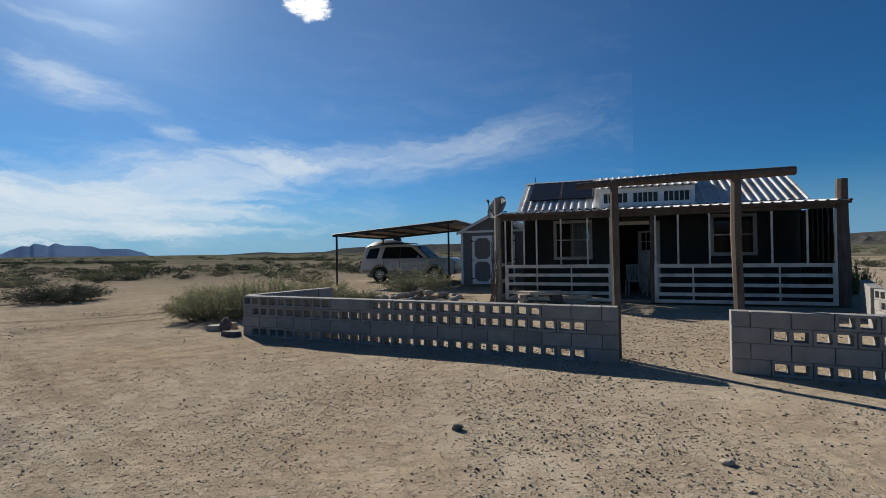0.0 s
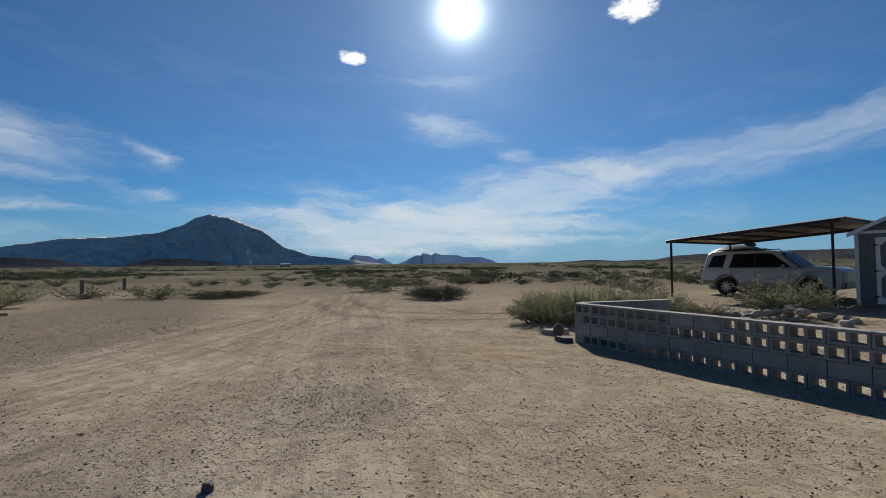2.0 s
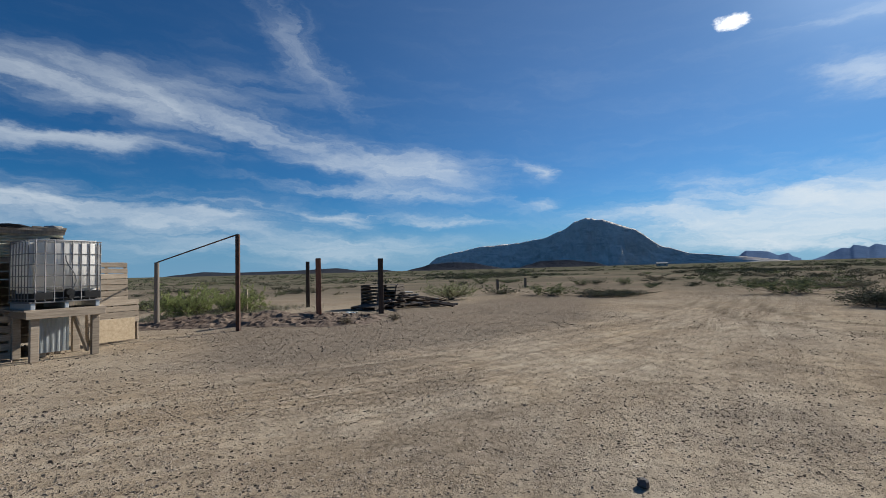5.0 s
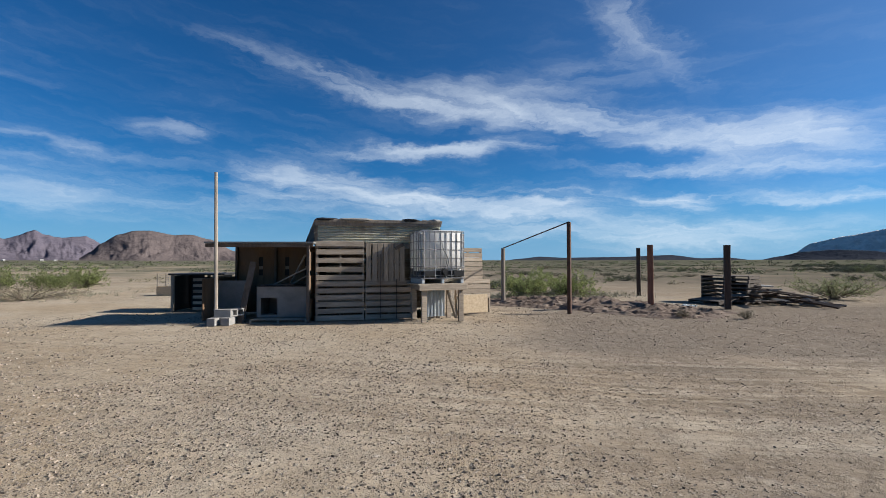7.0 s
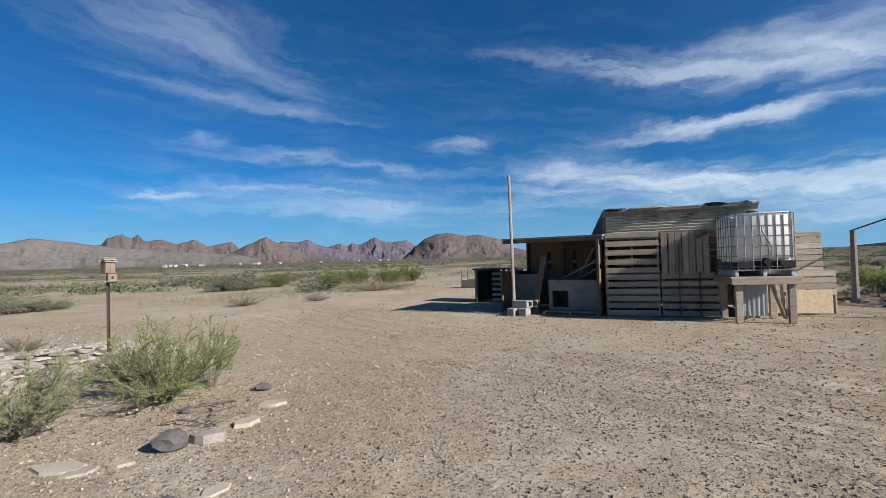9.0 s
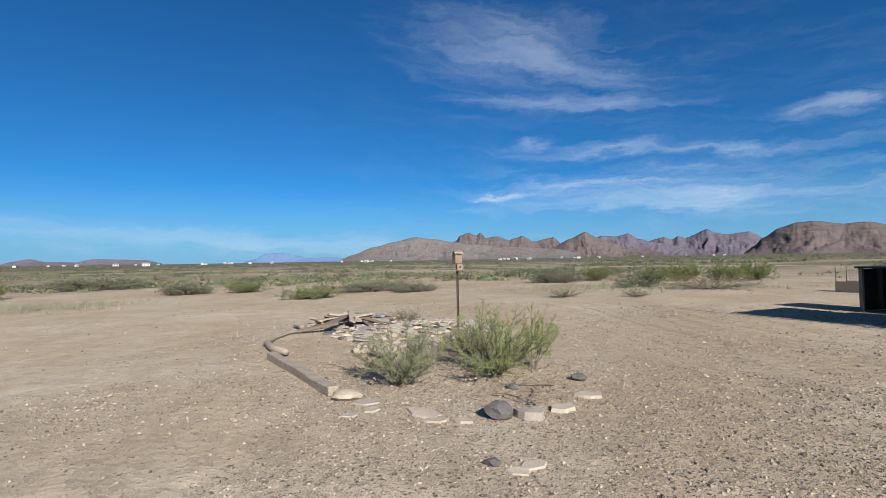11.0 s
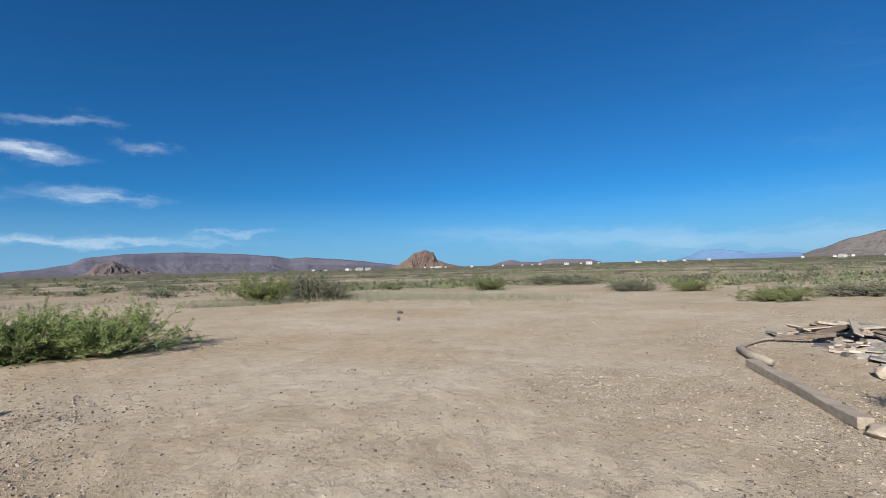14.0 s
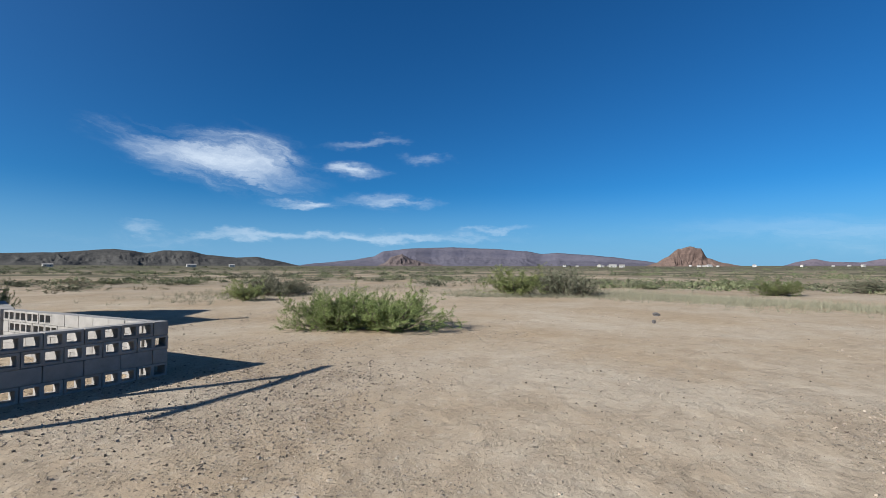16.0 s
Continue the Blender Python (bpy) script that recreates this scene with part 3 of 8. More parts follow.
    # grey-brown gravelly earth west of the lane
    base = mixc(arith("MULTIPLY", ramp(arith("ADD", dark, arith("MULTIPLY", arith("SUBTRACT", noise_of(0.9, 6.0, 0.7), 0.5), 0.9)), 0.15, 0.75), 0.80), base, (0.156, 0.127, 0.101))
    # lanes: pale packed streaks and dark churned ones, combed along the way the wheels went
    streak_up = None
    for name in ("lane_a", "lane_b"):
        vec, q = attribute(name)
        w = q["Z"]
        comb = noise_of(1.0, 6.0, 0.66, vec, (3.6, 0.16, 0.0))
        broad = noise_of(1.0, 3.0, 0.6, vec, (0.610, 0.048, 0.000))
        base = mixc(arith("MULTIPLY", ramp(comb, 0.50, 0.62, 0.52), w), base, (0.481, 0.417, 0.320))
        base = mixc(arith("MULTIPLY", ramp(comb, 0.49, 0.40, 0.60), w), base, (0.171, 0.133, 0.096))
        base = mixc(arith("MULTIPLY", ramp(broad, 0.52, 0.64, 0.45), w), base, (0.205, 0.161, 0.116))
        h = arith("MULTIPLY", arith("MULTIPLY", comb, w), 0.055)
        streak_up = h if streak_up is None else arith("ADD", streak_up, h)
    base = mixc(arith("MULTIPLY", loop, ramp(noise_of(1.6, 4.0), 0.34, 0.52, 0.85)), base, (0.088, 0.068, 0.049))
    # browner, darker dirt towards the western side
    place = nd.new("ShaderNodeSeparateXYZ")
    ln.new(pos, place.inputs[0])
    side = arith("SUBTRACT", arith("MULTIPLY", place.outputs["Y"], 0.6), place.outputs["X"])
    base = mixc(arith("MULTIPLY", ramp(side, 2.0, 11.0), ramp(noise_of(0.5, 6.0, 0.7), 0.36, 0.60, 0.42)), base, (0.225, 0.190, 0.152))
    mottle = ramp(noise_of(2.4, 10.0, 0.76), 0.49, 0.57)
    base = mixc(arith("MULTIPLY", mottle, arith("ADD", ramp(side, -1.0, 8.0, 0.27), 0.10)), base, (0.190, 0.150, 0.112))
    # crusts and clods
    clods = noise_of(5.0, 6.0, 0.68)
    base = mixc(ramp(clods, 0.54, 0.70, 0.30), base, (0.180, 0.138, 0.099))
    base = mixc(ramp(clods, 0.46, 0.34, 0.35), base, (0.472, 0.413, 0.320))
    # stones of three sizes, each with a shade of its own
    relief = arith("ADD", arith("ADD", arith("MULTIPLY", clods, 0.030), arith("MULTIPLY", mottle, -0.006)), arith("ADD", arith("MULTIPLY", fine, 0.0010), streak_up))
    for scale, share, seed, high in ((15.0, 0.12, 4, 0.012), (26.0, 0.34, 1, 0.012), (52.0, 0.80, 2, 0.0065), (95.0, 1.0, 3, 0.0020)):
        dist, tone, pick, size = pebbles(scale, seed)
        here = ramp(arith("SUBTRACT", arith("MULTIPLY", thick, share), pick), -0.03, 0.03)
        inside = ramp(arith("ADD", dist, arith("MULTIPLY", size, 0.20)), 0.46, 0.32)
        inside = arith("MULTIPLY", inside, here)
        # the dark end of the tones also stands in for the stones' small shadows
        hue = mixc(ramp(tone, 0.20, 0.85), (0.095, 0.074, 0.056), (0.440, 0.380, 0.305))
        hue = mixc(arith("MULTIPLY", dark, 0.55), hue, (0.145, 0.130, 0.115))
        base = mixc(arith("MULTIPLY", inside, 0.88), base, hue)
        relief = arith("ADD", relief, arith("MULTIPLY", inside, high))
    # scrub cover far out
    ln_len = nd.new("ShaderNodeVectorMath")
    ln_len.operation = "LENGTH"
    ln.new(pos, ln_len.inputs[0])
    away = ln_len.outputs["Value"]
    # western soil colour takes in the shaded sides of scrub seen against the sun
    west = ramp(side, 2.0, 24.0)
    soil = arith("ADD", arith("MULTIPLY", west, 0.64), arith("MULTIPLY", ramp(noise_of(0.09, 5.0, 0.65), 0.36, 0.56), 0.36))
    base = mixc(arith("MULTIPLY", ramp(away, 15.0, 42.0), soil), base, (0.158, 0.133, 0.103))
    far = ramp(away, 30.0, 90.0)
    veg = ramp(noise_of(0.055, 6.0, 0.65), 0.43, 0.55)
    vegfar = ramp(away, 60.0, 230.0)
    green = mixc(ramp(noise_of(0.4, 5.0, 0.7), 0.35, 0.65), (0.074, 0.078, 0.054), (0.122, 0.116, 0.084))
    base = mixc(arith("MULTIPLY", arith("MAXIMUM", veg, arith("MULTIPLY", vegfar, 0.90)), far), base, green)
    ln.new(base, bs.inputs["Base Color"])
    bp = nd.new("ShaderNodeBump")
    bp.inputs["Strength"].default_value, bp.inputs["Distance"].default_value = 0.9, 1.0
    ln.new(relief, bp.inputs["Height"])
    ln.new(bp.outputs[0], bs.inputs["Normal"])
    return m


GROUND = ground_material()


# ---- building tools ----
def box(bm, x0, x1, y0, y1, z0, z1, m=None):
    vs = [bm.verts.new((x, y, z)) for z in (z0, z1) for x, y in ((x0, y0), (x1, y0), (x1, y1), (x0, y1))]
    for f in ((3, 2, 1, 0), (4, 5, 6, 7), (0, 1, 5, 4), (1, 2, 6, 5), (2, 3, 7, 6), (3, 0, 4, 7)):
        bm.faces.new([vs[i] for i in f])
    if m is not None:
        for v in vs:
            v.co = m @ v.co
    return vs


def beam(bm, p, q, w, h, roll=0.0):
    """A squared timber from p to q, w across and h high."""
    p, q = Vector(p), Vector(q)
    d = q - p
    up = Vector((0, 0, 1)) if abs(d.normalized().z) < 0.95 else Vector((0, 1, 0))
    x = d.normalized()
    y = up.cross(x).normalized()
    z = x.cross(y)
    m = Matrix((x, y, z)).transposed().to_4x4()
    m.translation = p
    return box(bm, 0, d.length, -w / 2, w / 2, -h / 2, h / 2, m @ Matrix.Rotation(roll, 4, "X"))


def tube(bm, pts, radii, n=8, caps=True):
    """A round bar through points, with a radius at each."""
    pts = [Vector(p) for p in pts]
    if isinstance(radii, (int, float)):
        radii = [radii] * len(pts)
    rings = []
    ref = None
    for i, p in enumerate(pts):
        d = (pts[min(i + 1, len(pts) - 1)] - pts[max(i - 1, 0)]).normalized()
        if ref is None:
            ref = d.orthogonal().normalized()
        ref = (ref - d * ref.dot(d)).normalized()
        side = d.cross(ref)
        rings.append([bm.verts.new(p + radii[i] * (math.cos(a) * ref + math.sin(a) * side)) for a in (2 * math.pi * k / n for k in range(n))])
    for a, b in zip(rings, rings[1:]):
        for k in range(n):
            bm.faces.new((a[k], a[(k + 1) % n], b[(k + 1) % n], b[k]))
    if caps and n > 2:
        bm.faces.new(rings[0][::-1])
        bm.faces.new(rings[-1])


def prism(bm, outline, y0, y1, m=None):
    """An outline in x and z, pushed from y0 to y1."""
    a = [bm.verts.new((x, y0, z)) for x, z in outline]
    b = [bm.verts.new((x, y1, z)) for x, z in outline]
    n = len(outline)
    fs = [bm.faces.new(a), bm.faces.new(b[::-1])]
    for i in range(n):
        fs.append(bm.faces.new((a[i], b[i], b[(i + 1) % n], a[(i + 1) % n])))
    if m is not None:
        for v in a + b:
            v.co = m @ v.co
    return fs


def finish(bm, bevel=0.0, smooth=False):
    bmesh.ops.recalc_face_normals(bm, faces=bm.faces)
    if bevel:
        edges = [e for e in bm.edges if len(e.link_faces) == 2 and e.calc_face_angle(0) > 0.5]
        bmesh.ops.bevel(bm, geom=edges, offset=bevel, segments=1, affect="EDGES", clamp_overlap=True)
    if smooth:
        for f in bm.faces:
            f.smooth = True


def mesh_of(name, bm, material, bevel=0.0, smooth=False):
    finish(bm, bevel, smooth)
    me = bpy.data.meshes.new(name)
    bm.to_mesh(me)
    bm.free()
    me.materials.append(material)
    return me


def part(name, bm, material, parent=None, label="", bevel=0.0, smooth=False, at=None):
    """Links a bmesh (or a mesh made before) as one object under a thing."""
    me = bm if isinstance(bm, bpy.types.Mesh) else mesh_of(name, bm, material, bevel, smooth)
    ob = new(name, me)
    ob.parent = parent
    if at is not None:
        ob.matrix_basis = at
    return tagged(ob, label) if label else ob


def thing(name, label, category, m=None, group="", kind=""):
    ob = new(name)
    ob.empty_display_size = 0.2
    if m is not None:
        ob.matrix_basis = m
    return tagged(ob, label, category, group, kind)


def raw_mesh(name, verts, faces, material, smooth=False):
    me = bpy.data.meshes.new(name)
    me.from_pydata(verts, [], faces)
    me.materials.append(material)
    if smooth:
        me.polygons.foreach_set("use_smooth", [True] * len(me.polygons))
    me.update()
    return me


def lump(bm, size, seed, rough=0.25, flat=False, m=None):
    """A broken stone: a subdivided block pulled about by noise."""
    rnd = random.Random(seed)
    made = bmesh.ops.create_icosphere(bm, subdivisions=2, radius=1.0)["verts"]
    off = Vector((rnd.uniform(-50, 50), rnd.uniform(-50, 50), rnd.uniform(-50, 50)))
    for v in made:
        c = v.co.copy()
        if flat:
            c.z = max(-0.55, min(0.55, c.z)) * 1.6
        k = 1 + rough * noise.noise(c * 1.4 + off) + rough * 0.6 * noise.noise(c * 3.1 + off)
        v.co = Vector((c.x * size[0] * k, c.y * size[1] * k, c.z * size[2] * (1 + 0.3 * rough * noise.noise(c * 2 + off)))) / 2
        if m is not None:
            v.co = m @ v.co


def ground_height(x, y):
    r = math.hypot(x, y)
    z = 0.018 * noise.noise((x * 0.45, y * 0.45, 1.0)) + 0.010 * noise.noise((x * 1.7, y * 1.7, 4.0))
    if r > 18:
        k = min(1.0, (r - 18) / 40)
        z += k * (0.16 * noise.noise((x * 0.06, y * 0.06, 9.0)) + 0.07 * noise.noise((x * 0.25, y * 0.25, 2.0)))
    if r > 60:
        z += 0.0036 * (r - 60)
    # the bank of dug earth by the bare posts
    d = ((x + 16.0) / 2.9) ** 2 + ((y + 5.2) / 2.0) ** 2
    z += 0.06 * math.exp(-d) * (1 + 0.5 * noise.noise((x * 2.2, y * 2.2, 6.0)))
    # the raised stone bed
    d = ((x - 3.0) / 1.7) ** 2 + ((y + 9.6) / 1.5) ** 2
    z += 0.10 * math.exp(-d)
    # two worn wheel tracks that leave the yard
    for off in (0.0, 1.7):
        t = (x * 0.905 - y * 0.425) * 1.0
        s = x * 0.425 + y * 0.905 - 2.2 - off + 0.5 * math.sin(t * 0.15)
        if x < -5 and abs(s) < 0.6:
            z -= 0.025 * math.exp(-(s / 0.22) ** 2)
    return z


def on_ground(x, y, turn=0.0, sink=0.0):
    return pose(x, y, ground_height(x, y) - sink, 0, 0, turn)


# ---- the land ----
def build_ground():
    radii = [0.0]
    r = 0.0
    while r < 4600:
        r += 0.10 if r < 9 else 0.024 * r - 0.116
        radii.append(r)
    n = 420
    verts = [(0, 0, ground_height(0, 0))]
    for r in radii[1:]:
        for k in range(n):
            a = 2 * math.pi * k / n
            x, y = r * math.sin(a), r * math.cos(a)
            verts.append((x, y, ground_height(x, y)))
    faces = [(0, 1 + (k + 1) % n, 1 + k) for k in range(n)]
    for i in range(len(radii) - 2):
        a, b = 1 + i * n, 1 + (i + 1) * n
        for k in range(n):
            j = (k + 1) % n
            faces.append((a + k, a + j, b + j, b + k))
    me = raw_mesh("ground", verts, faces, GROUND, True)
    # what lies on the dirt: gravel and wheel lanes
    at = np.array(verts)[:, :2]
    near = np.nonzero(np.hypot(at[:, 0], at[:, 1]) < 75)[0]
    x, y = at[near, 0], at[near, 1]
    fade = soft_step(-np.hypot(x, y), -75, -40)
    cover = np.zeros((len(at), 3), np.float32)
    cover[:, 0] = 0.25
    cover[near, 0], cover[near, 1] = cover_at(x, y)
    s, _ = lane_at(x, y, LOOP)
    cover[near, 2] = fade * np.maximum(np.exp(-((s - 0.75) / 0.16) ** 2), np.exp(-((s + 0.75) / 0.16) ** 2)) * soft_step(x, -18, -15) * soft_step(-y, -19, -14)
    me.attributes.new("cover", "FLOAT_VECTOR", "POINT").data.foreach_set("vector", cover.ravel())
    for name, run, wide in (("lane_a", LANES[0], 2.3), ("lane_b", LANES[1], 2.0)):
        lane = np.zeros((len(at), 3), np.float32)
        s, along = lane_at(x, y, run)
        w = np.exp(-(s / wide) ** 4) * fade * soft_step(along, 0.5, 6) * soft_step(-along, -run[2][-1] + 0.5, -run[2][-1] + 6)
        if name == "lane_b":
            w *= 1 - 0.75 * soft_step(x, -4.0, 0.5)
            w *= soft_step(-along, -40, -28) * 0.5 + 0.5
        else:
            w *= 1 - 0.55 * soft_step(-y, 1.0, 6.0)
        lane[near, 0], lane[near, 1], lane[near, 2] = s, along, w
        me.attributes.new(name, "FLOAT_VECTOR", "POINT").data.foreach_set("vector", lane.ravel())
    return tagged(new("ground", me), "pale tan desert dirt with gravel and wheel tracks, open to the horizon", "ground", kind="structure")


build_ground()


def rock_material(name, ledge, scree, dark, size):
    """Far rock: dark ledges where it is steep, paler scree where it lies back, blotched by bushes and gullies."""
    m = bpy.data.materials.new(name)
    m.use_nodes = True
    nd, ln = m.node_tree.nodes, m.node_tree.links
    bs = nd["Principled BSDF"]
    bs.inputs["Roughness"].default_value, bs.inputs["Specular IOR Level"].default_value = 0.95, 0.0
    pos = nd.new("ShaderNodeTexCoord").outputs["Object"]

    def patches(scale, detail, lo, hi, top, squash=1.0):
        mp = nd.new("ShaderNodeMapping")
        mp.inputs["Scale"].default_value = (1.0, 1.0, squash)
        ln.new(pos, mp.inputs[0])
        n = nd.new("ShaderNodeTexNoise")
        n.inputs["Scale"].default_value, n.inputs["Detail"].default_value, n.inputs["Roughness"].default_value = scale, detail, 0.68
        ln.new(mp.outputs[0], n.inputs["Vector"])
        r = nd.new("ShaderNodeMapRange")
        ln.new(n.outputs["Fac"], r.inputs["Value"])
        r.inputs["From Min"].default_value, r.inputs["From Max"].default_value, r.inputs["To Max"].default_value = lo, hi, top
        return r.outputs[0], n.outputs["Fac"]

    def mixc(f, a, b):
        x = nd.new("ShaderNodeMix")
        x.data_type = "RGBA"
        ln.new(f, x.inputs["Factor"])
        for i, c in ((6, a), (7, b)):
            if isinstance(c, tuple):
                x.inputs[i].default_value = (*c, 1)
            else:
                ln.new(c, x.inputs[i])
        return x.outputs[2]

    up = nd.new("ShaderNodeSeparateXYZ")
    ln.new(nd.new("ShaderNodeNewGeometry").outputs["Normal"], up.inputs[0])
    wide, _ = patches(1.0 / size, 6.0, 0.38, 0.62, 1.0)
    slack = nd.new("ShaderNodeMapRange")
    ln.new(up.outputs["Z"], slack.inputs["Value"])
    slack.inputs["From Min"].default_value, slack.inputs["From Max"].default_value = 0.45, 0.93
    both = nd.new("ShaderNodeMath")
    both.operation = "MULTIPLY_ADD"
    ln.new(wide, both.inputs[0])
    both.inputs[1].default_value = 0.45
    ln.new(slack.outputs[0], both.inputs[2])
    colour = mixc(both.outputs[0], ledge, scree)
    fine, grain = patches(5.0 / size, 6.0, 0.50, 0.70, 0.50)
    colour = mixc(fine, colour, dark)
    beds, _ = patches(1.6 / size, 5.0, 0.54, 0.66, 0.45, 6.0)
    colour = mixc(beds, colour, dark)
    ln.new(colour, bs.inputs["Base Color"])
    bp = nd.new("ShaderNodeBump")
    bp.inputs["Strength"].default_value, bp.inputs["Distance"].default_value = 1.0, size * 0.045
    ln.new(grain, bp.inputs["Height"])
    ln.new(bp.outputs[0], bs.inputs["Normal"])
    return m


# colour raised well above bare rock to stand in for air light
ROCK_HAZE_LIFT = rock_material("haze_lifted_mountain", (0.42, 0.385, 0.355), (0.72, 0.655, 0.58), (0.24, 0.225, 0.21), 150.0)
# blue haze of the distance is put into this base colour
ROCK_HAZE = rock_material("haze_tinted_mesa", (0.085, 0.145, 0.255), (0.11, 0.175, 0.29), (0.075, 0.13, 0.235), 150.0)
# scrub colour darkened and blued for a hill seen against the sun
ROCK_GREEN = rock_material("backlit_scrub_hill", (0.036, 0.041, 0.046), (0.062, 0.064, 0.064), (0.028, 0.033, 0.036), 60.0)
# brown rock with a little haze blue mixed into the colour
ROCK_BROWN = rock_material("brown_mountain", (0.064, 0.054, 0.057), (0.128, 0.104, 0.098), (0.050, 0.045, 0.049), 110.0)
ROCK_PALE = rock_material("pale_hill", (0.074, 0.068, 0.070), (0.152, 0.137, 0.128), (0.056, 0.052, 0.055), 100.0)
ROCK_RED = rock_material("red_butte", (0.074, 0.053, 0.046), (0.150, 0.108, 0.090), (0.046, 0.037, 0.034), 16.0)
# next two: purple-blue haze of far air is part of the rock colour
ROCK_PURPLE_HAZE = rock_material("haze_purple_mountain", (0.070, 0.066, 0.092), (0.124, 0.108, 0.128), (0.056, 0.054, 0.074), 140.0)
ROCK_MESA = rock_material("haze_blue_mesa", (0.062, 0.064, 0.092), (0.106, 0.102, 0.126), (0.052, 0.054, 0.076), 140.0)
# shade and bluish haze of the low hills, mixed into their base colour
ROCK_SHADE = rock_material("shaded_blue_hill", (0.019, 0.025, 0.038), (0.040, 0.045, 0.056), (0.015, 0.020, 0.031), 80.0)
# dark rock colour that includes the shadow of a cloud on the hill
ROCK_CLOUD_SHADE = rock_material("cloud_shade_hill", (0.030, 0.032, 0.036), (0.075, 0.074, 0.070), (0.026, 0.028, 0.030), 80.0)


def massif(name, label, dist, deep, crest, material, gully=0.10, jag=0.06, rows=40, cliff=0.0, spur=1.0, hollow=1.0, seed=0):
    """A mountain or range, from its crest line: azimuth and elevation along it, in degrees."""
    crest = sorted(crest)
    az0, az1 = crest[0][0], crest[-1][0]
    steps = max(160, int((az1 - az0) * 13))
    verts, faces = [], []
    for j in range(rows + 1):
        s = j / rows * 2 - 1                       # -1 front foot, 0 crest, 1 back foot
        rise = 1 - abs(s)
        for i in range(steps + 1):
            az = az0 + (az1 - az0) * i / steps
            k = max(n for n in range(len(crest) - 1) if crest[n][0] <= az)
            (a0, e0), (a1, e1) = crest[k], crest[k + 1]
            f = (az - a0) / (a1 - a0)
            el = e0 + (e1 - e0) * (0.5 * f + 0.5 * f * f * (3 - 2 * f))
            el += jag * el * 0.28 * noise.fractal((az * 1.6, seed * 3.3, 0.0), 0.7, 2.2, 6)
            lean = 1.0 if hollow else 0.1 + 0.9 * el / max(e for _, e in crest)
            r = dist + deep * lean * s * (0.8 + 0.4 * noise.noise((az * 0.3, seed, 8.0)))
            foot = 0.0036 * (r - 60) - 3
            top = 1.49 + dist * math.tan(radians(el)) - (0.0036 * (dist - 60) - 3)
            shape = (1 - 0.65 * hollow) * rise + 0.65 * hollow * rise ** 1.7
            if cliff:
                shape = 0.62 * rise + 0.38 / (1 + math.exp(-(rise - 0.80) * 44 * cliff))
                shape = shape / (0.62 + 0.38 / (1 + math.exp(-0.2 * 44 * cliff)))
            ribs = 1 - 2 * abs(noise.fractal((az * spur * 0.55 + 0.9 * noise.noise((az * 0.4, rise * 2.5, seed)), rise * 1.9, seed * 5.1), 0.8, 2.2, 7))
            body = noise.fractal((az * 0.8 * spur, rise * 3.2, seed * 2.7), 0.75, 2.1, 7)
            shape += math.sin(math.pi * min(1.0, rise * 1.02)) * gully * (0.62 * (ribs - 0.5) + 0.55 * body)
            a = radians(az)
            verts.append((-math.sin(a) * r, math.cos(a) * r, foot - (6 if rise == 0 else 0) + max(0.0, top) * max(0.0, shape)))
    w = steps + 1
    for j in range(rows):
        for i in range(steps):
            faces.append((j * w + i, j * w + i + 1, (j + 1) * w + i + 1, (j + 1) * w + i))
    ob = new(name, raw_mesh(name, verts, faces, material, True))
    return tagged(ob, label, "mountain", kind="structure")


massif("mountain", "dark blue-grey pointed mountain with a long shoulder", 2300, 270,
       [(90, 0.2), (88.2, 0.64), (86.5, 1.8), (84.1, 2.36), (81, 2.95), (77.2, 3.18), (73.7, 3.64), (71.3, 4.55), (69.8, 5.5), (68.4, 5.9), (67, 5.65), (63.6, 4.45), (60.2, 2.1), (57.4, 1.25), (53, 0.75), (49, 0.2)],
       ROCK_HAZE_LIFT, 0.09, 0.05, hollow=0.0, seed=1)
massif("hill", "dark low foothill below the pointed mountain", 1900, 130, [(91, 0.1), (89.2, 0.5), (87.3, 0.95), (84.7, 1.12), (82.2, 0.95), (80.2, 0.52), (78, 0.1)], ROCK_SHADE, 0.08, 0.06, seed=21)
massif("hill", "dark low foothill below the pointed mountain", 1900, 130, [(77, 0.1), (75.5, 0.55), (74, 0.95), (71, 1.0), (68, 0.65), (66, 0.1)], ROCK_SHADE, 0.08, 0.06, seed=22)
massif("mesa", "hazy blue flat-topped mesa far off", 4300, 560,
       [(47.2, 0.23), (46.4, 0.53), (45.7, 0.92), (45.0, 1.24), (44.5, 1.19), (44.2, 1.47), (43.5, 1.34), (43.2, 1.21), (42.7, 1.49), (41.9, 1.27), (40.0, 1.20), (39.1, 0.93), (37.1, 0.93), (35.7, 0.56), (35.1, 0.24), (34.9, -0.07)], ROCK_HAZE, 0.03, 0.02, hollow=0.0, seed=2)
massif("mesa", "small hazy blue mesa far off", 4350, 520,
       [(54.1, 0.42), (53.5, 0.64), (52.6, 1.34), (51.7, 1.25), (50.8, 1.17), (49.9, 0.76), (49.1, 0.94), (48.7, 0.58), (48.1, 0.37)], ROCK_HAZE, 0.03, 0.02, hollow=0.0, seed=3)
massif("hill", "low green scrub-covered hill behind the carport", 1500, 300,
       [(36, 0.0), (28.5, 0.15), (23.8, 0.42), (21.1, 0.28), (17.1, 0.36), (14.7, 0.78), (12, 0.92), (4, 1.1), (-8, 1.2), (-18, 1.1), (-24, 0.4)], ROCK_GREEN, 0.1, 0.06, seed=4)
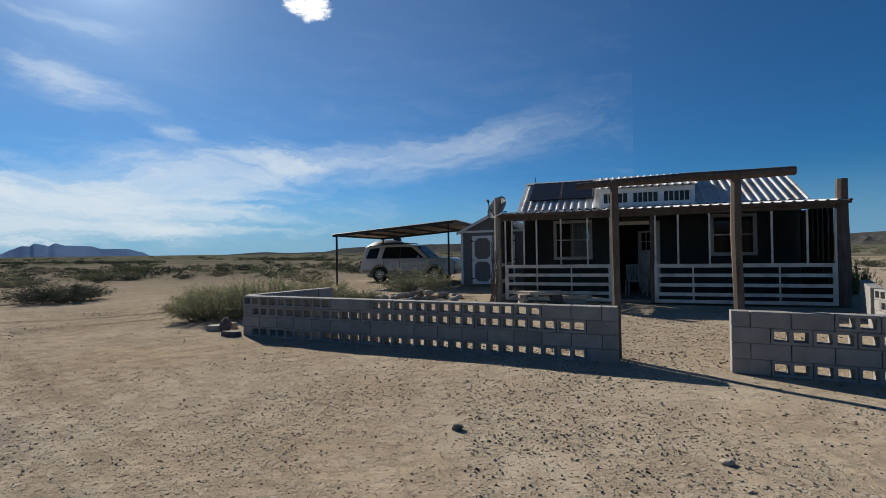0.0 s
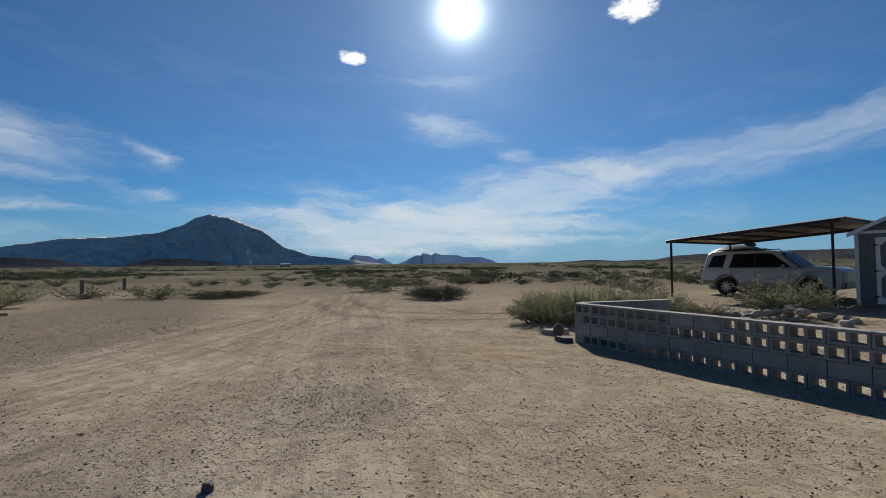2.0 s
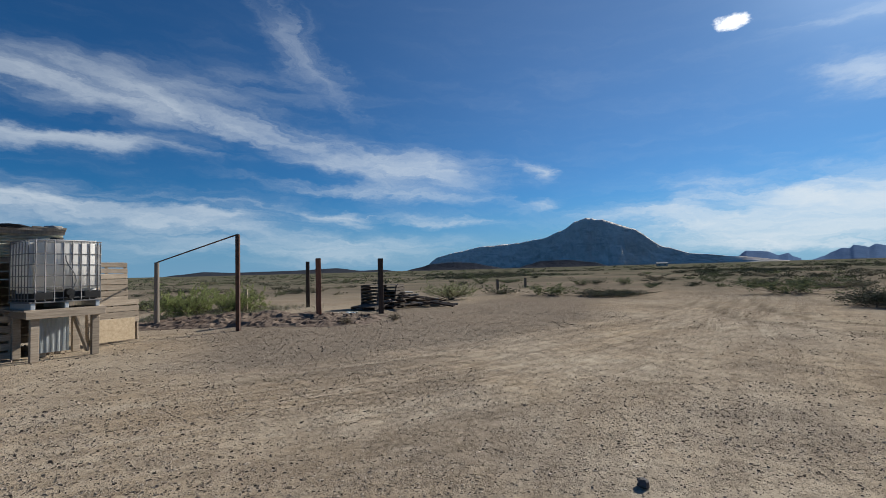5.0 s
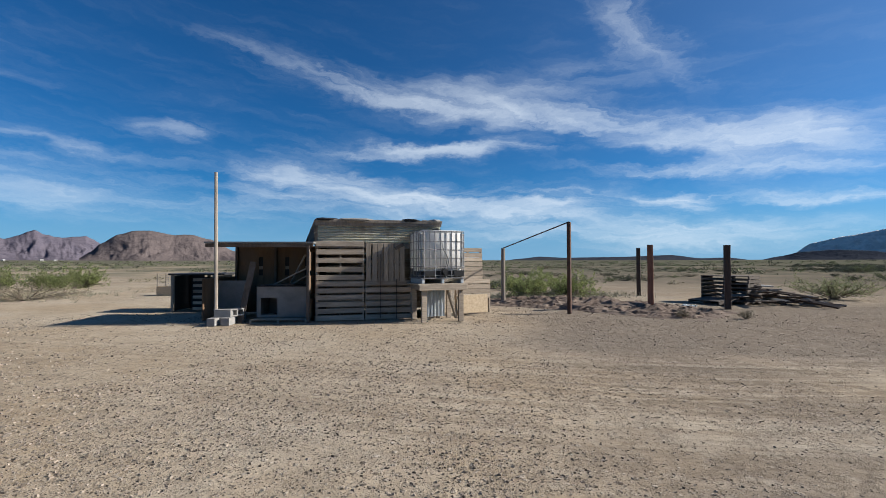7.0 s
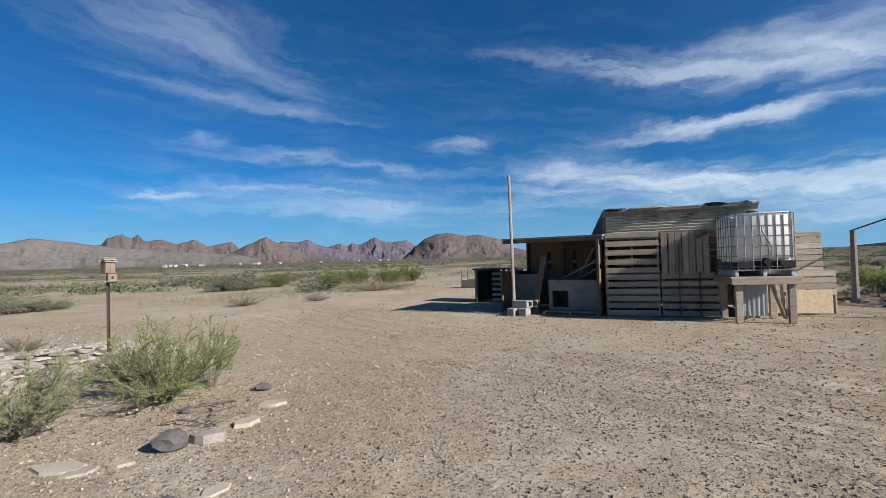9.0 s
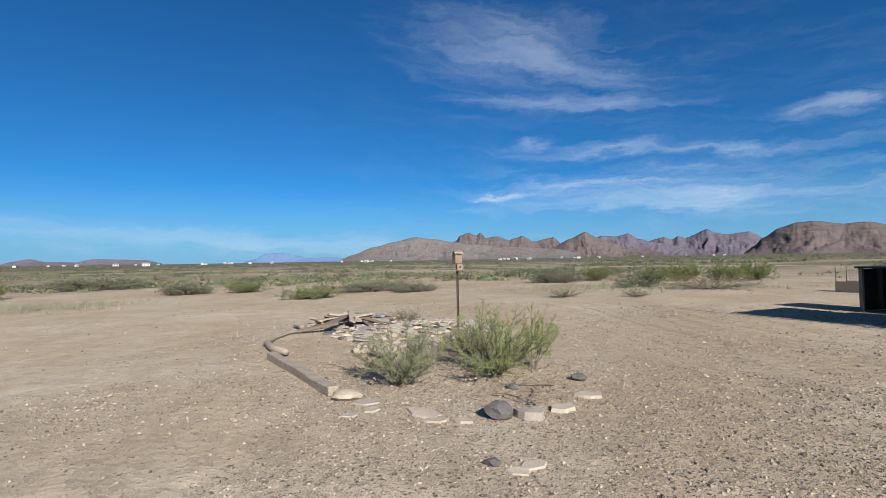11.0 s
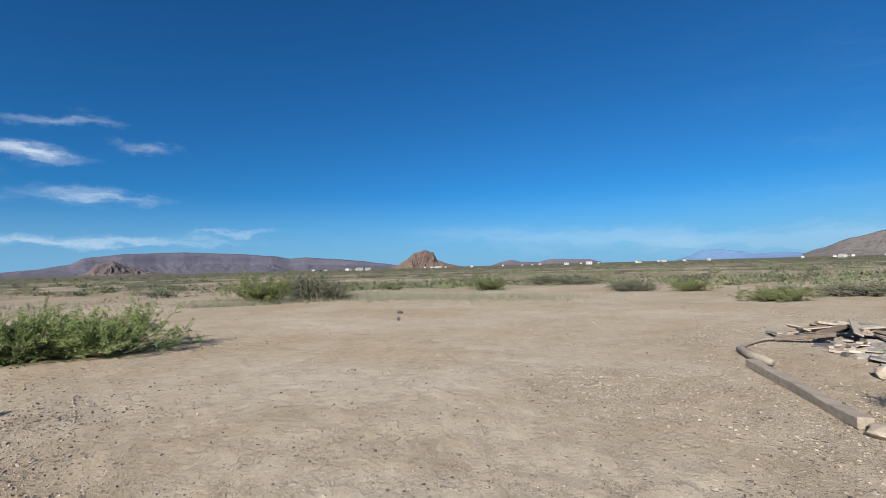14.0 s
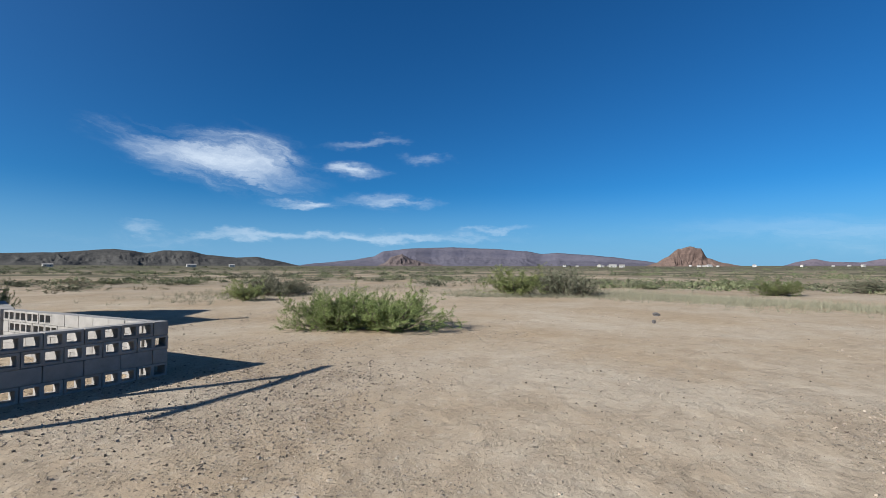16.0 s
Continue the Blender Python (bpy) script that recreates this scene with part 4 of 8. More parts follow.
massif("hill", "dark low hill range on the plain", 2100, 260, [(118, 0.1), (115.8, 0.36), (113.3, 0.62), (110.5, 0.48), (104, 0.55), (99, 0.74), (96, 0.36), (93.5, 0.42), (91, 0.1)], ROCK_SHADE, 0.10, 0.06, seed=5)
massif("mountain", "rounded reddish-brown mountain", 2400, 420, [(163.5, 0.4), (162.6, 1.05), (161.9, 1.8), (160.4, 2.8), (159, 3.25), (157.8, 3.3), (155.4, 2.9), (154, 3.0), (152, 2.5), (149.5, 1.2), (146, 0.3)], ROCK_BROWN, 0.09, 0.03, seed=6)
massif("mountain", "jagged brown mountain range far away", 3700, 420,
       [(174, 1.0), (172.7, 1.9), (171, 2.3), (170.2, 2.0), (169.6, 2.35), (168.8, 2.1), (166.8, 3.0), (166.1, 2.6), (164.8, 2.35), (163, 2.55), (161.5, 1.7), (158, 0.8)], ROCK_PURPLE_HAZE, 0.15, 0.10, spur=1.4, seed=7)
massif("mountain", "long brown mountain behind the pointed peak", 3500, 330, [(181.5, 1.2), (179, 2.2), (177.6, 2.72), (176, 2.55), (174.8, 2.85), (173.6, 2.2), (171.8, 1.7), (168, 0.8)], ROCK_PURPLE_HAZE, 0.15, 0.08, spur=1.3, seed=17)
massif("mountain", "pointed reddish-brown desert mountain", 2900, 330, [(184.5, 0.7), (183.1, 1.5), (181.1, 2.5), (179.5, 3.2), (178.2, 2.55), (176.7, 1.85), (174.9, 1.25), (171, 0.6)], ROCK_BROWN, 0.12, 0.06, spur=1.3, seed=8)
massif("mountain", "brown mountain with a jagged crest", 3300, 330,
       [(197.5, 1.2), (195.9, 2.3), (195.1, 2.45), (194.4, 3.2), (193.4, 3.5), (192.5, 3.1), (192, 3.5), (191.3, 2.75), (189.9, 2.95), (188.5, 2.5), (186.8, 2.95), (185.5, 2.2), (183.1, 2.7), (182, 1.6), (180, 0.8)], ROCK_BROWN, 0.16, 0.10, spur=1.6, seed=9)
massif("hill", "pale bare hill below the crest", 2500, 330, [(209, 0.5), (207.7, 0.95), (205.3, 1.85), (202.5, 2.52), (200.1, 3.05), (197.6, 2.75), (195.5, 2.4), (193.4, 2.1), (188.5, 1.65), (183, 1.3), (180, 0.7)], ROCK_PALE, 0.10, 0.04, spur=1.2, seed=10)
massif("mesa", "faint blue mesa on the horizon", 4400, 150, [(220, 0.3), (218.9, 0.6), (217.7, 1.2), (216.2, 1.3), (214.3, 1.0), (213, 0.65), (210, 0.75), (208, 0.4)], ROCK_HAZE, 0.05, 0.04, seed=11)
massif("hill", "faint low hills on the horizon", 4300, 150, [(241, 0.2), (239.8, 0.6), (238.6, 0.86), (237.4, 0.58), (235.2, 0.5), (233.8, 0.8), (229.4, 0.65), (228, 0.3)], ROCK_PURPLE_HAZE, 0.05, 0.05, seed=12)
massif("butte", "steep reddish rock butte standing alone", 1300, 60, [(253.6, 0.2), (252.7, 0.5), (251.5, 1.2), (250.4, 2.05), (249.3, 2.32), (248.2, 2.1), (247.6, 1.05), (246.1, 0.5), (244.5, 0.2)], ROCK_RED, 0.20, 0.10, spur=4.0, seed=13)
massif("hill", "small brown rocky hill in front of the mesa", 3000, 120, [(285.6, 0.2), (284.7, 0.5), (283.7, 1.35), (282.5, 1.62), (281.2, 0.95), (278.8, 0.4), (277, 0.2)], ROCK_BROWN, 0.3, 0.12, spur=2.0, seed=16)
massif("mesa", "long purple-brown mesa with a cliff band", 3900, 420,
       [(294.5, 0.3), (292.8, 0.5), (288.8, 0.86), (286.1, 1.3), (284.7, 2.0), (281.2, 2.36), (276.3, 2.5), (271.4, 2.3), (267.3, 2.0), (265.3, 1.65), (263.6, 1.76), (260.6, 1.54), (257.5, 1.25), (254.5, 0.84), (251, 0.3)],
       ROCK_MESA, 0.06, 0.03, cliff=0.9, spur=1.2, seed=14)
massif("hill", "hill with cloud shade in its colour and a pale crest", 2700, 420,
       [(338, 0.6), (330, 1.2), (321.3, 1.27), (317.8, 1.4), (313, 1.84), (311.9, 1.75), (310.1, 1.5), (308.6, 1.78), (306.5, 1.8), (304.3, 1.35), (301.5, 1.1), (299.4, 1.2), (297.9, 0.9), (294.5, 0.2)], ROCK_CLOUD_SHADE, 0.14, 0.04, seed=15)


# ---- block walls round the yard ----
BL, BH, BT = 0.4, 0.188, 0.19        # block length, course height, thickness


def block_mesh(name, length, holes):
    """A concrete block lying in a wall along x, with holes that go right through it when it is turned on its side."""
    g = 0.004
    xs = [g, length - g] if not holes else [g, 0.036, 0.178, 0.222, 0.364, length - g]
    zs = [g * 0.5, BH - g * 0.5] if not holes else [g * 0.5, 0.036, 0.152, BH - g * 0.5]
    nx, nz = len(xs) - 1, len(zs) - 1
    solid = [[not (holes and j == 1 and i in (1, 3)) for j in range(nz)] for i in range(nx)]
    bm = bmesh.new()
    verts = {}

    def vert(i, j, y):
        if (i, j, y) not in verts:
            verts[i, j, y] = bm.verts.new((xs[i], y * BT, zs[j]))
        return verts[i, j, y]

    for i in range(nx):
        for j in range(nz):
            if not solid[i][j]:
                continue
            for y in (0, 1):
                q = [vert(i, j, y), vert(i + 1, j, y), vert(i + 1, j + 1, y), vert(i, j + 1, y)]
                bm.faces.new(q)
            for a, b, n in (((i, j), (i + 1, j), (i, j - 1)), ((i, j + 1), (i + 1, j + 1), (i, j + 1)), ((i, j), (i, j + 1), (i - 1, j)), ((i + 1, j), (i + 1, j + 1), (i + 1, j))):
                inside = 0 <= n[0] < nx and 0 <= n[1] < nz and solid[n[0]][n[1]]
                if not inside:
                    bm.faces.new((vert(*a, 0), vert(*b, 0), vert(*b, 1), vert(*a, 1)))
    return mesh_of(name, bm, CONCRETE, 0.0045)


BLOCKS = {"S": block_mesh("solid_block", BL, False), "H": block_mesh("open_block", BL, True), "h": block_mesh("half_block", BL / 2, False)}


def block_wall(label, p, q, courses):
    """A dry-laid wall from p to q. Courses from the bottom up; S solid, H open, h half."""
    d = Vector((q[0] - p[0], q[1] - p[1], 0))
    turn = math.atan2(d.y, d.x)
    n = max(sum(0.5 if c == "h" else 1.0 for c in row) for row in courses)
    k = d.length / (n * BL)
    w = thing("block_wall", label, "block wall", pose(p[0], p[1], -0.012, 0, 0, math.degrees(turn)))
    rnd = random.Random(int(1000 * p[0]) + 7)
    for j, row in enumerate(courses):
        x = 0.0
        for c in row:
            me = BLOCKS[c]
            ob = part("block", me, None, w)
            ob.matrix_basis = pose(x * k, rnd.uniform(-0.004, 0.004), j * BH, 0, 0, rnd.uniform(-0.35, 0.35)) @ Matrix.Diagonal((k, 1, 1, 1))
            x += BL / 2 if c == "h" else BL
    return w


block_wall("low grey concrete block wall with rows of open blocks", (-4.16, 8.46), (2.03, 6.12),
           ["h" + "H" * 15 + "S", "S" * 16 + "h", "h" + "H" * 15 + "S", "HHHHHSSHHHHHHHSSh"])
block_wall("short return of the grey block wall", (-4.10, 8.62), (-2.98, 10.35), ["SSSSS", "SSSSS", "hSSSSh", "SSSSS"])
block_wall("grey block wall with open blocks beside the gateway", (3.22, 5.66), (6.12, 4.40),
           ["SHHHHHHH", "hSSSSSSSh", "SHHHHHHH", "hSSHHHHHh"])
block_wall("grey block wall with open blocks running to the house", (6.15, 4.62), (7.45, 8.40),
           ["hSSSSSSSSSh", "SSSSSSSSSS", "hSSSSSHHHHh", "SSSSSSHHHH"])
block_wall("plain grey block wall next to the porch", (7.50, 8.52), (9.15, 10.75), ["SSSSSSS", "hSSSSSSh", "SSSSSSS", "hSSSSSSh"])


# ---- gateway ----
def gateway():
    g = thing("gateway", "rough timber gate frame with a heavy log beam", "gateway")
    for (x, y), top, w in (((2.10, 6.40), 2.46, 0.135), ((3.52, 6.02), 2.46, 0.15)):
        bm = bmesh.new()
        tube(bm, [(x, y, -0.05), (x + 0.006, y, 0.8), (x - 0.006, y + 0.005, 1.7), (x + 0.004, y, top)], [w * 0.46, w * 0.42, w * 0.44, w * 0.42], 8)
        for v in bm.verts:
            v.co += 0.012 * Vector((noise.noise(v.co * 5), noise.noise(v.co * 5 + Vector((9, 0, 0))), 0))
        part("post", bm, GATE_WOOD, g)
    a, b = Vector((1.62, 6.55, 2.40)), Vector((4.12, 5.82, 2.46))
    bm = bmesh.new()
    pts = [a.lerp(b, t) + Vector((0, 0, 0.012 * math.sin(t * 5))) for t in (0, 0.15, 0.35, 0.55, 0.8, 1.0)]
    tube(bm, pts, [0.042, 0.052, 0.058, 0.06, 0.062, 0.056], 9)
    for v in bm.verts:
        v.co += 0.012 * Vector((0, noise.noise(v.co * 4), noise.noise(v.co * 4 + Vector((3, 0, 0)))))
    part("beam", bm, GATE_WOOD, g, "dark weathered log beam")


gateway()

# ---- house with a screened porch ----
HM = pose(1.06, 14.08, 0, 0, 0, -16.39)      # x along the porch, y into the house
HW, HD0, HD1 = 8.58, 2.2, 5.9


def corrugated(bm, u0, u1, low, high, pitch=0.23, rib=0.035, base=0.0):
    """A ribbed metal sheet from the low edge (y, z) up to the high edge (y, z)."""
    n = max(2, round((u1 - u0) / pitch))
    p = (u1 - u0) / n
    prof = []
    for i in range(n):
        for f, h in ((0.0, 0), (0.55, 0), (0.68, rib), (0.87, rib)):
            prof.append((u0 + (i + f) * p, h))
    prof.append((u1, 0))
    dy, dz = high[0] - low[0], high[1] - low[1]
    ln = math.hypot(dy, dz)
    ny, nz = -dz / ln, dy / ln
    rows = []
    for (y, z), t in ((low, 0.0), (high, 0.0), (high, -0.012), (low, -0.012)):
        rows.append([bm.verts.new((x, y + ny * (h + t + base), z + nz * (h + t + base))) for x, h in prof])
    for a, b in ((0, 1), (1, 2), (2, 3), (3, 0)):
        for i in range(len(prof) - 1):
            bm.faces.new((rows[a][i], rows[a][i + 1], rows[b][i + 1], rows[b][i]))


def framed_window(parent, u0, u1, z0, z1, y, trim, cols, rows, curtain=False):
    w = tagged(new("window"), "white-framed window with small panes")
    w.parent = parent
    bm = bmesh.new()
    for a, b, c, d in ((u0 - trim, u1 + trim, z1, z1 + trim), (u0 - trim, u1 + trim, z0 - trim, z0), (u0 - trim, u0, z0, z1), (u1, u1 + trim, z0, z1)):
        box(bm, a, b, y - 0.035, y + 0.05, c, d)
    part("window_frame", bm, CLEAN_WHITE, w, bevel=0.004)
    bm = bmesh.new()
    for i in range(1, cols):
        x = u0 + (u1 - u0) * i / cols
        box(bm, x - 0.014, x + 0.014, y - 0.012, y + 0.03, z0, z1)
    for j in range(1, rows):
        z = z0 + (z1 - z0) * j / rows
        box(bm, u0, u1, y - 0.010, y + 0.028, z - 0.018, z + 0.018)
    part("glazing_grid", bm, CLEAN_WHITE, w)
    bm = bmesh.new()
    box(bm, u0, u1, y + 0.032, y + 0.038, z0, z1)
    part("pane", bm, GLASS, w).visible_shadow = False
    if curtain:
        bm = bmesh.new()
        n = 22
        for k in range(n):
            xa, xb = u0 + (u1 - u0) * (0.42 + 0.55 * k / n), u0 + (u1 - u0) * (0.42 + 0.55 * (k + 1) / n)
            q = [bm.verts.new((x, y + 0.12 + 0.02 * math.sin(i * 1.3), z)) for x, i, z in ((xa, k, z0), (xb, k + 1, z0), (xb, k + 1, z1), (xa, k, z1))]
            bm.faces.new(q)
        part("curtain", bm, CURTAIN, w, "pale curtain behind the glass")
    return w


def house():
    h = thing("house", "small dark green house with a metal roof and screened porch", "house", HM)
    # walls with openings: window left, door, window right
    bm = bmesh.new()
    y0, y1 = HD0, HD0 + 0.14
    openings = [(1.55, 2.60, 1.30, 2.42), (3.52, 4.62, 0.12, 2.30), (6.24, 7.28, 1.38, 2.45)]
    xs = [0.42]
    for a, b, c, d in openings:
        box(bm, xs[-1], a, y0, y1, 0.0, 2.98)
        box(bm, a, b, y0, y1, 0.0, c)
        box(bm, a, b, y0, y1, d, 2.98)
        xs.append(b)
    box(bm, xs[-1], 8.5, y0, y1, 0.0, 2.98)
    part("front_wall", bm, GREEN_WALL, h)
    for u in (0.42, 8.36):
        bm = bmesh.new()
        m = Matrix(((0, 1, 0, u), (1, 0, 0, 0), (0, 0, 1, 0), (0, 0, 0, 1)))
        prism(bm, [(HD0 + 0.14, 0), (HD1, 0), (HD1, 2.9), (4.05, 3.96), (HD0 + 0.14, 2.95)], 0.0, 0.14, m)
        part("side_wall", bm, GREEN_WALL, h)
    bm = bmesh.new()
    for a, b, c, d in ((0.42, 1.92, 0, 2.9), (2.50, 8.5, 0, 2.9), (1.92, 2.50, 0, 1.45), (1.92, 2.50, 2.25, 2.9)):
        box(bm, a, b, HD1, HD1 + 0.14, c, d)
    part("back_wall", bm, GREEN_WALL, h)
    framed_window(h, 1.92, 2.50, 1.45, 2.25, HD1 + 0.10, 0.06, 1, 2)
    bm = bmesh.new()
    box(bm, 0.56, 8.36, HD0 + 0.14, HD1, -0.02, 0.12)
    part("floor", bm, INTERIOR, h)
    bm = bmesh.new()
    box(bm, 3.0, 3.1, HD0 + 0.15, HD1 - 0.02, 0.13, 2.8)
    box(bm, 5.3, 5.4, HD0 + 0.15, HD1 - 0.02, 0.13, 2.8)
    part("partition", bm, INTERIOR, h)
    # roof
    bm = bmesh.new()
    corrugated(bm, 0.28, 8.62, (HD0 - 0.34, 2.86), (4.05, 4.06))
    part("roof_sheet", bm, METAL_ROOF, h, "ribbed galvanised roof sheet, rust-stained")
    bm = bmesh.new()
    corrugated(bm, 0.28, 8.62, (HD1 + 0.4, 2.8), (4.05, 4.06))
    part("roof_sheet", bm, METAL_ROOF, h)
    bm = bmesh.new()
    prism(bm, [(3.90, 4.035), (4.05, 4.105), (4.20, 4.035), (4.20, 4.05), (4.05, 4.125), (3.90, 4.05)], 0.26, 8.64,
          Matrix(((0, 1, 0, 0), (1, 0, 0, 0), (0, 0, 1, 0), (0, 0, 0, 1))))
    part("ridge_cap", bm, METAL_ROOF, h)
    # dormer
    d = tagged(new("dormer"), "long white dormer with a row of small windows")
    d.parent = h
    bm = bmesh.new()
    box(bm, 2.93, 5.70, 1.90, 2.02, 2.84, 2.99)
    box(bm, 2.93, 5.70, 1.90, 2.02, 3.33, 3.47)
    for u in (2.93, 3.815, 4.70, 5.58):
        box(bm, u, u + 0.12, 1.90, 2.02, 2.99, 3.33)
    part("dormer_front", bm, CLEAN_WHITE, d, bevel=0.004)
    for i in range(3):
        a = 3.05 + i * 0.885
        bm = bmesh.new()
        for k in range(6):
            x = a + 0.004 + k * 0.146
            box(bm, x, x + 0.024, 1.92, 1.97, 3.00, 3.32)
        box(bm, a, a + 0.765, 1.92, 1.975, 2.985, 3.01)
        box(bm, a, a + 0.765, 1.92, 1.975, 3.31, 3.335)
        part("glazing_grid", bm, CLEAN_WHITE, d)
        bm = bmesh.new()
        box(bm, a, a + 0.765, 1.978, 1.984, 2.99, 3.33)
        part("pane", bm, CAR_GLASS, d)
    for u in (2.93, 5.63):
        bm = bmesh.new()
        m = Matrix(((0, 1, 0, u), (1, 0, 0, 0), (0, 0, 1, 0), (0, 0, 0, 1)))
        prism(bm, [(2.02, 2.90), (4.0, 3.98), (2.02, 3.46)], 0.0, 0.07, m)
        part("cheek", bm, CLEAN_WHITE, d)
    bm = bmesh.new()
    corrugated(bm, 2.84, 5.80, (1.72, 3.47), (4.08, 4.14), 0.21, 0.03)
    part("dormer_roof", bm, METAL_ROOF, d)
    # windows and the open door
    framed_window(h, 1.55, 2.60, 1.30, 2.42, HD0, 0.10, 2, 2, True)
    framed_window(h, 6.24, 7.28, 1.38, 2.45, HD0, 0.10, 1, 2)
    dr = tagged(new("door"), "white door with a small four-pane window, standing open")
    dr.parent = h
    dr.matrix_basis = pose(4.60, 2.36, 0.13, 0, 0, 118)
    bm = bmesh.new()
    for a, b, c, e in ((0, 0.92, 0, 1.35), (0, 0.2, 1.35, 2.0), (0.72, 0.92, 1.35, 2.0), (0.2, 0.72, 1.93, 2.0)):
        box(bm, a, b, -0.02, 0.02, c, e)
    part("leaf", bm, CLEAN_WHITE, dr, bevel=0.004)
    bm = bmesh.new()
    box(bm, 0.2, 0.72, -0.004, 0.004, 1.35, 1.93)
    part("pane", bm, GLASS, dr)
    bm = bmesh.new()
    box(bm, 0.445, 0.475, -0.014, 0.014, 1.35, 1.93)
    box(bm, 0.2, 0.72, -0.012, 0.012, 1.62, 1.65)
    part("glazing_grid", bm, CLEAN_WHITE, dr)
    bm = bmesh.new()
    tube(bm, [(0.86, -0.07, 1.0), (0.86, 0.07, 1.0)], 0.025, 8)
    part("handle", bm, ALLOY, dr, "metal door knob")
    bm = bmesh.new()
    for a, b, c, e in ((3.40, 3.52, 0.12, 2.42), (4.62, 4.74, 0.12, 2.42), (3.52, 4.62, 2.30, 2.42)):
        box(bm, a, b, HD0 - 0.03, HD0, c, e)
    part("door_frame", bm, CLEAN_WHITE, h, bevel=0.004)
    return h




house()


def porch():
    p = thing("porch", "screened timber porch with pale battens and board railing", "porch", HM)
    bm = bmesh.new()
    box(bm, 0.1, 8.5, 0.06, HD0 - 0.01, 0.02, 0.10)
    part("porch_floor", bm, PORCH_FLOOR, p)
    for u, top, w in ((0.0, 3.14, 0.20), (8.58, 3.16, 0.25)):
        bm = bmesh.new()
        tube(bm, [(u, 0, -0.1), (u + 0.01, 0, 1.0), (u - 0.01, 0, 2.2), (u, 0, top)], [w * 0.58, w * 0.54, w * 0.56, w * 0.52], 9)
        for v in bm.verts:
            v.co += 0.02 * Vector((noise.noise(v.co * 4), noise.noise(v.co * 4 + Vector((5, 0, 0))), 0))
        part("corner_post", bm, GREY_WOOD if u == 0 else GATE_WOOD, p, "thick rough corner post")
    # posts at the doorway
    for u in (3.33, 4.30):
        bm = bmesh.new()
        box(bm, u - 0.05, u + 0.05, -0.02, 0.09, 0.05, 2.46)
        part("door_post", bm, GATE_WOOD, p, bevel=0.006)
    # beam, fascia and roof
    bm = bmesh.new()
    beam(bm, (0.05, 0.02, 2.50), (8.56, 0.02, 2.55), 0.09, 0.18)
    part("beam", bm, GATE_WOOD, p, bevel=0.008)
    bm = bmesh.new()
    corrugated(bm, 0.02, 8.72, (-0.22, 2.63), (HD0 - 0.1, 2.84), 0.23, 0.03)
    part("porch_roof", bm, METAL_ROOF, p, "low ribbed metal porch roof")
    bm = bmesh.new()
    box(bm, 0.02, 8.70, -0.19, -0.15, 2.55, 2.63)
    part("fascia", bm, BROWN_METAL, p, bevel=0.004)
    for i in range(15):
        bm = bmesh.new()
        u = 0.2 + i * 0.585
        beam(bm, (u, -0.14, 2.585), (u, HD0 - 0.12, 2.79), 0.04, 0.08)
        part("rafter", bm, BEAM_WOOD, p)
    # pale battens that hold the screen
    for u in (0.24, 0.44, 0.80, 1.17, 1.87, 2.61, 3.22, 4.38, 4.94, 5.69, 6.40, 7.09, 7.84, 8.42):
        bm = bmesh.new()
        box(bm, u - 0.022, u + 0.022, -0.06, -0.022, 1.09, 2.43)
        part("batten", bm, WHITE_PAINT, p, bevel=0.003)
    for u, mt in ((0.1, DARK_WOOD), (8.48, DARK_WOOD)):
        for k in range(7):
            bm = bmesh.new()
            y = 0.12 + k * 0.29
            box(bm, u - 0.06, u - 0.035, y, y + 0.22, 0.10, 2.55)
            part("side_board", bm, mt, p)
    # railing, two lengths
    for a, b in ((0.22, 3.26), (4.34, 8.44)):
        r = tagged(new("railing"), "pale board railing with five rails")
        r.parent = p
        for z0, z1 in ((1.00, 1.10), (0.75, 0.84), (0.49, 0.58), (0.24, 0.33), (0.05, 0.14)):
            bm = bmesh.new()
            box(bm, a + 0.101, b - 0.101, -0.075, -0.04, z0, z1)
            part("rail", bm, WHITE_PAINT, r, bevel=0.003)
        for u in (a, b - 0.10):
            bm = bmesh.new()
            box(bm, u, u + 0.10, -0.078, -0.035, 0.05, 1.10)
            part("stile", bm, WHITE_PAINT, r, bevel=0.003)
        u = a + 0.95
        while u < b - 0.3:
            bm = bmesh.new()
            box(bm, u - 0.02, u + 0.02, -0.038, -0.012, 0.05, 1.05)
            part("upright", bm, WHITE_PAINT, r)
            u += 0.98
    # dark insect screen behind the battens
    for a, b in ((0.24, 3.26), (4.34, 8.44)):
        bm = bmesh.new()
        box(bm, a, b, -0.010, -0.007, 0.08, 2.42)
        part("insect_screen", bm, SCREEN, p, "dark insect screen")
    # side rails
    for u in (0.1, 8.48):
        for z in (0.1, 0.55, 1.05):
            bm = bmesh.new()
            box(bm, u - 0.02, u + 0.02, 0.1, HD0, z, z + 0.09)
            part("side_rail", bm, WHITE_PAINT, p)
    return p


porch()


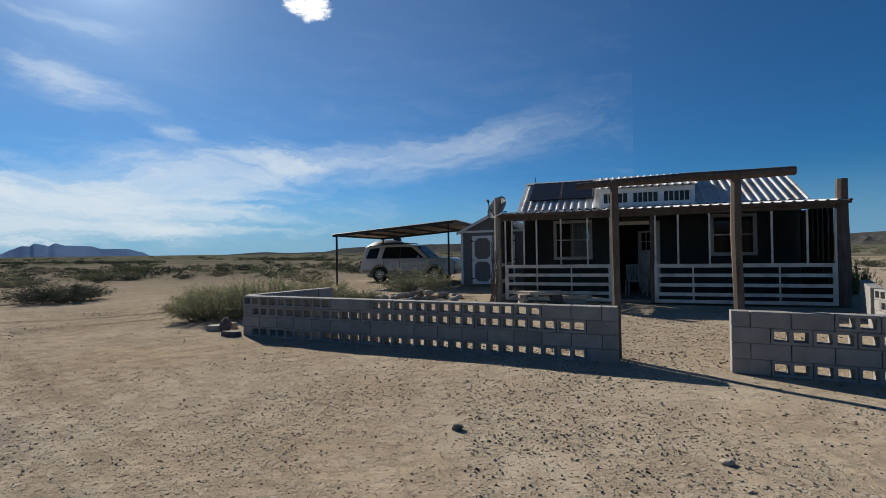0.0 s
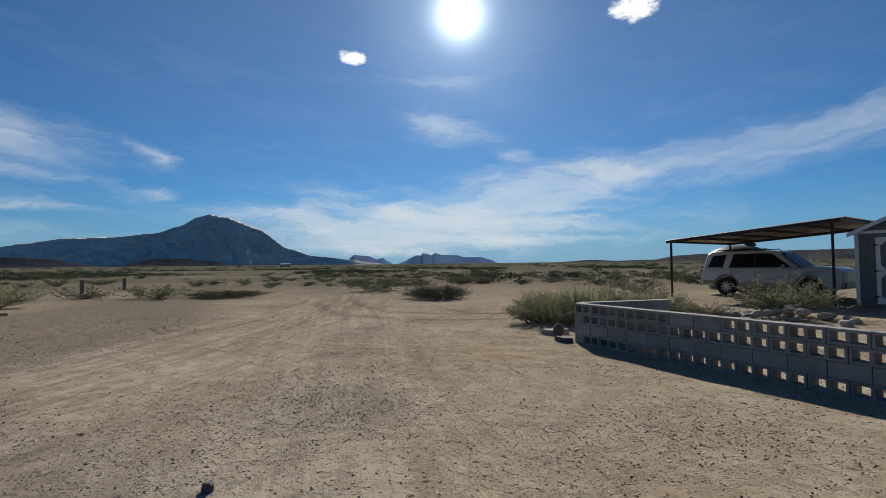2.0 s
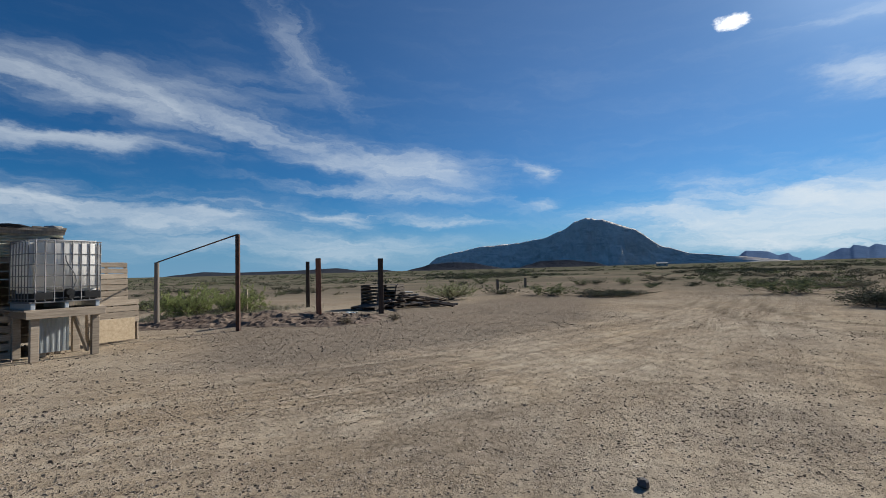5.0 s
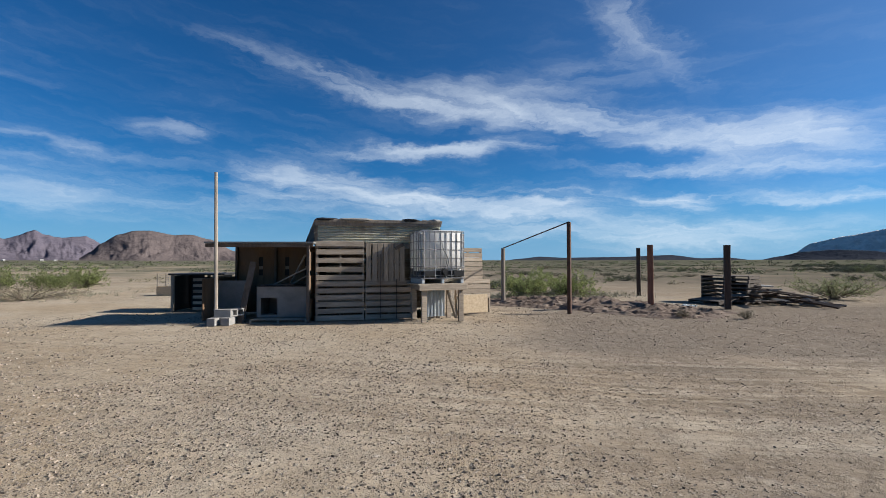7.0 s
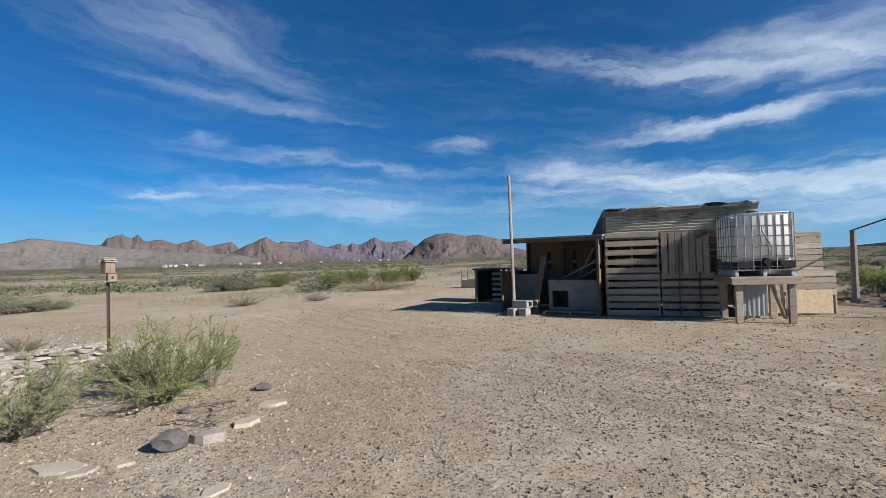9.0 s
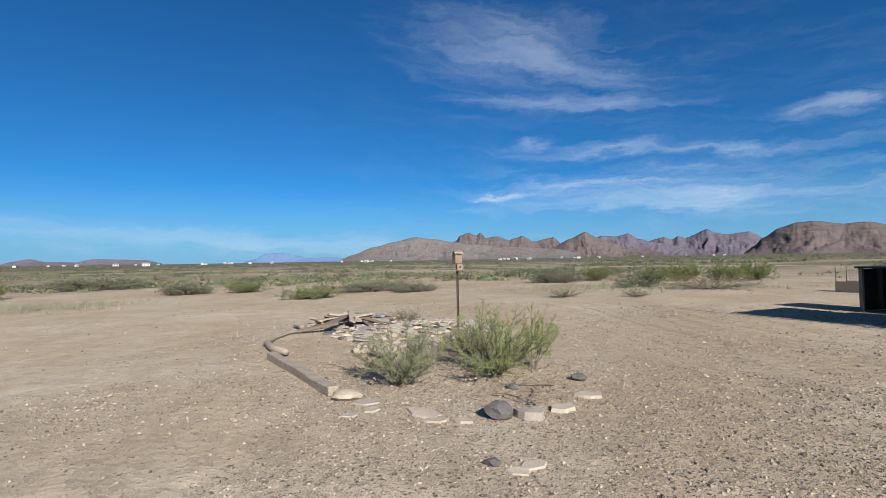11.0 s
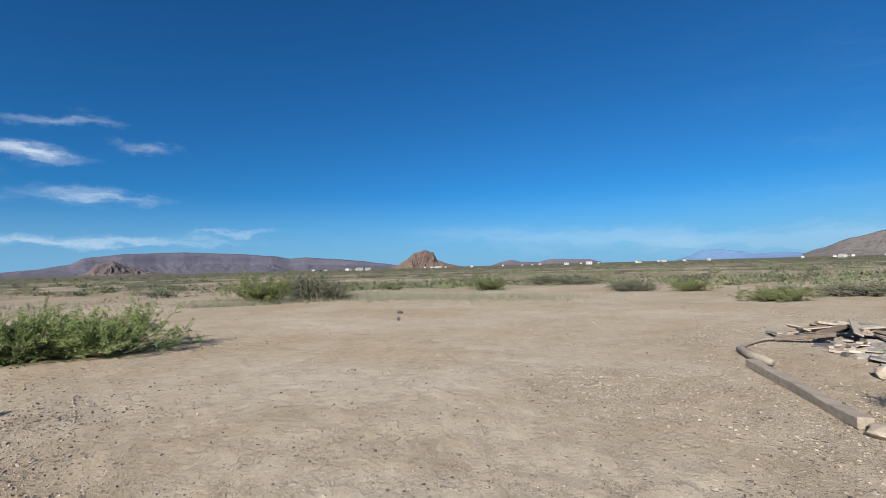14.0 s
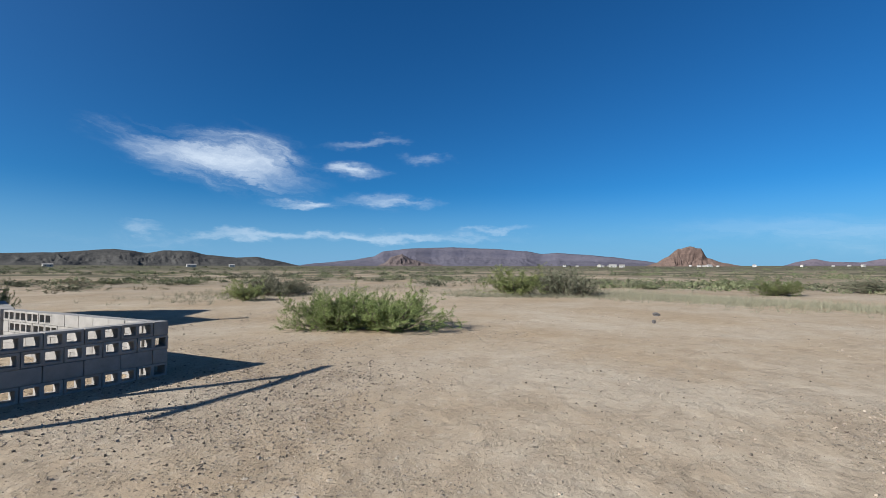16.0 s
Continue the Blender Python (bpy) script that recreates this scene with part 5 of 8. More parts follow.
def solar_panels():
    lo, hi = Vector((0, 1.86, 2.86)), Vector((0, 4.05, 4.06))
    d = (hi - lo).normalized()
    n = Vector((0, -d.z, d.y))
    base = Matrix((Vector((1, 0, 0)), d, n)).transposed().to_4x4()
    for k, u in enumerate((0.60, 1.68)):
        base.translation = lo + d * 0.75 + n * 0.05 + Vector((u, 0, 0))
        t = thing("solar_panel", "black solar panel mounted on the metal roof", "solar panel", HM @ base, "solar panels on the roof")
        bm = bmesh.new()
        box(bm, 0.02, 1.04, 0.02, 1.58, 0.012, 0.036)
        part("cell_sheet", bm, SOLAR, t)
        bm = bmesh.new()
        for a, b, c, e in ((0, 1.06, 0, 0.02), (0, 1.06, 1.58, 1.60), (0, 0.02, 0.02, 1.58), (1.04, 1.06, 0.02, 1.58)):
            box(bm, a, b, c, e, 0, 0.042)
        part("frame", bm, BLACK_STEEL, t, bevel=0.002)
    t = thing("roof_mast", "thin dark mast on the roof end", "mast", HM @ pose(0.62, 4.05, 4.0))
    bm = bmesh.new()
    tube(bm, [(0, 0, 0), (0, 0, 0.34)], 0.014, 6)
    part("pole", bm, BLACK_STEEL, t)


def porch_chair():
    t = thing("chair", "dusty grey plastic armchair standing on the porch by the door", "chair", HM @ pose(3.98, 1.66, 0.10, 0, 0, 8))
    bm = bmesh.new()
    box(bm, -0.24, 0.24, -0.22, 0.24, 0.41, 0.45)
    part("seat", bm, PALE_PLASTIC, t, bevel=0.015)
    bm = bmesh.new()
    for k in range(6):
        x = -0.23 + k * 0.078
        beam(bm, (x + 0.03, 0.23, 0.45), (x + 0.03, 0.36, 0.90), 0.058, 0.02)
    box(bm, -0.24, 0.24, 0.345, 0.375, 0.86, 0.93)
    part("backrest", bm, PALE_PLASTIC, t, bevel=0.006)
    for sx in (-0.25, 0.25):
        bm = bmesh.new()
        beam(bm, (sx, -0.24, 0.64), (sx, 0.30, 0.66), 0.06, 0.03)
        part("armrest", bm, PALE_PLASTIC, t, bevel=0.008)
        for y0, z1 in ((-0.22, 0.64), (0.22, 0.46)):
            bm = bmesh.new()
            beam(bm, (sx * 1.05, y0 * 1.1, 0.0), (sx, y0, z1), 0.045, 0.04)
            part("leg", bm, PALE_PLASTIC, t, bevel=0.006)


porch_chair()
solar_panels()


def satellite_dish():
    t = thing("satellite_dish", "grey satellite dish bolted to the porch post", "satellite dish", HM @ pose(0.10, 0.10, 2.84, 0, 0, 0))
    bm = bmesh.new()
    rings = []
    for i in range(7):
        r = 0.29 * i / 6
        rings.append([bm.verts.new((r * math.cos(a), r * 1.12 * math.sin(a), 0.55 * r * r)) for a in (2 * math.pi * k / 24 for k in range(24))] if i else [bm.verts.new((0, 0, 0))])
    for k in range(24):
        bm.faces.new((rings[0][0], rings[1][k], rings[1][(k + 1) % 24]))
        for i in range(1, 6):
            bm.faces.new((rings[i][k], rings[i + 1][k], rings[i + 1][(k + 1) % 24], rings[i][(k + 1) % 24]))
    bmesh.ops.solidify(bm, geom=bm.faces[:], thickness=0.012)
    tilt = pose(-0.10, -0.06, 0, 62, 0, -30)
    part("reflector", bm, DISH, t, smooth=True, at=tilt @ Matrix.Diagonal((1.2, 1.2, 1.2, 1)))
    bm = bmesh.new()
    tube(bm, [(0, -0.28, 0.02), (0, -0.18, 0.34), (0, -0.03, 0.46)], 0.014, 6)
    arm = part("arm", bm, BLACK_STEEL, t, at=tilt)
    bm = bmesh.new()
    tube(bm, [(0, -0.05, 0.42), (0, -0.02, 0.52)], 0.035, 8)
    part("feed_horn", bm, BLACK_PLASTIC, arm)
    bm = bmesh.new()
    tube(bm, [(0.16, 0, -0.12), (0.02, 0, -0.12), (-0.02, 0.0, 0.0)], 0.022, 6)
    part("bracket", bm, BLACK_STEEL, t)


satellite_dish()


def dry_vine():
    rnd = random.Random(17)
    t = thing("dry_vine", "dead dry vine climbing the porch corner post", "vine", HM @ pose(-0.10, -0.04, 0))
    for k in range(16):
        bm = bmesh.new()
        pts, a = [], rnd.uniform(0, 6.28)
        top = rnd.uniform(0.8, 2.2)
        for i in range(9):
            z = top * i / 8
            r = 0.06 + 0.10 * rnd.random() * (1 - i / 12)
            pts.append((r * math.cos(a + i * 0.5), r * math.sin(a + i * 0.5) - 0.05, z))
        tube(bm, pts, [0.014 * (1 - i / 10) + 0.003 for i in range(9)], 4, False)
        part("stem", bm, TWIG, t)


dry_vine()


# ---- storage shed ----
def storage_shed():
    m = pose(-0.10, 20.42, 0, 0, 0, -19)
    t = thing("storage_shed", "grey storage shed with white trim and double doors", "shed", m)
    W, D, E, A = 2.9, 3.4, 2.42, 3.12
    bm = bmesh.new()
    prism(bm, [(0, 0.1), (W, 0.1), (W, E), (W / 2, A), (0, E)], 0, 0.1)
    part("front_wall", bm, SHED_GREY, t)
    bm = bmesh.new()
    prism(bm, [(0, 0.1), (W, 0.1), (W, E), (W / 2, A), (0, E)], D - 0.1, D)
    part("back_wall", bm, SHED_GREY, t)
    for x in (0, W - 0.1):
        bm = bmesh.new()
        box(bm, x, x + 0.1, 0.1, D - 0.1, 0.1, E)
        part("side_wall", bm, SHED_GREY, t)
    for s in (-1, 1):
        bm = bmesh.new()
        beam(bm, (W / 2 - s * 0.0, -0.14, A + 0.045), (W / 2 - s * 0.0, D + 0.14, A + 0.045), 0.04, 0.04)
        c, e = Vector((W / 2, 0, A + 0.05)), Vector((W / 2 + s * (W / 2 + 0.16), 0, E - 0.03))
        d = (e - c)
        prism(bm, [(c.x, c.z), (e.x, e.z), (e.x, e.z - 0.05), (c.x, c.z - 0.05)], -0.14, D + 0.14)
        part("roof_slope", bm, FAR_ROOF, t)
        bm = bmesh.new()
        prism(bm, [(c.x, c.z), (e.x, e.z), (e.x, e.z - 0.13), (c.x, c.z - 0.13)], -0.165, -0.142)
        part("barge_board", bm, CLEAN_WHITE, t)
    bm = bmesh.new()
    box(bm, -0.012, 0.09, -0.022, 0.0, 0.1, E - 0.02)
    box(bm, W - 0.09, W + 0.012, -0.022, 0.0, 0.1, E - 0.02)
    box(bm, 0.09, W - 0.09, -0.020, 0.0, E - 0.06, E + 0.03)
    part("corner_trim", bm, CLEAN_WHITE, t)
    bm = bmesh.new()
    box(bm, -0.05, W + 0.05, -0.05, D, 0.0, 0.1)
    part("skid", bm, BEAM_WOOD, t)
    for x in (0.52, 1.50):
        dr = tagged(new("door"), "white-trimmed shed door with two octagonal panels")
        dr.parent = t
        bm = bmesh.new()
        box(bm, x + 0.08, x + 0.84, -0.028, -0.004, 0.20, 2.14)
        part("leaf", bm, SHED_GREY, dr)
        w, z0, z1 = 0.92, 0.12, 2.22
        bm = bmesh.new()
        for a, b, c, e in ((x, x + 0.11, z0, z1), (x + w - 0.11, x + w, z0, z1), (x + 0.11, x + w - 0.11, z1 - 0.11, z1), (x + 0.11, x + w - 0.11, z0, z0 + 0.11), (x + 0.11, x + w - 0.11, 1.09, 1.20)):
            box(bm, a, b, -0.052, -0.028, c, e)
        for cx, sx in ((x + 0.11, 1), (x + w - 0.11, -1)):
            for cz, sz in ((z1 - 0.11, -1), (1.20, 1), (1.09, -1), (z0 + 0.11, 1)):
                prism(bm, [(cx, cz), (cx + sx * 0.15, cz), (cx, cz + sz * 0.15)], -0.050, -0.030)
        part("door_trim", bm, CLEAN_WHITE, dr)
        for z in (0.35, 1.16, 1.98):
            bm = bmesh.new()
            hx = x if x < 1 else x + w
            s = 1 if x < 1 else -1
            prism(bm, [(hx - s * 0.05, z - 0.03), (hx + s * 0.16, z), (hx - s * 0.05, z + 0.03)], -0.062, -0.053)
            part("hinge", bm, BLACK_STEEL, dr, "black strap hinge")


storage_shed()


# ---- carport ----
def carport():
    t = thing("carport", "steel carport with a flat ribbed roof on thin posts", "carport")
    A, B, C, D = Vector((-6.2, 21.6, 2.42)), Vector((-0.45, 19.75, 2.86)), Vector((0.9, 25.2, 2.86)), Vector((-4.9, 27.2, 2.42))
    for p, lean in ((A + Vector((0.15, 0.1, 0)), 0.0), (B + Vector((-0.2, 0.3, 0)), 0), (C + Vector((-0.2, -0.2, 0)), 0), (D + Vector((0.15, -0.2, 0)), 0)):
        bm = bmesh.new()
        box(bm, p.x - 0.04, p.x + 0.04, p.y - 0.04, p.y + 0.04, -0.1, p.z - 0.03)
        part("post", bm, BLACK_STEEL, t, bevel=0.006)
    for k in range(6):
        f = k / 5
        bm = bmesh.new()
        beam(bm, A.lerp(B, f) + Vector((0, 0, -0.02)), D.lerp(C, f) + Vector((0, 0, -0.02)), 0.05, 0.09)
        part("purlin", bm, BLACK_STEEL, t)
    for p, q in ((A, B), (D, C)):
        bm = bmesh.new()
        beam(bm, p + Vector((0, 0, -0.04)), q + Vector((0, 0, -0.04)), 0.06, 0.11)
        part("edge_beam", bm, BLACK_STEEL, t)
    x = (B - A).normalized()
    y = (D - A - x * (D - A).dot(x)).normalized()
    m = Matrix((y, x, -y.cross(x) * -1)).transposed().to_4x4()
    bm = bmesh.new()
    n = 26
    W = (D - A).length
    top, bot = [], []
    for i in range(n * 4 + 1):
        f = i / (n * 4)
        h = 0.03 if i % 4 in (2, 3) else 0.0
        p, q = A.lerp(D, f), B.lerp(C, f)
        o = x * 0.12
        top.append((bm.verts.new(p - o + Vector((0, 0, 0.03 + h))), bm.verts.new(q + o + Vector((0, 0, 0.03 + h)))))
        bot.append((bm.verts.new(p - o + Vector((0, 0, 0.018 + h))), bm.verts.new(q + o + Vector((0, 0, 0.018 + h)))))
    for i in range(n * 4):
        bm.faces.new((top[i][0], top[i + 1][0], top[i + 1][1], top[i][1]))
        bm.faces.new((bot[i][0], bot[i][1], bot[i + 1][1], bot[i + 1][0]))
        bm.faces.new((top[i][0], bot[i][0], bot[i + 1][0], top[i + 1][0]))
        bm.faces.new((top[i][1], top[i + 1][1], bot[i + 1][1], bot[i][1]))
    bm.faces.new((top[0][0], top[0][1], bot[0][1], bot[0][0]))
    bm.faces.new((top[-1][0], bot[-1][0], bot[-1][1], top[-1][1]))
    part("roof_sheet", bm, surface("carport_sheet", (0.30, 0.24, 0.21), (0.42, 0.36, 0.32), 2, 0.6, metal=0.3, vary=0.0, bump=0.1), t, "brownish ribbed roof sheet")


carport()


def water_tank():
    t = thing("water_tank", "large dark plastic water tank behind the car", "water tank", on_ground(-4.9, 30.0) @ Matrix.Diagonal((1.0, 1.0, 1.06, 1)))
    bm = bmesh.new()
    prof = [(1.42, 0.0), (1.45, 0.1), (1.42, 0.5), (1.45, 0.6), (1.42, 1.1), (1.45, 1.2), (1.42, 1.75), (1.3, 1.95), (0.9, 2.15), (0.42, 2.26), (0.0, 2.27)]
    n = 28
    rings = [[bm.verts.new((r * math.cos(2 * math.pi * k / n), r * math.sin(2 * math.pi * k / n), z)) for k in range(n)] for r, z in prof[:-1]]
    for a, b in zip(rings, rings[1:]):
        for k in range(n):
            bm.faces.new((a[k], a[(k + 1) % n], b[(k + 1) % n], b[k]))
    bm.faces.new(rings[-1])
    part("body", bm, surface("tank_plastic", (0.045, 0.05, 0.045), (0.08, 0.085, 0.075), 2, 0.5, vary=0, bump=0.0), t, smooth=True)
    bm = bmesh.new()
    tube(bm, [(0.55, 0, 2.2), (0.55, 0, 2.36)], [0.3, 0.26], 16)
    part("lid", bm, BLACK_PLASTIC, t, "round black lid")


water_tank()


# ---- parked car ----
def parked_car():
    t = thing("suv", "silver and tan SUV with a roof rack parked under the carport", "car", on_ground(-2.75, 24.6, -14))
    W = 0.97

    def arch(cx, r, n=9):
        return [(cx + r * math.cos(a), 0.40 + r * math.sin(a)) for a in (math.pi * k / (n - 1) for k in range(n))]

    lower = [(-2.56, 0.46), (-2.62, 0.60), (-2.60, 1.02), (-2.52, 1.18), (1.10, 1.25), (1.55, 1.275), (2.25, 1.235), (2.50, 1.16), (2.60, 0.98), (2.58, 0.50), (2.50, 0.40)]
    bottom = [p for p in arch(1.51, 0.47)] + [(1.0, 0.34), (-1.0, 0.34)] + [p for p in arch(-1.51, 0.47)]
    bm = bmesh.new()
    prism(bm, lower + bottom, -W, W)
    for v in bm.verts:
        if v.co.z > 0.95:
            v.co.y *= 0.965
        if v.co.x > 2.2:
            v.co.y *= 0.93
    part("body", bm, CAR_PAINT, t, bevel=0.025, smooth=False)
    bm = bmesh.new()
    prism(bm, [(-2.50, 1.165), (-2.34, 1.84), (-2.18, 1.93), (-0.6, 1.975), (0.22, 1.945), (0.48, 1.86), (1.24, 1.22)], -W * 0.955, W * 0.955)
    for v in bm.verts:
        k = (v.co.z - 1.15) / 0.8
        v.co.y *= 1 - 0.16 * k
    part("cabin", bm, CAR_PAINT, t, bevel=0.03)

    def side_at(z):
        return W * 0.955 * (1 - 0.16 * (z - 1.15) / 0.8)

    panes = [("rear_side_window", [(-2.30, 1.24), (-2.10, 1.76), (-1.52, 1.80), (-1.66, 1.24)]),
             ("rear_door_window", [(-1.40, 1.23), (-1.22, 1.82), (-0.38, 1.84), (-0.36, 1.23)]),
             ("front_door_window", [(-0.35, 1.23), (-0.37, 1.84), (0.26, 1.82), (0.94, 1.255)])]
    for s in (-1, 1):
        for name, q in panes:
            bm = bmesh.new()
            a = [bm.verts.new((x, s * (side_at(z) + 0.008), z)) for x, z in q]
            b = [bm.verts.new((x, s * (side_at(z) - 0.02), z)) for x, z in q]
            bm.faces.new(a)
            bm.faces.new(b)
            for i in range(4):
                bm.faces.new((a[i], a[(i + 1) % 4], b[(i + 1) % 4], b[i]))
            part(name, bm, CAR_GLASS, t)
        for x0, x1, z0, z1 in ((-1.0, 1.0, 0.36, 0.60), (-2.50, -2.03, 0.50, 0.66)):
            bm = bmesh.new()
            box(bm, x0, x1, s * 0.975 - 0.012, s * 0.975 + 0.012, z0, z1)
            part("cladding", bm, CAR_TAN, t, "tan lower cladding", bevel=0.006)
        for x in (-1.27, -0.36, 0.86):
            bm = bmesh.new()
            box(bm, x - 0.006, x + 0.006, s * 0.968 - 0.006, s * 0.968 + 0.004, 0.62, 1.14)
            part("door_gap", bm, BLACK_PLASTIC, t)
        for cx in (-1.51, 1.51):
            bm = bmesh.new()
            ring = [(math.cos(a), math.sin(a)) for a in (math.pi * k / 14 for k in range(15))]
            lo = [bm.verts.new((cx + 0.465 * c, s * 0.978, 0.40 + 0.465 * d)) for c, d in ring]
            hi = [bm.verts.new((cx + 0.535 * c, s * 0.978, 0.40 + 0.535 * d)) for c, d in ring]
            for k in range(14):
                bm.faces.new((lo[k], lo[k + 1], hi[k + 1], hi[k]))
            bmesh.ops.solidify(bm, geom=bm.faces[:], thickness=0.03)
            part("wheel_arch", bm, CAR_TAN, t, "tan wheel arch flare")
        for x in (-1.12, -0.22):
            bm = bmesh.new()
            box(bm, x, x + 0.2, s * 0.98 - 0.015, s * 0.98 + 0.02, 1.02, 1.06)
            part("door_handle", bm, CAR_TAN, t, bevel=0.006)
        bm = bmesh.new()
        lump(bm, (0.16, 0.26, 0.2), 3, 0.02, False, pose(0.72, s * 1.08, 1.28))
        part("mirror", bm, CAR_PAINT, t, smooth=True)
        bm = bmesh.new()
        box(bm, -2.64, -2.50, s * 0.84 - 0.09, s * 0.84 + 0.09, 0.92, 1.14)
        part("tail_light", bm, RED_LAMP, t, bevel=0.012)
        bm = bmesh.new()
        box(bm, 2.38, 2.56, s * 0.72 - 0.15, s * 0.72 + 0.15, 0.86, 1.06)
        part("headlight", bm, LAMP_GLASS, t, bevel=0.015)
        for x in (-1.51, 1.51):
            w = tagged(new("wheel"), "black tyre on a spoked alloy rim")
            w.parent = t
            w.matrix_basis = pose(x, s * 0.86, 0.40)
            bm = bmesh.new()
            n = 28
            prof = [(0.255, -0.125), (0.37, -0.135), (0.40, -0.10), (0.405, 0.0), (0.40, 0.10), (0.37, 0.135), (0.255, 0.125)]
            rings = [[bm.verts.new((r * math.cos(2 * math.pi * k / n), y, r * math.sin(2 * math.pi * k / n))) for k in range(n)] for r, y in prof]
            for i in range(len(rings)):
                a, b = rings[i], rings[(i + 1) % len(rings)]
                for k in range(n):
                    bm.faces.new((a[k], a[(k + 1) % n], b[(k + 1) % n], b[k]))
            part("tyre", bm, RUBBER, w, smooth=True)
            bm = bmesh.new()
            tube(bm, [(0, -0.05, 0), (0, 0.05, 0)], 0.07, 12)
            for k in range(10):
                a = 2 * math.pi * k / 10
                d = Vector((math.cos(a), 0, math.sin(a)))
                beam(bm, d * 0.05 + Vector((0, s * 0.09, 0)), d * 0.25 + Vector((0, s * 0.11, 0)), 0.03, 0.035)
            tube(bm, [(0, s * 0.085, 0), (0, s * 0.115, 0)], 0.06, 12)
            part("rim", bm, ALLOY, w)
            bm = bmesh.new()
            tube(bm, [(0, -0.06, 0), (0, 0.06, 0)], 0.254, 20)
            part("brake_disc", bm, BLACK_PLASTIC, w)
    # windscreen, rear window
    for name, q, off in (("windscreen", [(0.52, 1.85), (1.22, 1.255)], 0.03), ("rear_window", [(-2.31, 1.82), (-2.47, 1.28)], -0.03)):
        bm = bmesh.new()
        vs = []
        for x, z in q:
            for s in (-1, 1):
                vs.append(bm.verts.new((x + off * 0.6, s * (side_at(z) - 0.09), z + 0.018)))
        bm.faces.new((vs[0], vs[1], vs[3], vs[2]))
        bmesh.ops.solidify(bm, geom=bm.faces[:], thickness=0.01)
        part(name, bm, CAR_GLASS, t)
    bm = bmesh.new()
    box(bm, 2.56, 2.60, -0.52, 0.52, 0.72, 1.06)
    for k in range(4):
        box(bm, 2.60, 2.615, -0.54, 0.54, 0.75 + k * 0.085, 0.785 + k * 0.085)
    part("grille", bm, ALLOY, t, "chrome grille bars")
    for x0, x1 in ((2.50, 2.68), (-2.72, -2.54)):
        bm = bmesh.new()
        box(bm, x0, x1, -0.93, 0.93, 0.42, 0.66)
        part("bumper", bm, CAR_TAN, t, bevel=0.04)
    for s in (-0.66, 0.66):
        bm = bmesh.new()
        tube(bm, [(-2.0, s, 1.96), (-1.95, s, 2.02), (0.0, s, 2.03), (0.08, s, 1.95)], 0.02, 6)
        part("roof_rail", bm, BLACK_PLASTIC, t)
    for x in (-1.6, -0.3):
        bm = bmesh.new()
        box(bm, x - 0.03, x + 0.03, -0.68, 0.68, 2.0, 2.03)
        part("cross_bar", bm, BLACK_PLASTIC, t)


parked_car()

# ---- pallets ----
def pallet_meshes(wood):
    made = {}
    for name, size in (("slat", (1.2, 0.126, 0.019)), ("stringer", (0.038, 1.0, 0.09))):
        bm = bmesh.new()
        box(bm, 0, size[0], 0, size[1], 0, size[2])
        bmesh.ops.subdivide_edges(bm, edges=[e for e in bm.edges if e.calc_length() > 0.5], cuts=3)
        for v in bm.verts:
            v.co.z += 0.004 * noise.noise((v.co.x * 3, v.co.y * 3, size[0]))
        made[name] = mesh_of(name, bm, wood, 0.003)
    return made


PAL = pallet_meshes(PALLET_WOOD)
PAL_DARK = pallet_meshes(OLD_PALLET)


def pallet(label, m, gaps=7, backs=3, seed=0, group="wooden pallets", skip=(), kit=PAL):
    """A wooden pallet: 1.2 along x, 1.0 along y, boards on top and bottom of three stringers."""
    rnd = random.Random(seed)
    t = thing("pallet", label, "pallet", m, group)
    for x in (0.0, 0.581, 1.162):
        part("stringer", kit["stringer"], None, t, at=pose(x, 0, 0.02))
    for z, n in ((0.111, gaps), (0.0, backs)):
        for k in range(n):
            if z and k in skip:
                continue
            y = (1.0 - 0.126) * k / (n - 1)
            part("slat", kit["slat"], None, t, at=pose(rnd.uniform(-0.008, 0.008), y + rnd.uniform(-0.006, 0.006), z, 0, 0, rnd.uniform(-0.5, 0.5)))
    return t


# ---- shed knocked together from pallets ----
SM = pose(-8.10, -9.48, 0, 0, 0, 137)         # x along its front, y into it
LM = pose(-8.23, -9.60, 0, 0, 0, 128.3)       # the lean-to beside it


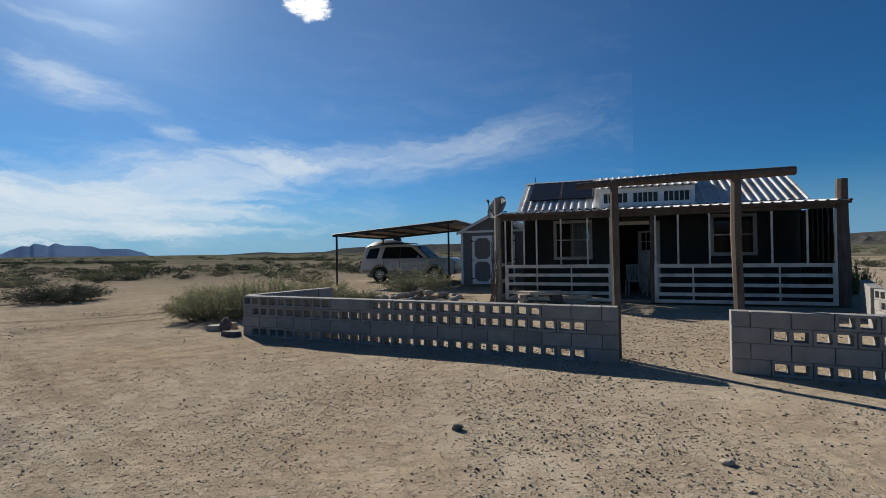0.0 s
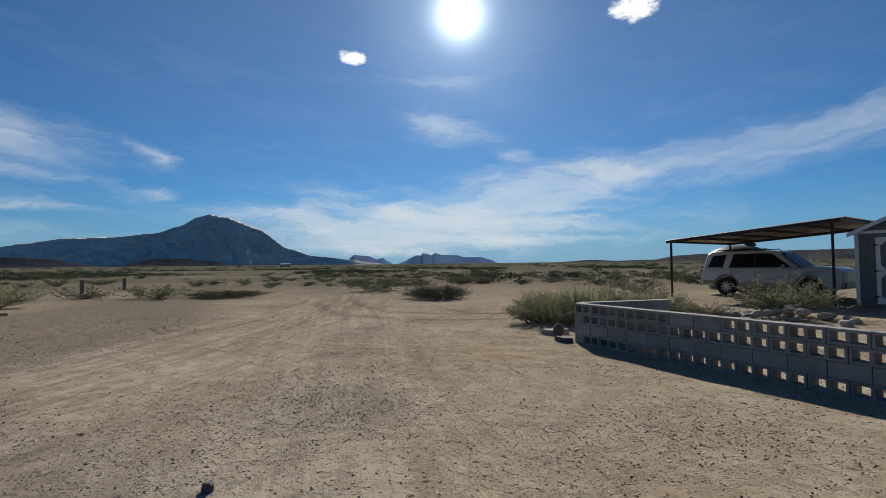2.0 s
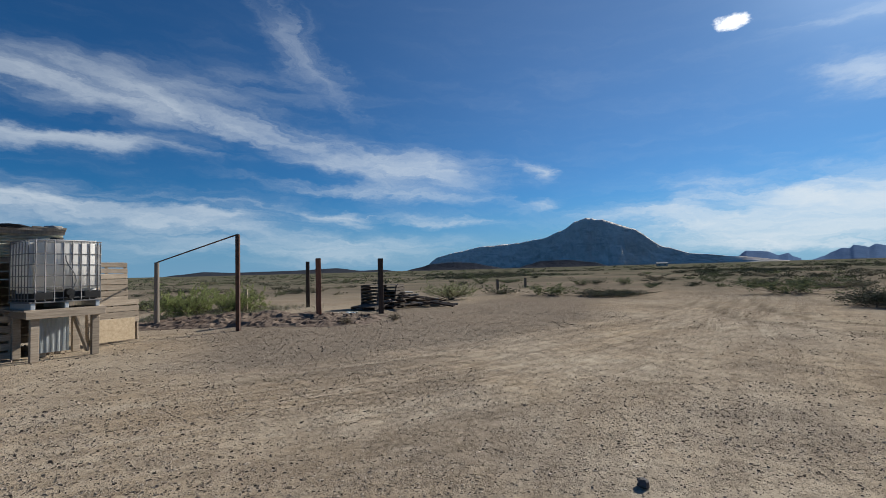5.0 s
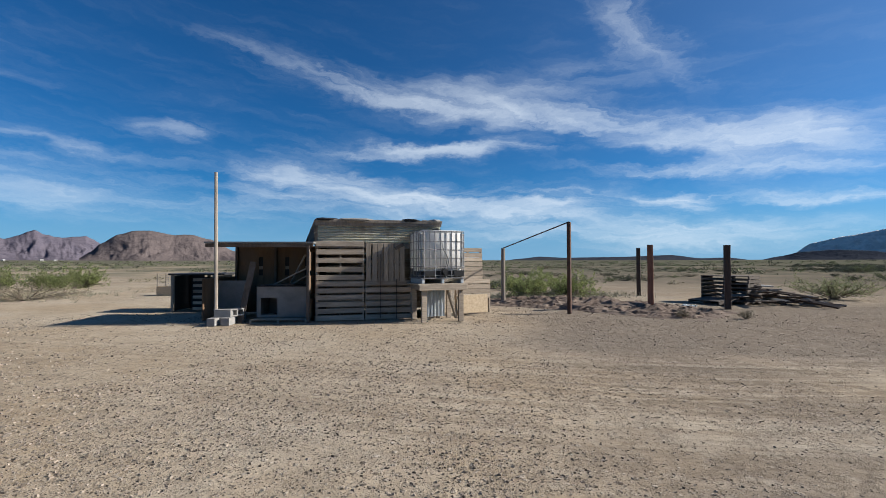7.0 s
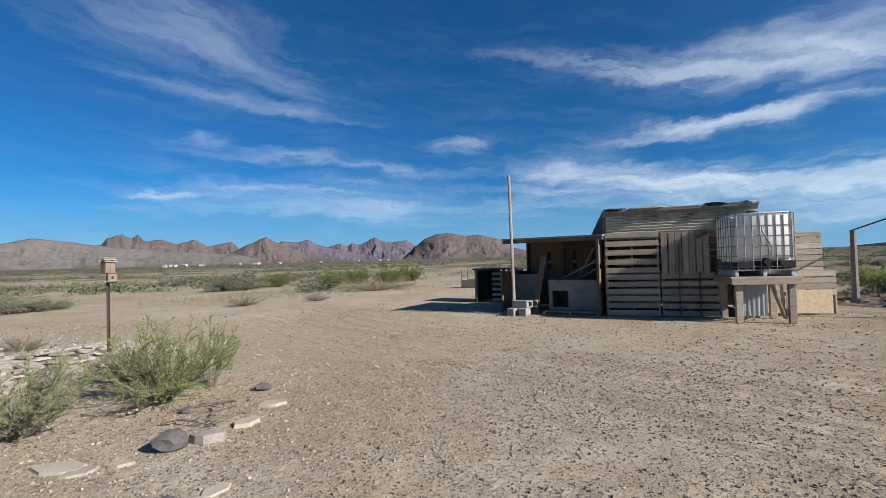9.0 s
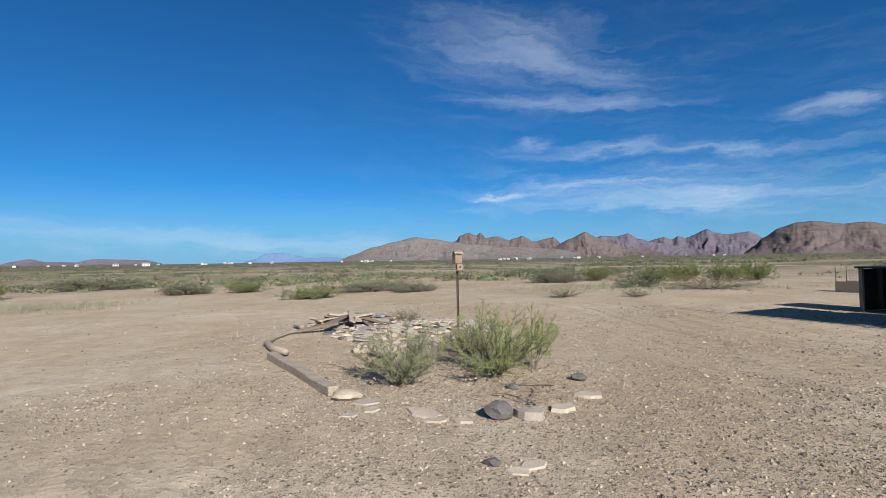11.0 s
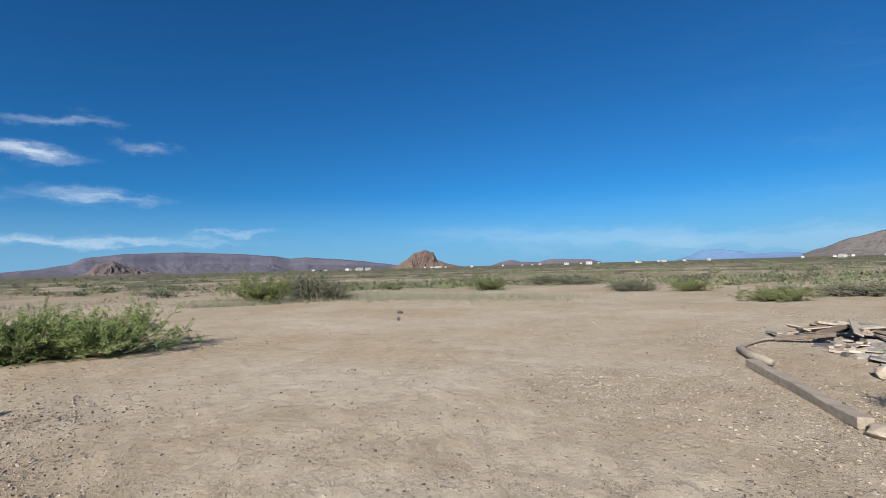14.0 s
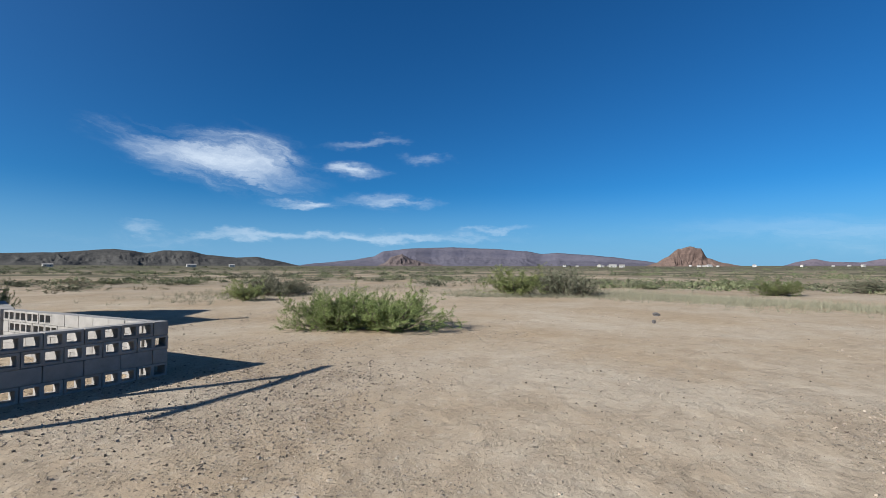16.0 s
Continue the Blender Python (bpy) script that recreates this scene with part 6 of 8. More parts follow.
def pallet_shed():
    t = thing("pallet_shed", "ramshackle shed of grey pallets and corrugated sheet", "shed", SM)
    L, D, H = 3.25, 2.4, 2.56
    for x, y in ((0.03, 0.17), (L - 0.05, 0.17), (0.03, D), (L - 0.05, D)):
        bm = bmesh.new()
        box(bm, x - 0.045, x + 0.045, y - 0.045, y + 0.045, -0.05, H - 0.05)
        part("post", bm, GREY_WOOD, t, bevel=0.005)
    bm = bmesh.new()
    n = 7
    prof = []
    for i in range(n * 6 + 1):
        f = i / (n * 6)
        prof.append((0.075 + 0.024 * math.sin(2 * math.pi * n * f), 2.00 + 0.47 * f))
    rows = [[bm.verts.new((x, y, z)) for y, z in prof] for x in (0.05, 1.1, 2.2, L)]
    for a, b in zip(rows, rows[1:]):
        for k in range(len(prof) - 1):
            bm.faces.new((a[k], b[k], b[k + 1], a[k + 1]))
    bmesh.ops.solidify(bm, geom=bm.faces[:], thickness=0.004)
    part("corrugated_band", bm, PALE_SHEET, t, "stained pale corrugated sheet")
    for z, h in ((1.93, 0.10), (2.50, 0.10)):
        bm = bmesh.new()
        beam(bm, (-0.02, 0.05, z), (L + 0.02, 0.05, z + 0.01), 0.04, h)
        part("rail", bm, GREY_WOOD, t, bevel=0.004)
    bm = bmesh.new()
    box(bm, -0.03, L + 0.03, 0.0, D + 0.1, H - 0.01, H + 0.03)
    bmesh.ops.subdivide_edges(bm, edges=bm.edges[:], cuts=6)
    for v in bm.verts:
        back = max(0.0, v.co.y) / D
        v.co.z += 0.03 * noise.noise(v.co * 2.3) - 0.42 * back
        v.co.x -= 0.40 * back * (1 - v.co.x / L)
    part("roof_deck", bm, GREY_WOOD, t)
    for z in (2.10, 2.23, 2.36, 2.48):
        bm = bmesh.new()
        beam(bm, (-0.02, 0.06, z), (-0.40, D, 2.06 + (z - 2.10) * 0.24), 0.022, 0.10)
        part("gable_board", bm, OLD_PALLET, t)
    bm = bmesh.new()
    beam(bm, (0.0, 0.06, H + 0.045), (L - 0.9, 0.06, H + 0.035), 0.09, 0.03)
    part("ridge_plank", bm, PALLET_WOOD, t, "pale weathered plank along the roof edge")
    bm = bmesh.new()
    beam(bm, (2.75, 0.06, H + 0.05), (L + 0.04, 0.05, H + 0.03), 0.12, 0.03)
    part("ridge_plank", bm, PALLET_WOOD, t, "short plank on the roof corner")
    for k, (x, w) in enumerate(((0.0, 0.55), (0.75, 0.9), (2.2, 0.5), (2.85, 0.35))):
        bm = bmesh.new()
        lump(bm, (w, 0.45, 0.09), 40 + k, 0.3, True, pose(x + 0.25, 0.15, H + 0.05))
        part("roof_scrap", bm, BLACK_PLASTIC if k % 2 == 0 else DOG_BOX, t, "scrap of roofing felt")
    # side and back boarding
    for k in range(13):
        z = 0.06 + k * 0.19
        for x in (0.0, L - 0.02):
            bm = bmesh.new()
            box(bm, x - 0.012, x + 0.012, 0.22, D - 0.05, z, z + 0.184)
            part("side_board", bm, PALLET_WOOD, t)
        bm = bmesh.new()
        box(bm, 0.08, L - 0.08, D + 0.047, D + 0.07, z, z + 0.186)
        part("back_board", bm, PALLET_WOOD, t)
    # a slanting batten nailed across the pallets and loose boards at the foot
    for p, q, w in (((2.25, -0.02, 1.98), (2.02, -0.02, 1.86), 0.09), ((1.62, 0.10, 1.70), (1.10, 0.10, 1.42), 0.05), ((2.06, -0.03, 1.06), (2.06, -0.03, 0.04), 0.085), ((1.64, -0.03, 1.72), (1.64, -0.03, 0.06), 0.08)):
        bm = bmesh.new()
        beam(bm, p, q, 0.022, w)
        part("batten", bm, OLD_PALLET, t)


pallet_shed()
for k, (x, z, turn) in enumerate(((0.02, 0.02, 0), (1.26, 0.02, 0), (0.02, 1.05, 0))):
    pallet("weathered grey pallet standing as a wall of the shed", SM @ pose(x, 0.14, z, 90, 0, 0), 6 if z < 1 else 5, 3, 10 + k, "pallets of the shed wall")
pallet("grey pallet standing upright with its boards vertical", SM @ pose(2.28, 0.14, 1.02, 90, 0, 0) @ pose(0, 0, 0, 0, 0, 90) @ Matrix.Diagonal((0.82, 1.0, 1, 1)), 7, 3, 21, "pallets of the shed wall")
pallet("tall grey pallet leaning at the shed corner", SM @ pose(3.80, 0.80, 0.98, 86, 0, 15) @ Matrix.Diagonal((0.74, 0.93, 1, 1)), 7, 3, 31, "pallets of the shed wall")
pallet("low pallet standing beside the water tote", SM @ pose(3.80, 0.76, 0.02, 88, 0, 15) @ Matrix.Diagonal((0.95, 0.98, 1, 1)), 7, 3, 33, "pallets of the shed wall", (0, 1, 2))
sheet = thing("strand_board_sheet", "pale strand-board sheet nailed over a pallet", "board", SM @ pose(3.86, 0.628, 0.05, 88, 0, 15))
bm = bmesh.new()
box(bm, 0.02, 1.0, 0.0, 0.52, 0.0, 0.012)
part("board", bm, OSB, sheet, bevel=0.002)


def lean_to():
    t = thing("lean_to", "open plywood lean-to with a flat roof", "lean-to", LM)
    a, b = -2.72, -0.10
    bm = bmesh.new()
    box(bm, a + 0.08, b + 0.12, -0.42, 1.95, 1.98, 2.02)
    for v in bm.verts:
        v.co.z += 0.05 * (v.co.y > 0)
    part("roof_sheet", bm, DOG_BOX, t, "thin weathered roof sheet")
    bm = bmesh.new()
    beam(bm, (a + 0.1, -0.36, 1.93), (b + 0.1, -0.36, 1.93), 0.05, 0.09)
    part("front_beam", bm, GATE_WOOD, t, bevel=0.004)
    xs = [a, -2.06, -1.94, -1.30, -1.18, -0.72, -0.56, -0.46, -0.30, b]
    for k in range(0, len(xs), 2):
        bm = bmesh.new()
        box(bm, xs[k], xs[k + 1], 1.80, 1.82, 0.05, 1.97)
        part("plywood_sheet", bm, PLYWOOD, t)
    for k in range(1, len(xs) - 1, 2):
        bm = bmesh.new()
        box(bm, xs[k], xs[k + 1], 1.80, 1.82, 0.05, 1.12)
        part("filler_board", bm, PLYWOOD, t)
        bm = bmesh.new()
        box(bm, xs[k], xs[k + 1], 1.80, 1.82, 1.66, 1.97)
        part("filler_board", bm, PLYWOOD, t)
    # added black sheet; its colour gives the dark seen through the slots
    bm = bmesh.new()
    box(bm, a + 0.1, b - 0.05, 1.865, 1.87, 0.9, 1.8)
    part("tar_paper", bm, BLACK_PLASTIC, t, "black sheet added for the dark beyond the slots")
    for z in (0.35, 0.95, 1.55):
        bm = bmesh.new()
        box(bm, b - 0.02, b, -0.3, 1.8, z - 0.25, z + 0.22)
        part("end_board", bm, PLYWOOD, t)
    for z in (1.3, 0.6, 1.9):
        bm = bmesh.new()
        box(bm, a, b, 1.822, 1.86, z, z + 0.09)
        part("back_rail", bm, GREY_WOOD, t)
    for x, y in ((b - 0.02, -0.36), (a + 0.05, 1.75), (-1.55, 1.75)):
        bm = bmesh.new()
        box(bm, x - 0.032, x + 0.032, y - 0.045, y + 0.045, -0.03, 1.95)
        part("post", bm, GATE_WOOD, t, bevel=0.005)
    bm = bmesh.new()
    box(bm, a + 0.02, -1.98, 0.6, 0.62, 0.02, 1.02)
    part("lower_panel", bm, DOG_BOX, t, "grey lower panel")
    bm = bmesh.new()
    beam(bm, (-1.80, -0.30, 0.0), (-1.62, 0.1, 1.52), 0.15, 0.03)
    part("leaning_plank", bm, GATE_WOOD, t)
    bm = bmesh.new()
    box(bm, a, a + 0.02, -0.3, 1.8, 0.05, 1.1)
    part("side_panel", bm, PLYWOOD, t)
    k = 0
    for p, q in (((-0.25, 0.0, 1.35), (-1.35, 0.5, 0.85)), ((-0.2, 0.2, 1.2), (-1.0, 0.7, 0.8)), ((-0.35, 0.3, 1.7), (-0.9, 0.9, 0.9))):
        bm = bmesh.new()
        beam(bm, p, q, 0.05, 0.03)
        part("propped_stick", bm, GREY_WOOD, t)
    return t


lean_to()


def dog_kennel():
    t = thing("dog_kennel", "grey board kennel box with a square opening", "kennel", LM @ pose(-1.50, 0.02, 0.10))
    bm = bmesh.new()
    W, D, H = 1.30, 0.95, 0.78
    for a, b, c, e in ((0, 0.10, 0, H), (0.52, W, 0, H), (0.10, 0.52, 0.50, H), (0.10, 0.52, 0, 0.07)):
        box(bm, a, b, 0, 0.018, c, e)
    part("front", bm, DOG_BOX, t)
    for x in (0, W - 0.018):
        bm = bmesh.new()
        box(bm, x, x + 0.018, 0.019, D, 0, H)
        part("side", bm, DOG_BOX, t)
    bm = bmesh.new()
    box(bm, 0.019, W - 0.019, D - 0.018, D, 0, H)
    part("back", bm, DOG_BOX, t)
    bm = bmesh.new()
    box(bm, -0.03, W + 0.03, -0.04, D + 0.03, H + 0.002, H + 0.022)
    part("lid", bm, BLACK_STEEL, t, "dark flat lid")
    for k in range(3):
        bm = bmesh.new()
        beam(bm, (0.1 + k * 0.3, 0.1, H + 0.04), (0.5 + k * 0.25, 0.8, H + 0.05), 0.07, 0.02)
        part("batten", bm, GREY_WOOD, t)


dog_kennel()
pallet("thin pallet lying flat before the kennel", LM @ pose(-1.52, -0.42, 0.0) @ Matrix.Diagonal((1.15, 0.42, 0.7, 1)), 6, 3, 51)
for k, (x, y, z, r) in enumerate(((-2.28, -0.66, 0, 0), (-1.86, -0.80, 0, 90), (-2.28, -0.66, BH, 2), (-1.9, -0.62, BH, 60), (-2.15, -0.90, 0, 88))):
    b = thing("concrete_block", "loose grey concrete block stacked at the foot of the pole", "concrete block", LM @ pose(x, y, z, 0, 0, r), "blocks at the pole")
    part("block", BLOCKS["H" if k == 3 else "S"], None, b)

pole = thing("timber_pole", "tall thin weathered timber pole", "pole", on_ground(-6.40, -11.05))
bm = bmesh.new()
tube(bm, [(0, 0, -0.1), (0.01, 0, 1.2), (0.03, 0.0, 2.4), (0.05, 0.01, 3.70)], [0.045, 0.044, 0.042, 0.038], 7)
part("shaft", bm, GREY_WOOD, pole)


def compost_bin():
    t = thing("pallet_bin", "dark open bin made of pallets and boards", "bin", pose(-7.15, -14.9, 0, 0, 0, 126))
    W, D, H = 1.25, 1.1, 1.12
    for x in (0.0, 0.55, W):
        for y in (0.0, D):
            if x == 0.55 and y == 0:
                continue
            bm = bmesh.new()
            box(bm, x - 0.04, x + 0.04, y - 0.04, y + 0.04, -0.03, H)
            part("post", bm, GREY_WOOD, t)
    bm = bmesh.new()
    box(bm, -0.1, W + 0.35, -0.1, D + 0.1, H, H + 0.05)
    part("cover", bm, BLACK_STEEL, t, "dark flat cover")
    for y in (-0.02, D + 0.042):
        for k in range(6):
            bm = bmesh.new()
            box(bm, 0.62 if y < 0 else 0.0, W + 0.3, y - 0.012, y + 0.012, 0.06 + k * 0.175, 0.15 + k * 0.175)
            part("slat", bm, PALLET_WOOD, t)
    for x in (-0.052, W + 0.052):
        bm = bmesh.new()
        box(bm, x - 0.01, x + 0.01, 0.05, D, 0.02, H - 0.02)
        part("side_sheet", bm, BLACK_PLASTIC, t)
    # black sheet added inside to make the open hollow look dark
    bm = bmesh.new()
    box(bm, 0.045, 0.5, D - 0.2, D - 0.18, 0.02, H)
    part("inner_sheet", bm, BLACK_PLASTIC, t)


compost_bin()


def small_cage():
    t = thing("animal_cage", "small wooden box with a wire-mesh top", "cage", on_ground(-9.95, -22.6, 126))
    bm = bmesh.new()
    for a, b, c, d in ((0, 1.15, 0, 0.03), (0, 1.15, 0.67, 0.7), (0, 0.03, 0.03, 0.67), (1.12, 1.15, 0.03, 0.67)):
        box(bm, a, b, c, d, 0, 0.42)
    part("base", bm, OSB, t)
    bm = bmesh.new()
    for x in (0.02, 1.13):
        for y in (0.02, 0.68):
            tube(bm, [(x, y, 0.42), (x, y, 1.0)], 0.018, 5)
    part("frame", bm, GREY_WOOD, t)
    bm = bmesh.new()
    for y in (0.02, 0.68):
        for k in range(12):
            x = 0.02 + k * 0.101
            tube(bm, [(x, y, 0.42), (x, y, 1.0)], 0.003, 3)
        for k in range(7):
            z = 0.45 + k * 0.09
            tube(bm, [(0.02, y, z), (1.13, y, z)], 0.003, 3)
    part("wire_mesh", bm, CAGE, t)


small_cage()


# ---- water tote on its stand ----
TM = SM @ pose(3.08, -0.36, 0.04, 0, 0, 9) @ pose(-0.58, -0.5, 0)


def tote_stand():
    t = thing("timber_stand", "rough timber stand of posts and planks", "stand", TM)
    for x, y in ((0.08, 0.08), (1.06, 0.08), (0.08, 0.92), (1.06, 0.92), (0.40, 0.70)):
        bm = bmesh.new()
        box(bm, x - 0.065, x + 0.065, y - 0.045, y + 0.045, -0.03, 0.77)
        part("leg", bm, PALLET_WOOD, t, bevel=0.005)
    for k in range(8):
        bm = bmesh.new()
        y = -0.02 + k * 0.128
        box(bm, -0.10, 1.22, y, y + 0.118, 0.905, 0.935)
        part("plank", bm, PALLET_WOOD, t, bevel=0.003)
    for y in (-0.04, 1.0):
        bm = bmesh.new()
        box(bm, -0.08, 1.20, y, y + 0.04, 0.77, 0.905)
        part("apron", bm, PALLET_WOOD, t, bevel=0.004)
    for x in (0.0, 1.12):
        bm = bmesh.new()
        box(bm, x, x + 0.04, 0.0, 1.0, 0.775, 0.903)
        part("side_apron", bm, PALLET_WOOD, t)
    bm = bmesh.new()
    beam(bm, (0.72, 0.13, 0.76), (0.95, 0.13, 0.05), 0.03, 0.14)
    part("brace", bm, PALLET_WOOD, t)
    bm = bmesh.new()
    rows = []
    for z in (0.06, 0.74):
        rows.append([bm.verts.new((0.24 + 0.56 * i / 24, 0.55 + (0.014 if (i // 2) % 2 else 0.0), z)) for i in range(25)])
    for i in range(24):
        bm.faces.new((rows[0][i], rows[0][i + 1], rows[1][i + 1], rows[1][i]))
    bmesh.ops.solidify(bm, geom=bm.faces[:], thickness=0.003)
    s = thing("metal_sheet", "upright pale ribbed metal sheet under the stand", "metal sheet", TM)
    part("sheet", bm, GREY_SHEET, s)


tote_stand()


def water_tote():
    t = thing("water_tote", "white plastic water tote in a galvanised cage", "water tote", TM @ pose(-0.02, 0.0, 0.937))
    W, D, H = 1.17, 1.0, 1.36
    for x in (0.06, 0.58, 1.10):
        bm = bmesh.new()
        box(bm, x - 0.035, x + 0.035, 0.02, D - 0.02, 0.0, 0.12)
        part("skid", bm, GREY_SHEET, t, bevel=0.01)
    bm = bmesh.new()
    box(bm, 0.0, W, 0.0, D, 0.12, 0.145)
    part("base_plate", bm, CAGE, t, bevel=0.004)
    bm = bmesh.new()
    box(bm, 0.004, W - 0.004, 0.004, D - 0.004, 0.30, H - 0.03)
    edges = [e for e in bm.edges]
    bmesh.ops.bevel(bm, geom=edges, offset=0.075, segments=4, affect="EDGES")
    part("bottle", bm, TANK_WHITE, t, "cloudy white plastic bottle", smooth=True)
    # solid black block in place of the shaded gap under the bottle
    bm = bmesh.new()
    box(bm, 0.09, W - 0.09, 0.07, D - 0.07, 0.146, 0.32)
    part("dark_foot", bm, BLACK_PLASTIC, t, "black block standing in for the dark gap below the bottle")
    for z in (0.20, 0.42, 0.63, 0.84, 1.05, 1.30):
        bm = bmesh.new()
        c = 0.07
        pts = []
        for cx, cy, a0 in ((W - c, c, -90), (W - c, D - c, 0), (c, D - c, 90), (c, c, 180)):
            for k in range(4):
                a = radians(a0 + 30 * k)
                pts.append((cx + c * math.cos(a), cy + c * math.sin(a), z))
        pts.append(pts[0])
        tube(bm, pts, 0.009, 5, False)
        part("cage_ring", bm, CAGE, t)
    bm = bmesh.new()
    tube(bm, [(0, 0, 0.15), (0, 0, 1.31)], 0.009, 5)
    bar = mesh_of("cage_bar", bm, CAGE)
    for k in range(8):
        x = 0.08 + k * (W - 0.16) / 7
        for y in (-0.003, D + 0.003):
            part("cage_bar", bar, None, t, at=pose(x, y, 0))
    for k in range(7):
        y = 0.08 + k * (D - 0.16) / 6
        for x in (-0.003, W + 0.003):
            part("cage_bar", bar, None, t, at=pose(x, y, 0))
    for x in (0.21, W - 0.17):
        bm = bmesh.new()
        box(bm, x - 0.15, x + 0.15, -0.012, 0.05, 0.165, 0.325)
        part("corner_foot", bm, BLACK_PLASTIC, t, bevel=0.02)
    bm = bmesh.new()
    tube(bm, [(0.62 + 0.09 * math.sin(k * 0.7), -0.03, 0.32 + 0.10 * k) for k in range(8)], 0.011, 6)
    part("hose", bm, CAGE, t, "thin grey hose hanging down the front")
    bm = bmesh.new()
    tube(bm, [(0.62, -0.045, 0.30), (0.62, 0.05, 0.30)], [0.07, 0.09], 14)
    part("valve_guard", bm, BLACK_PLASTIC, t, "round dark valve recess")
    bm = bmesh.new()
    tube(bm, [(0.62, -0.08, 0.22), (0.62, 0.0, 0.22)], 0.045, 10)
    part("valve", bm, BLACK_PLASTIC, t, "small dark outlet valve")
    bm = bmesh.new()
    tube(bm, [(0.58, 0.5, H - 0.03), (0.58, 0.5, H + 0.03)], 0.11, 14)
    part("cap", bm, BLACK_PLASTIC, t)


water_tote()


# ---- bare posts ----
def steel_frame():
    t = thing("clothes_line_frame", "two posts joined by a slanting thin steel bar", "frame")
    a, b = (-13.35, -4.78), (-15.70, -8.15)
    bm = bmesh.new()
    box(bm, a[0] - 0.05, a[0] + 0.05, a[1] - 0.05, a[1] + 0.05, -0.1, 2.66)
    part("steel_post", bm, DARK_STEEL, t, "rusty steel post", bevel=0.006)
    bm = bmesh.new()
    tube(bm, [(b[0], b[1], -0.1), (b[0], b[1], 1.0), (b[0], b[1], 2.02)], [0.085, 0.078, 0.072], 8)
    part("timber_post", bm, GREY_WOOD, t, "grey timber post")
    bm = bmesh.new()
    tube(bm, [(b[0], b[1], 2.02), (a[0], a[1], 2.66)], 0.022, 6)
    part("bar", bm, DARK_STEEL, t)


steel_frame()
for label, x, y, top, w, mt in (("reddish timber post standing alone", -15.85, -3.10, 2.02, 0.17, REDWOOD), ("dark timber post set in the ground", -22.3, -4.85, 2.12, 0.17, DARK_WOOD),
                                ("brown timber post beside the scrap pile", -17.75, -1.18, 2.05, 0.18, DARK_WOOD), ("short pale timber stub", -19.9, -6.85, 0.98, 0.15, LOG_WOOD),
                                ("small dark fence stake", -35.0, 6.5, 0.8, 0.16, BEAM_WOOD), ("small dark fence stake", -38.0, 9.4, 0.8, 0.16, BEAM_WOOD)):
    t = thing("post", label, "post", on_ground(x, y, 12))
    bm = bmesh.new()
    box(bm, -w / 2, w / 2, -w / 2, w / 2, -0.2, top)
    bmesh.ops.subdivide_edges(bm, edges=[e for e in bm.edges if e.calc_length() > 0.6], cuts=5)
    for v in bm.verts:
        v.co += 0.01 * Vector((noise.noise(v.co * 3 + Vector((x, y, 0))), noise.noise(v.co * 3 + Vector((y, x, 0))), 0))
    part("timber", bm, mt, t, bevel=0.008)


def scrap_pile():
    rnd = random.Random(5)
    for k in range(7):
        pallet("dark weathered pallet in a stack", on_ground(-20.3, -2.2, 66) @ pose(0, 0, 0.02 + 0.142 * k, 0, 0, k * 2 - 5) @ Matrix.Diagonal((1.35, 1, 1, 1)), 7, 3, 60 + k, "stacked pallets", kit=PAL_DARK)
    pallet("pallet lying on the ground by the stack", on_ground(-19.3, -2.5, 58, -0.02) @ pose(0, 0, 0, 4, 0, 0), 7, 3, 66, "stacked pallets", kit=PAL_DARK)
    for k in range(46):
        f = rnd.random()
        x, y = -20.6 + rnd.uniform(-1.2, 1.2), -1.2 + 2.6 * f
        ln = rnd.uniform(0.7, 2.0)
        a = radians(rnd.gauss(82, 38))
        z = 0.05 + 0.75 * (1 - f) * rnd.random()
        d = Vector((math.cos(a), math.sin(a), rnd.uniform(-0.16, 0.12))) * ln / 2
        c = Vector((x, y, z + abs(d.z) + ground_height(x, y)))
        t = thing("plank", "grey weathered scrap plank in a heap", "plank", None, "planks of the scrap heap")
        bm = bmesh.new()
        beam(bm, c - d, c + d, rnd.uniform(0.06, 0.16), rnd.uniform(0.03, 0.07), rnd.uniform(-0.6, 0.6))
        part("board", bm, (DARK_WOOD, BEAM_WOOD, DARK_WOOD, DOG_BOX)[k % 4], t, bevel=0.004)
    t = thing("tarp", "crumpled pale tarpaulin scrap on the ground", "tarp", on_ground(-17.4, -2.35))
    bm = bmesh.new()
    bmesh.ops.create_grid(bm, x_segments=12, y_segments=8, size=0.5)
    for v in bm.verts:
        v.co.z = 0.16 * abs(noise.noise(v.co * 3.0)) + 0.06 * abs(noise.noise(v.co * 8)) + 0.01
        v.co.y *= 0.6
    bmesh.ops.solidify(bm, geom=bm.faces[:], thickness=0.004)
    part("sheet", bm, TARP, t)


scrap_pile()


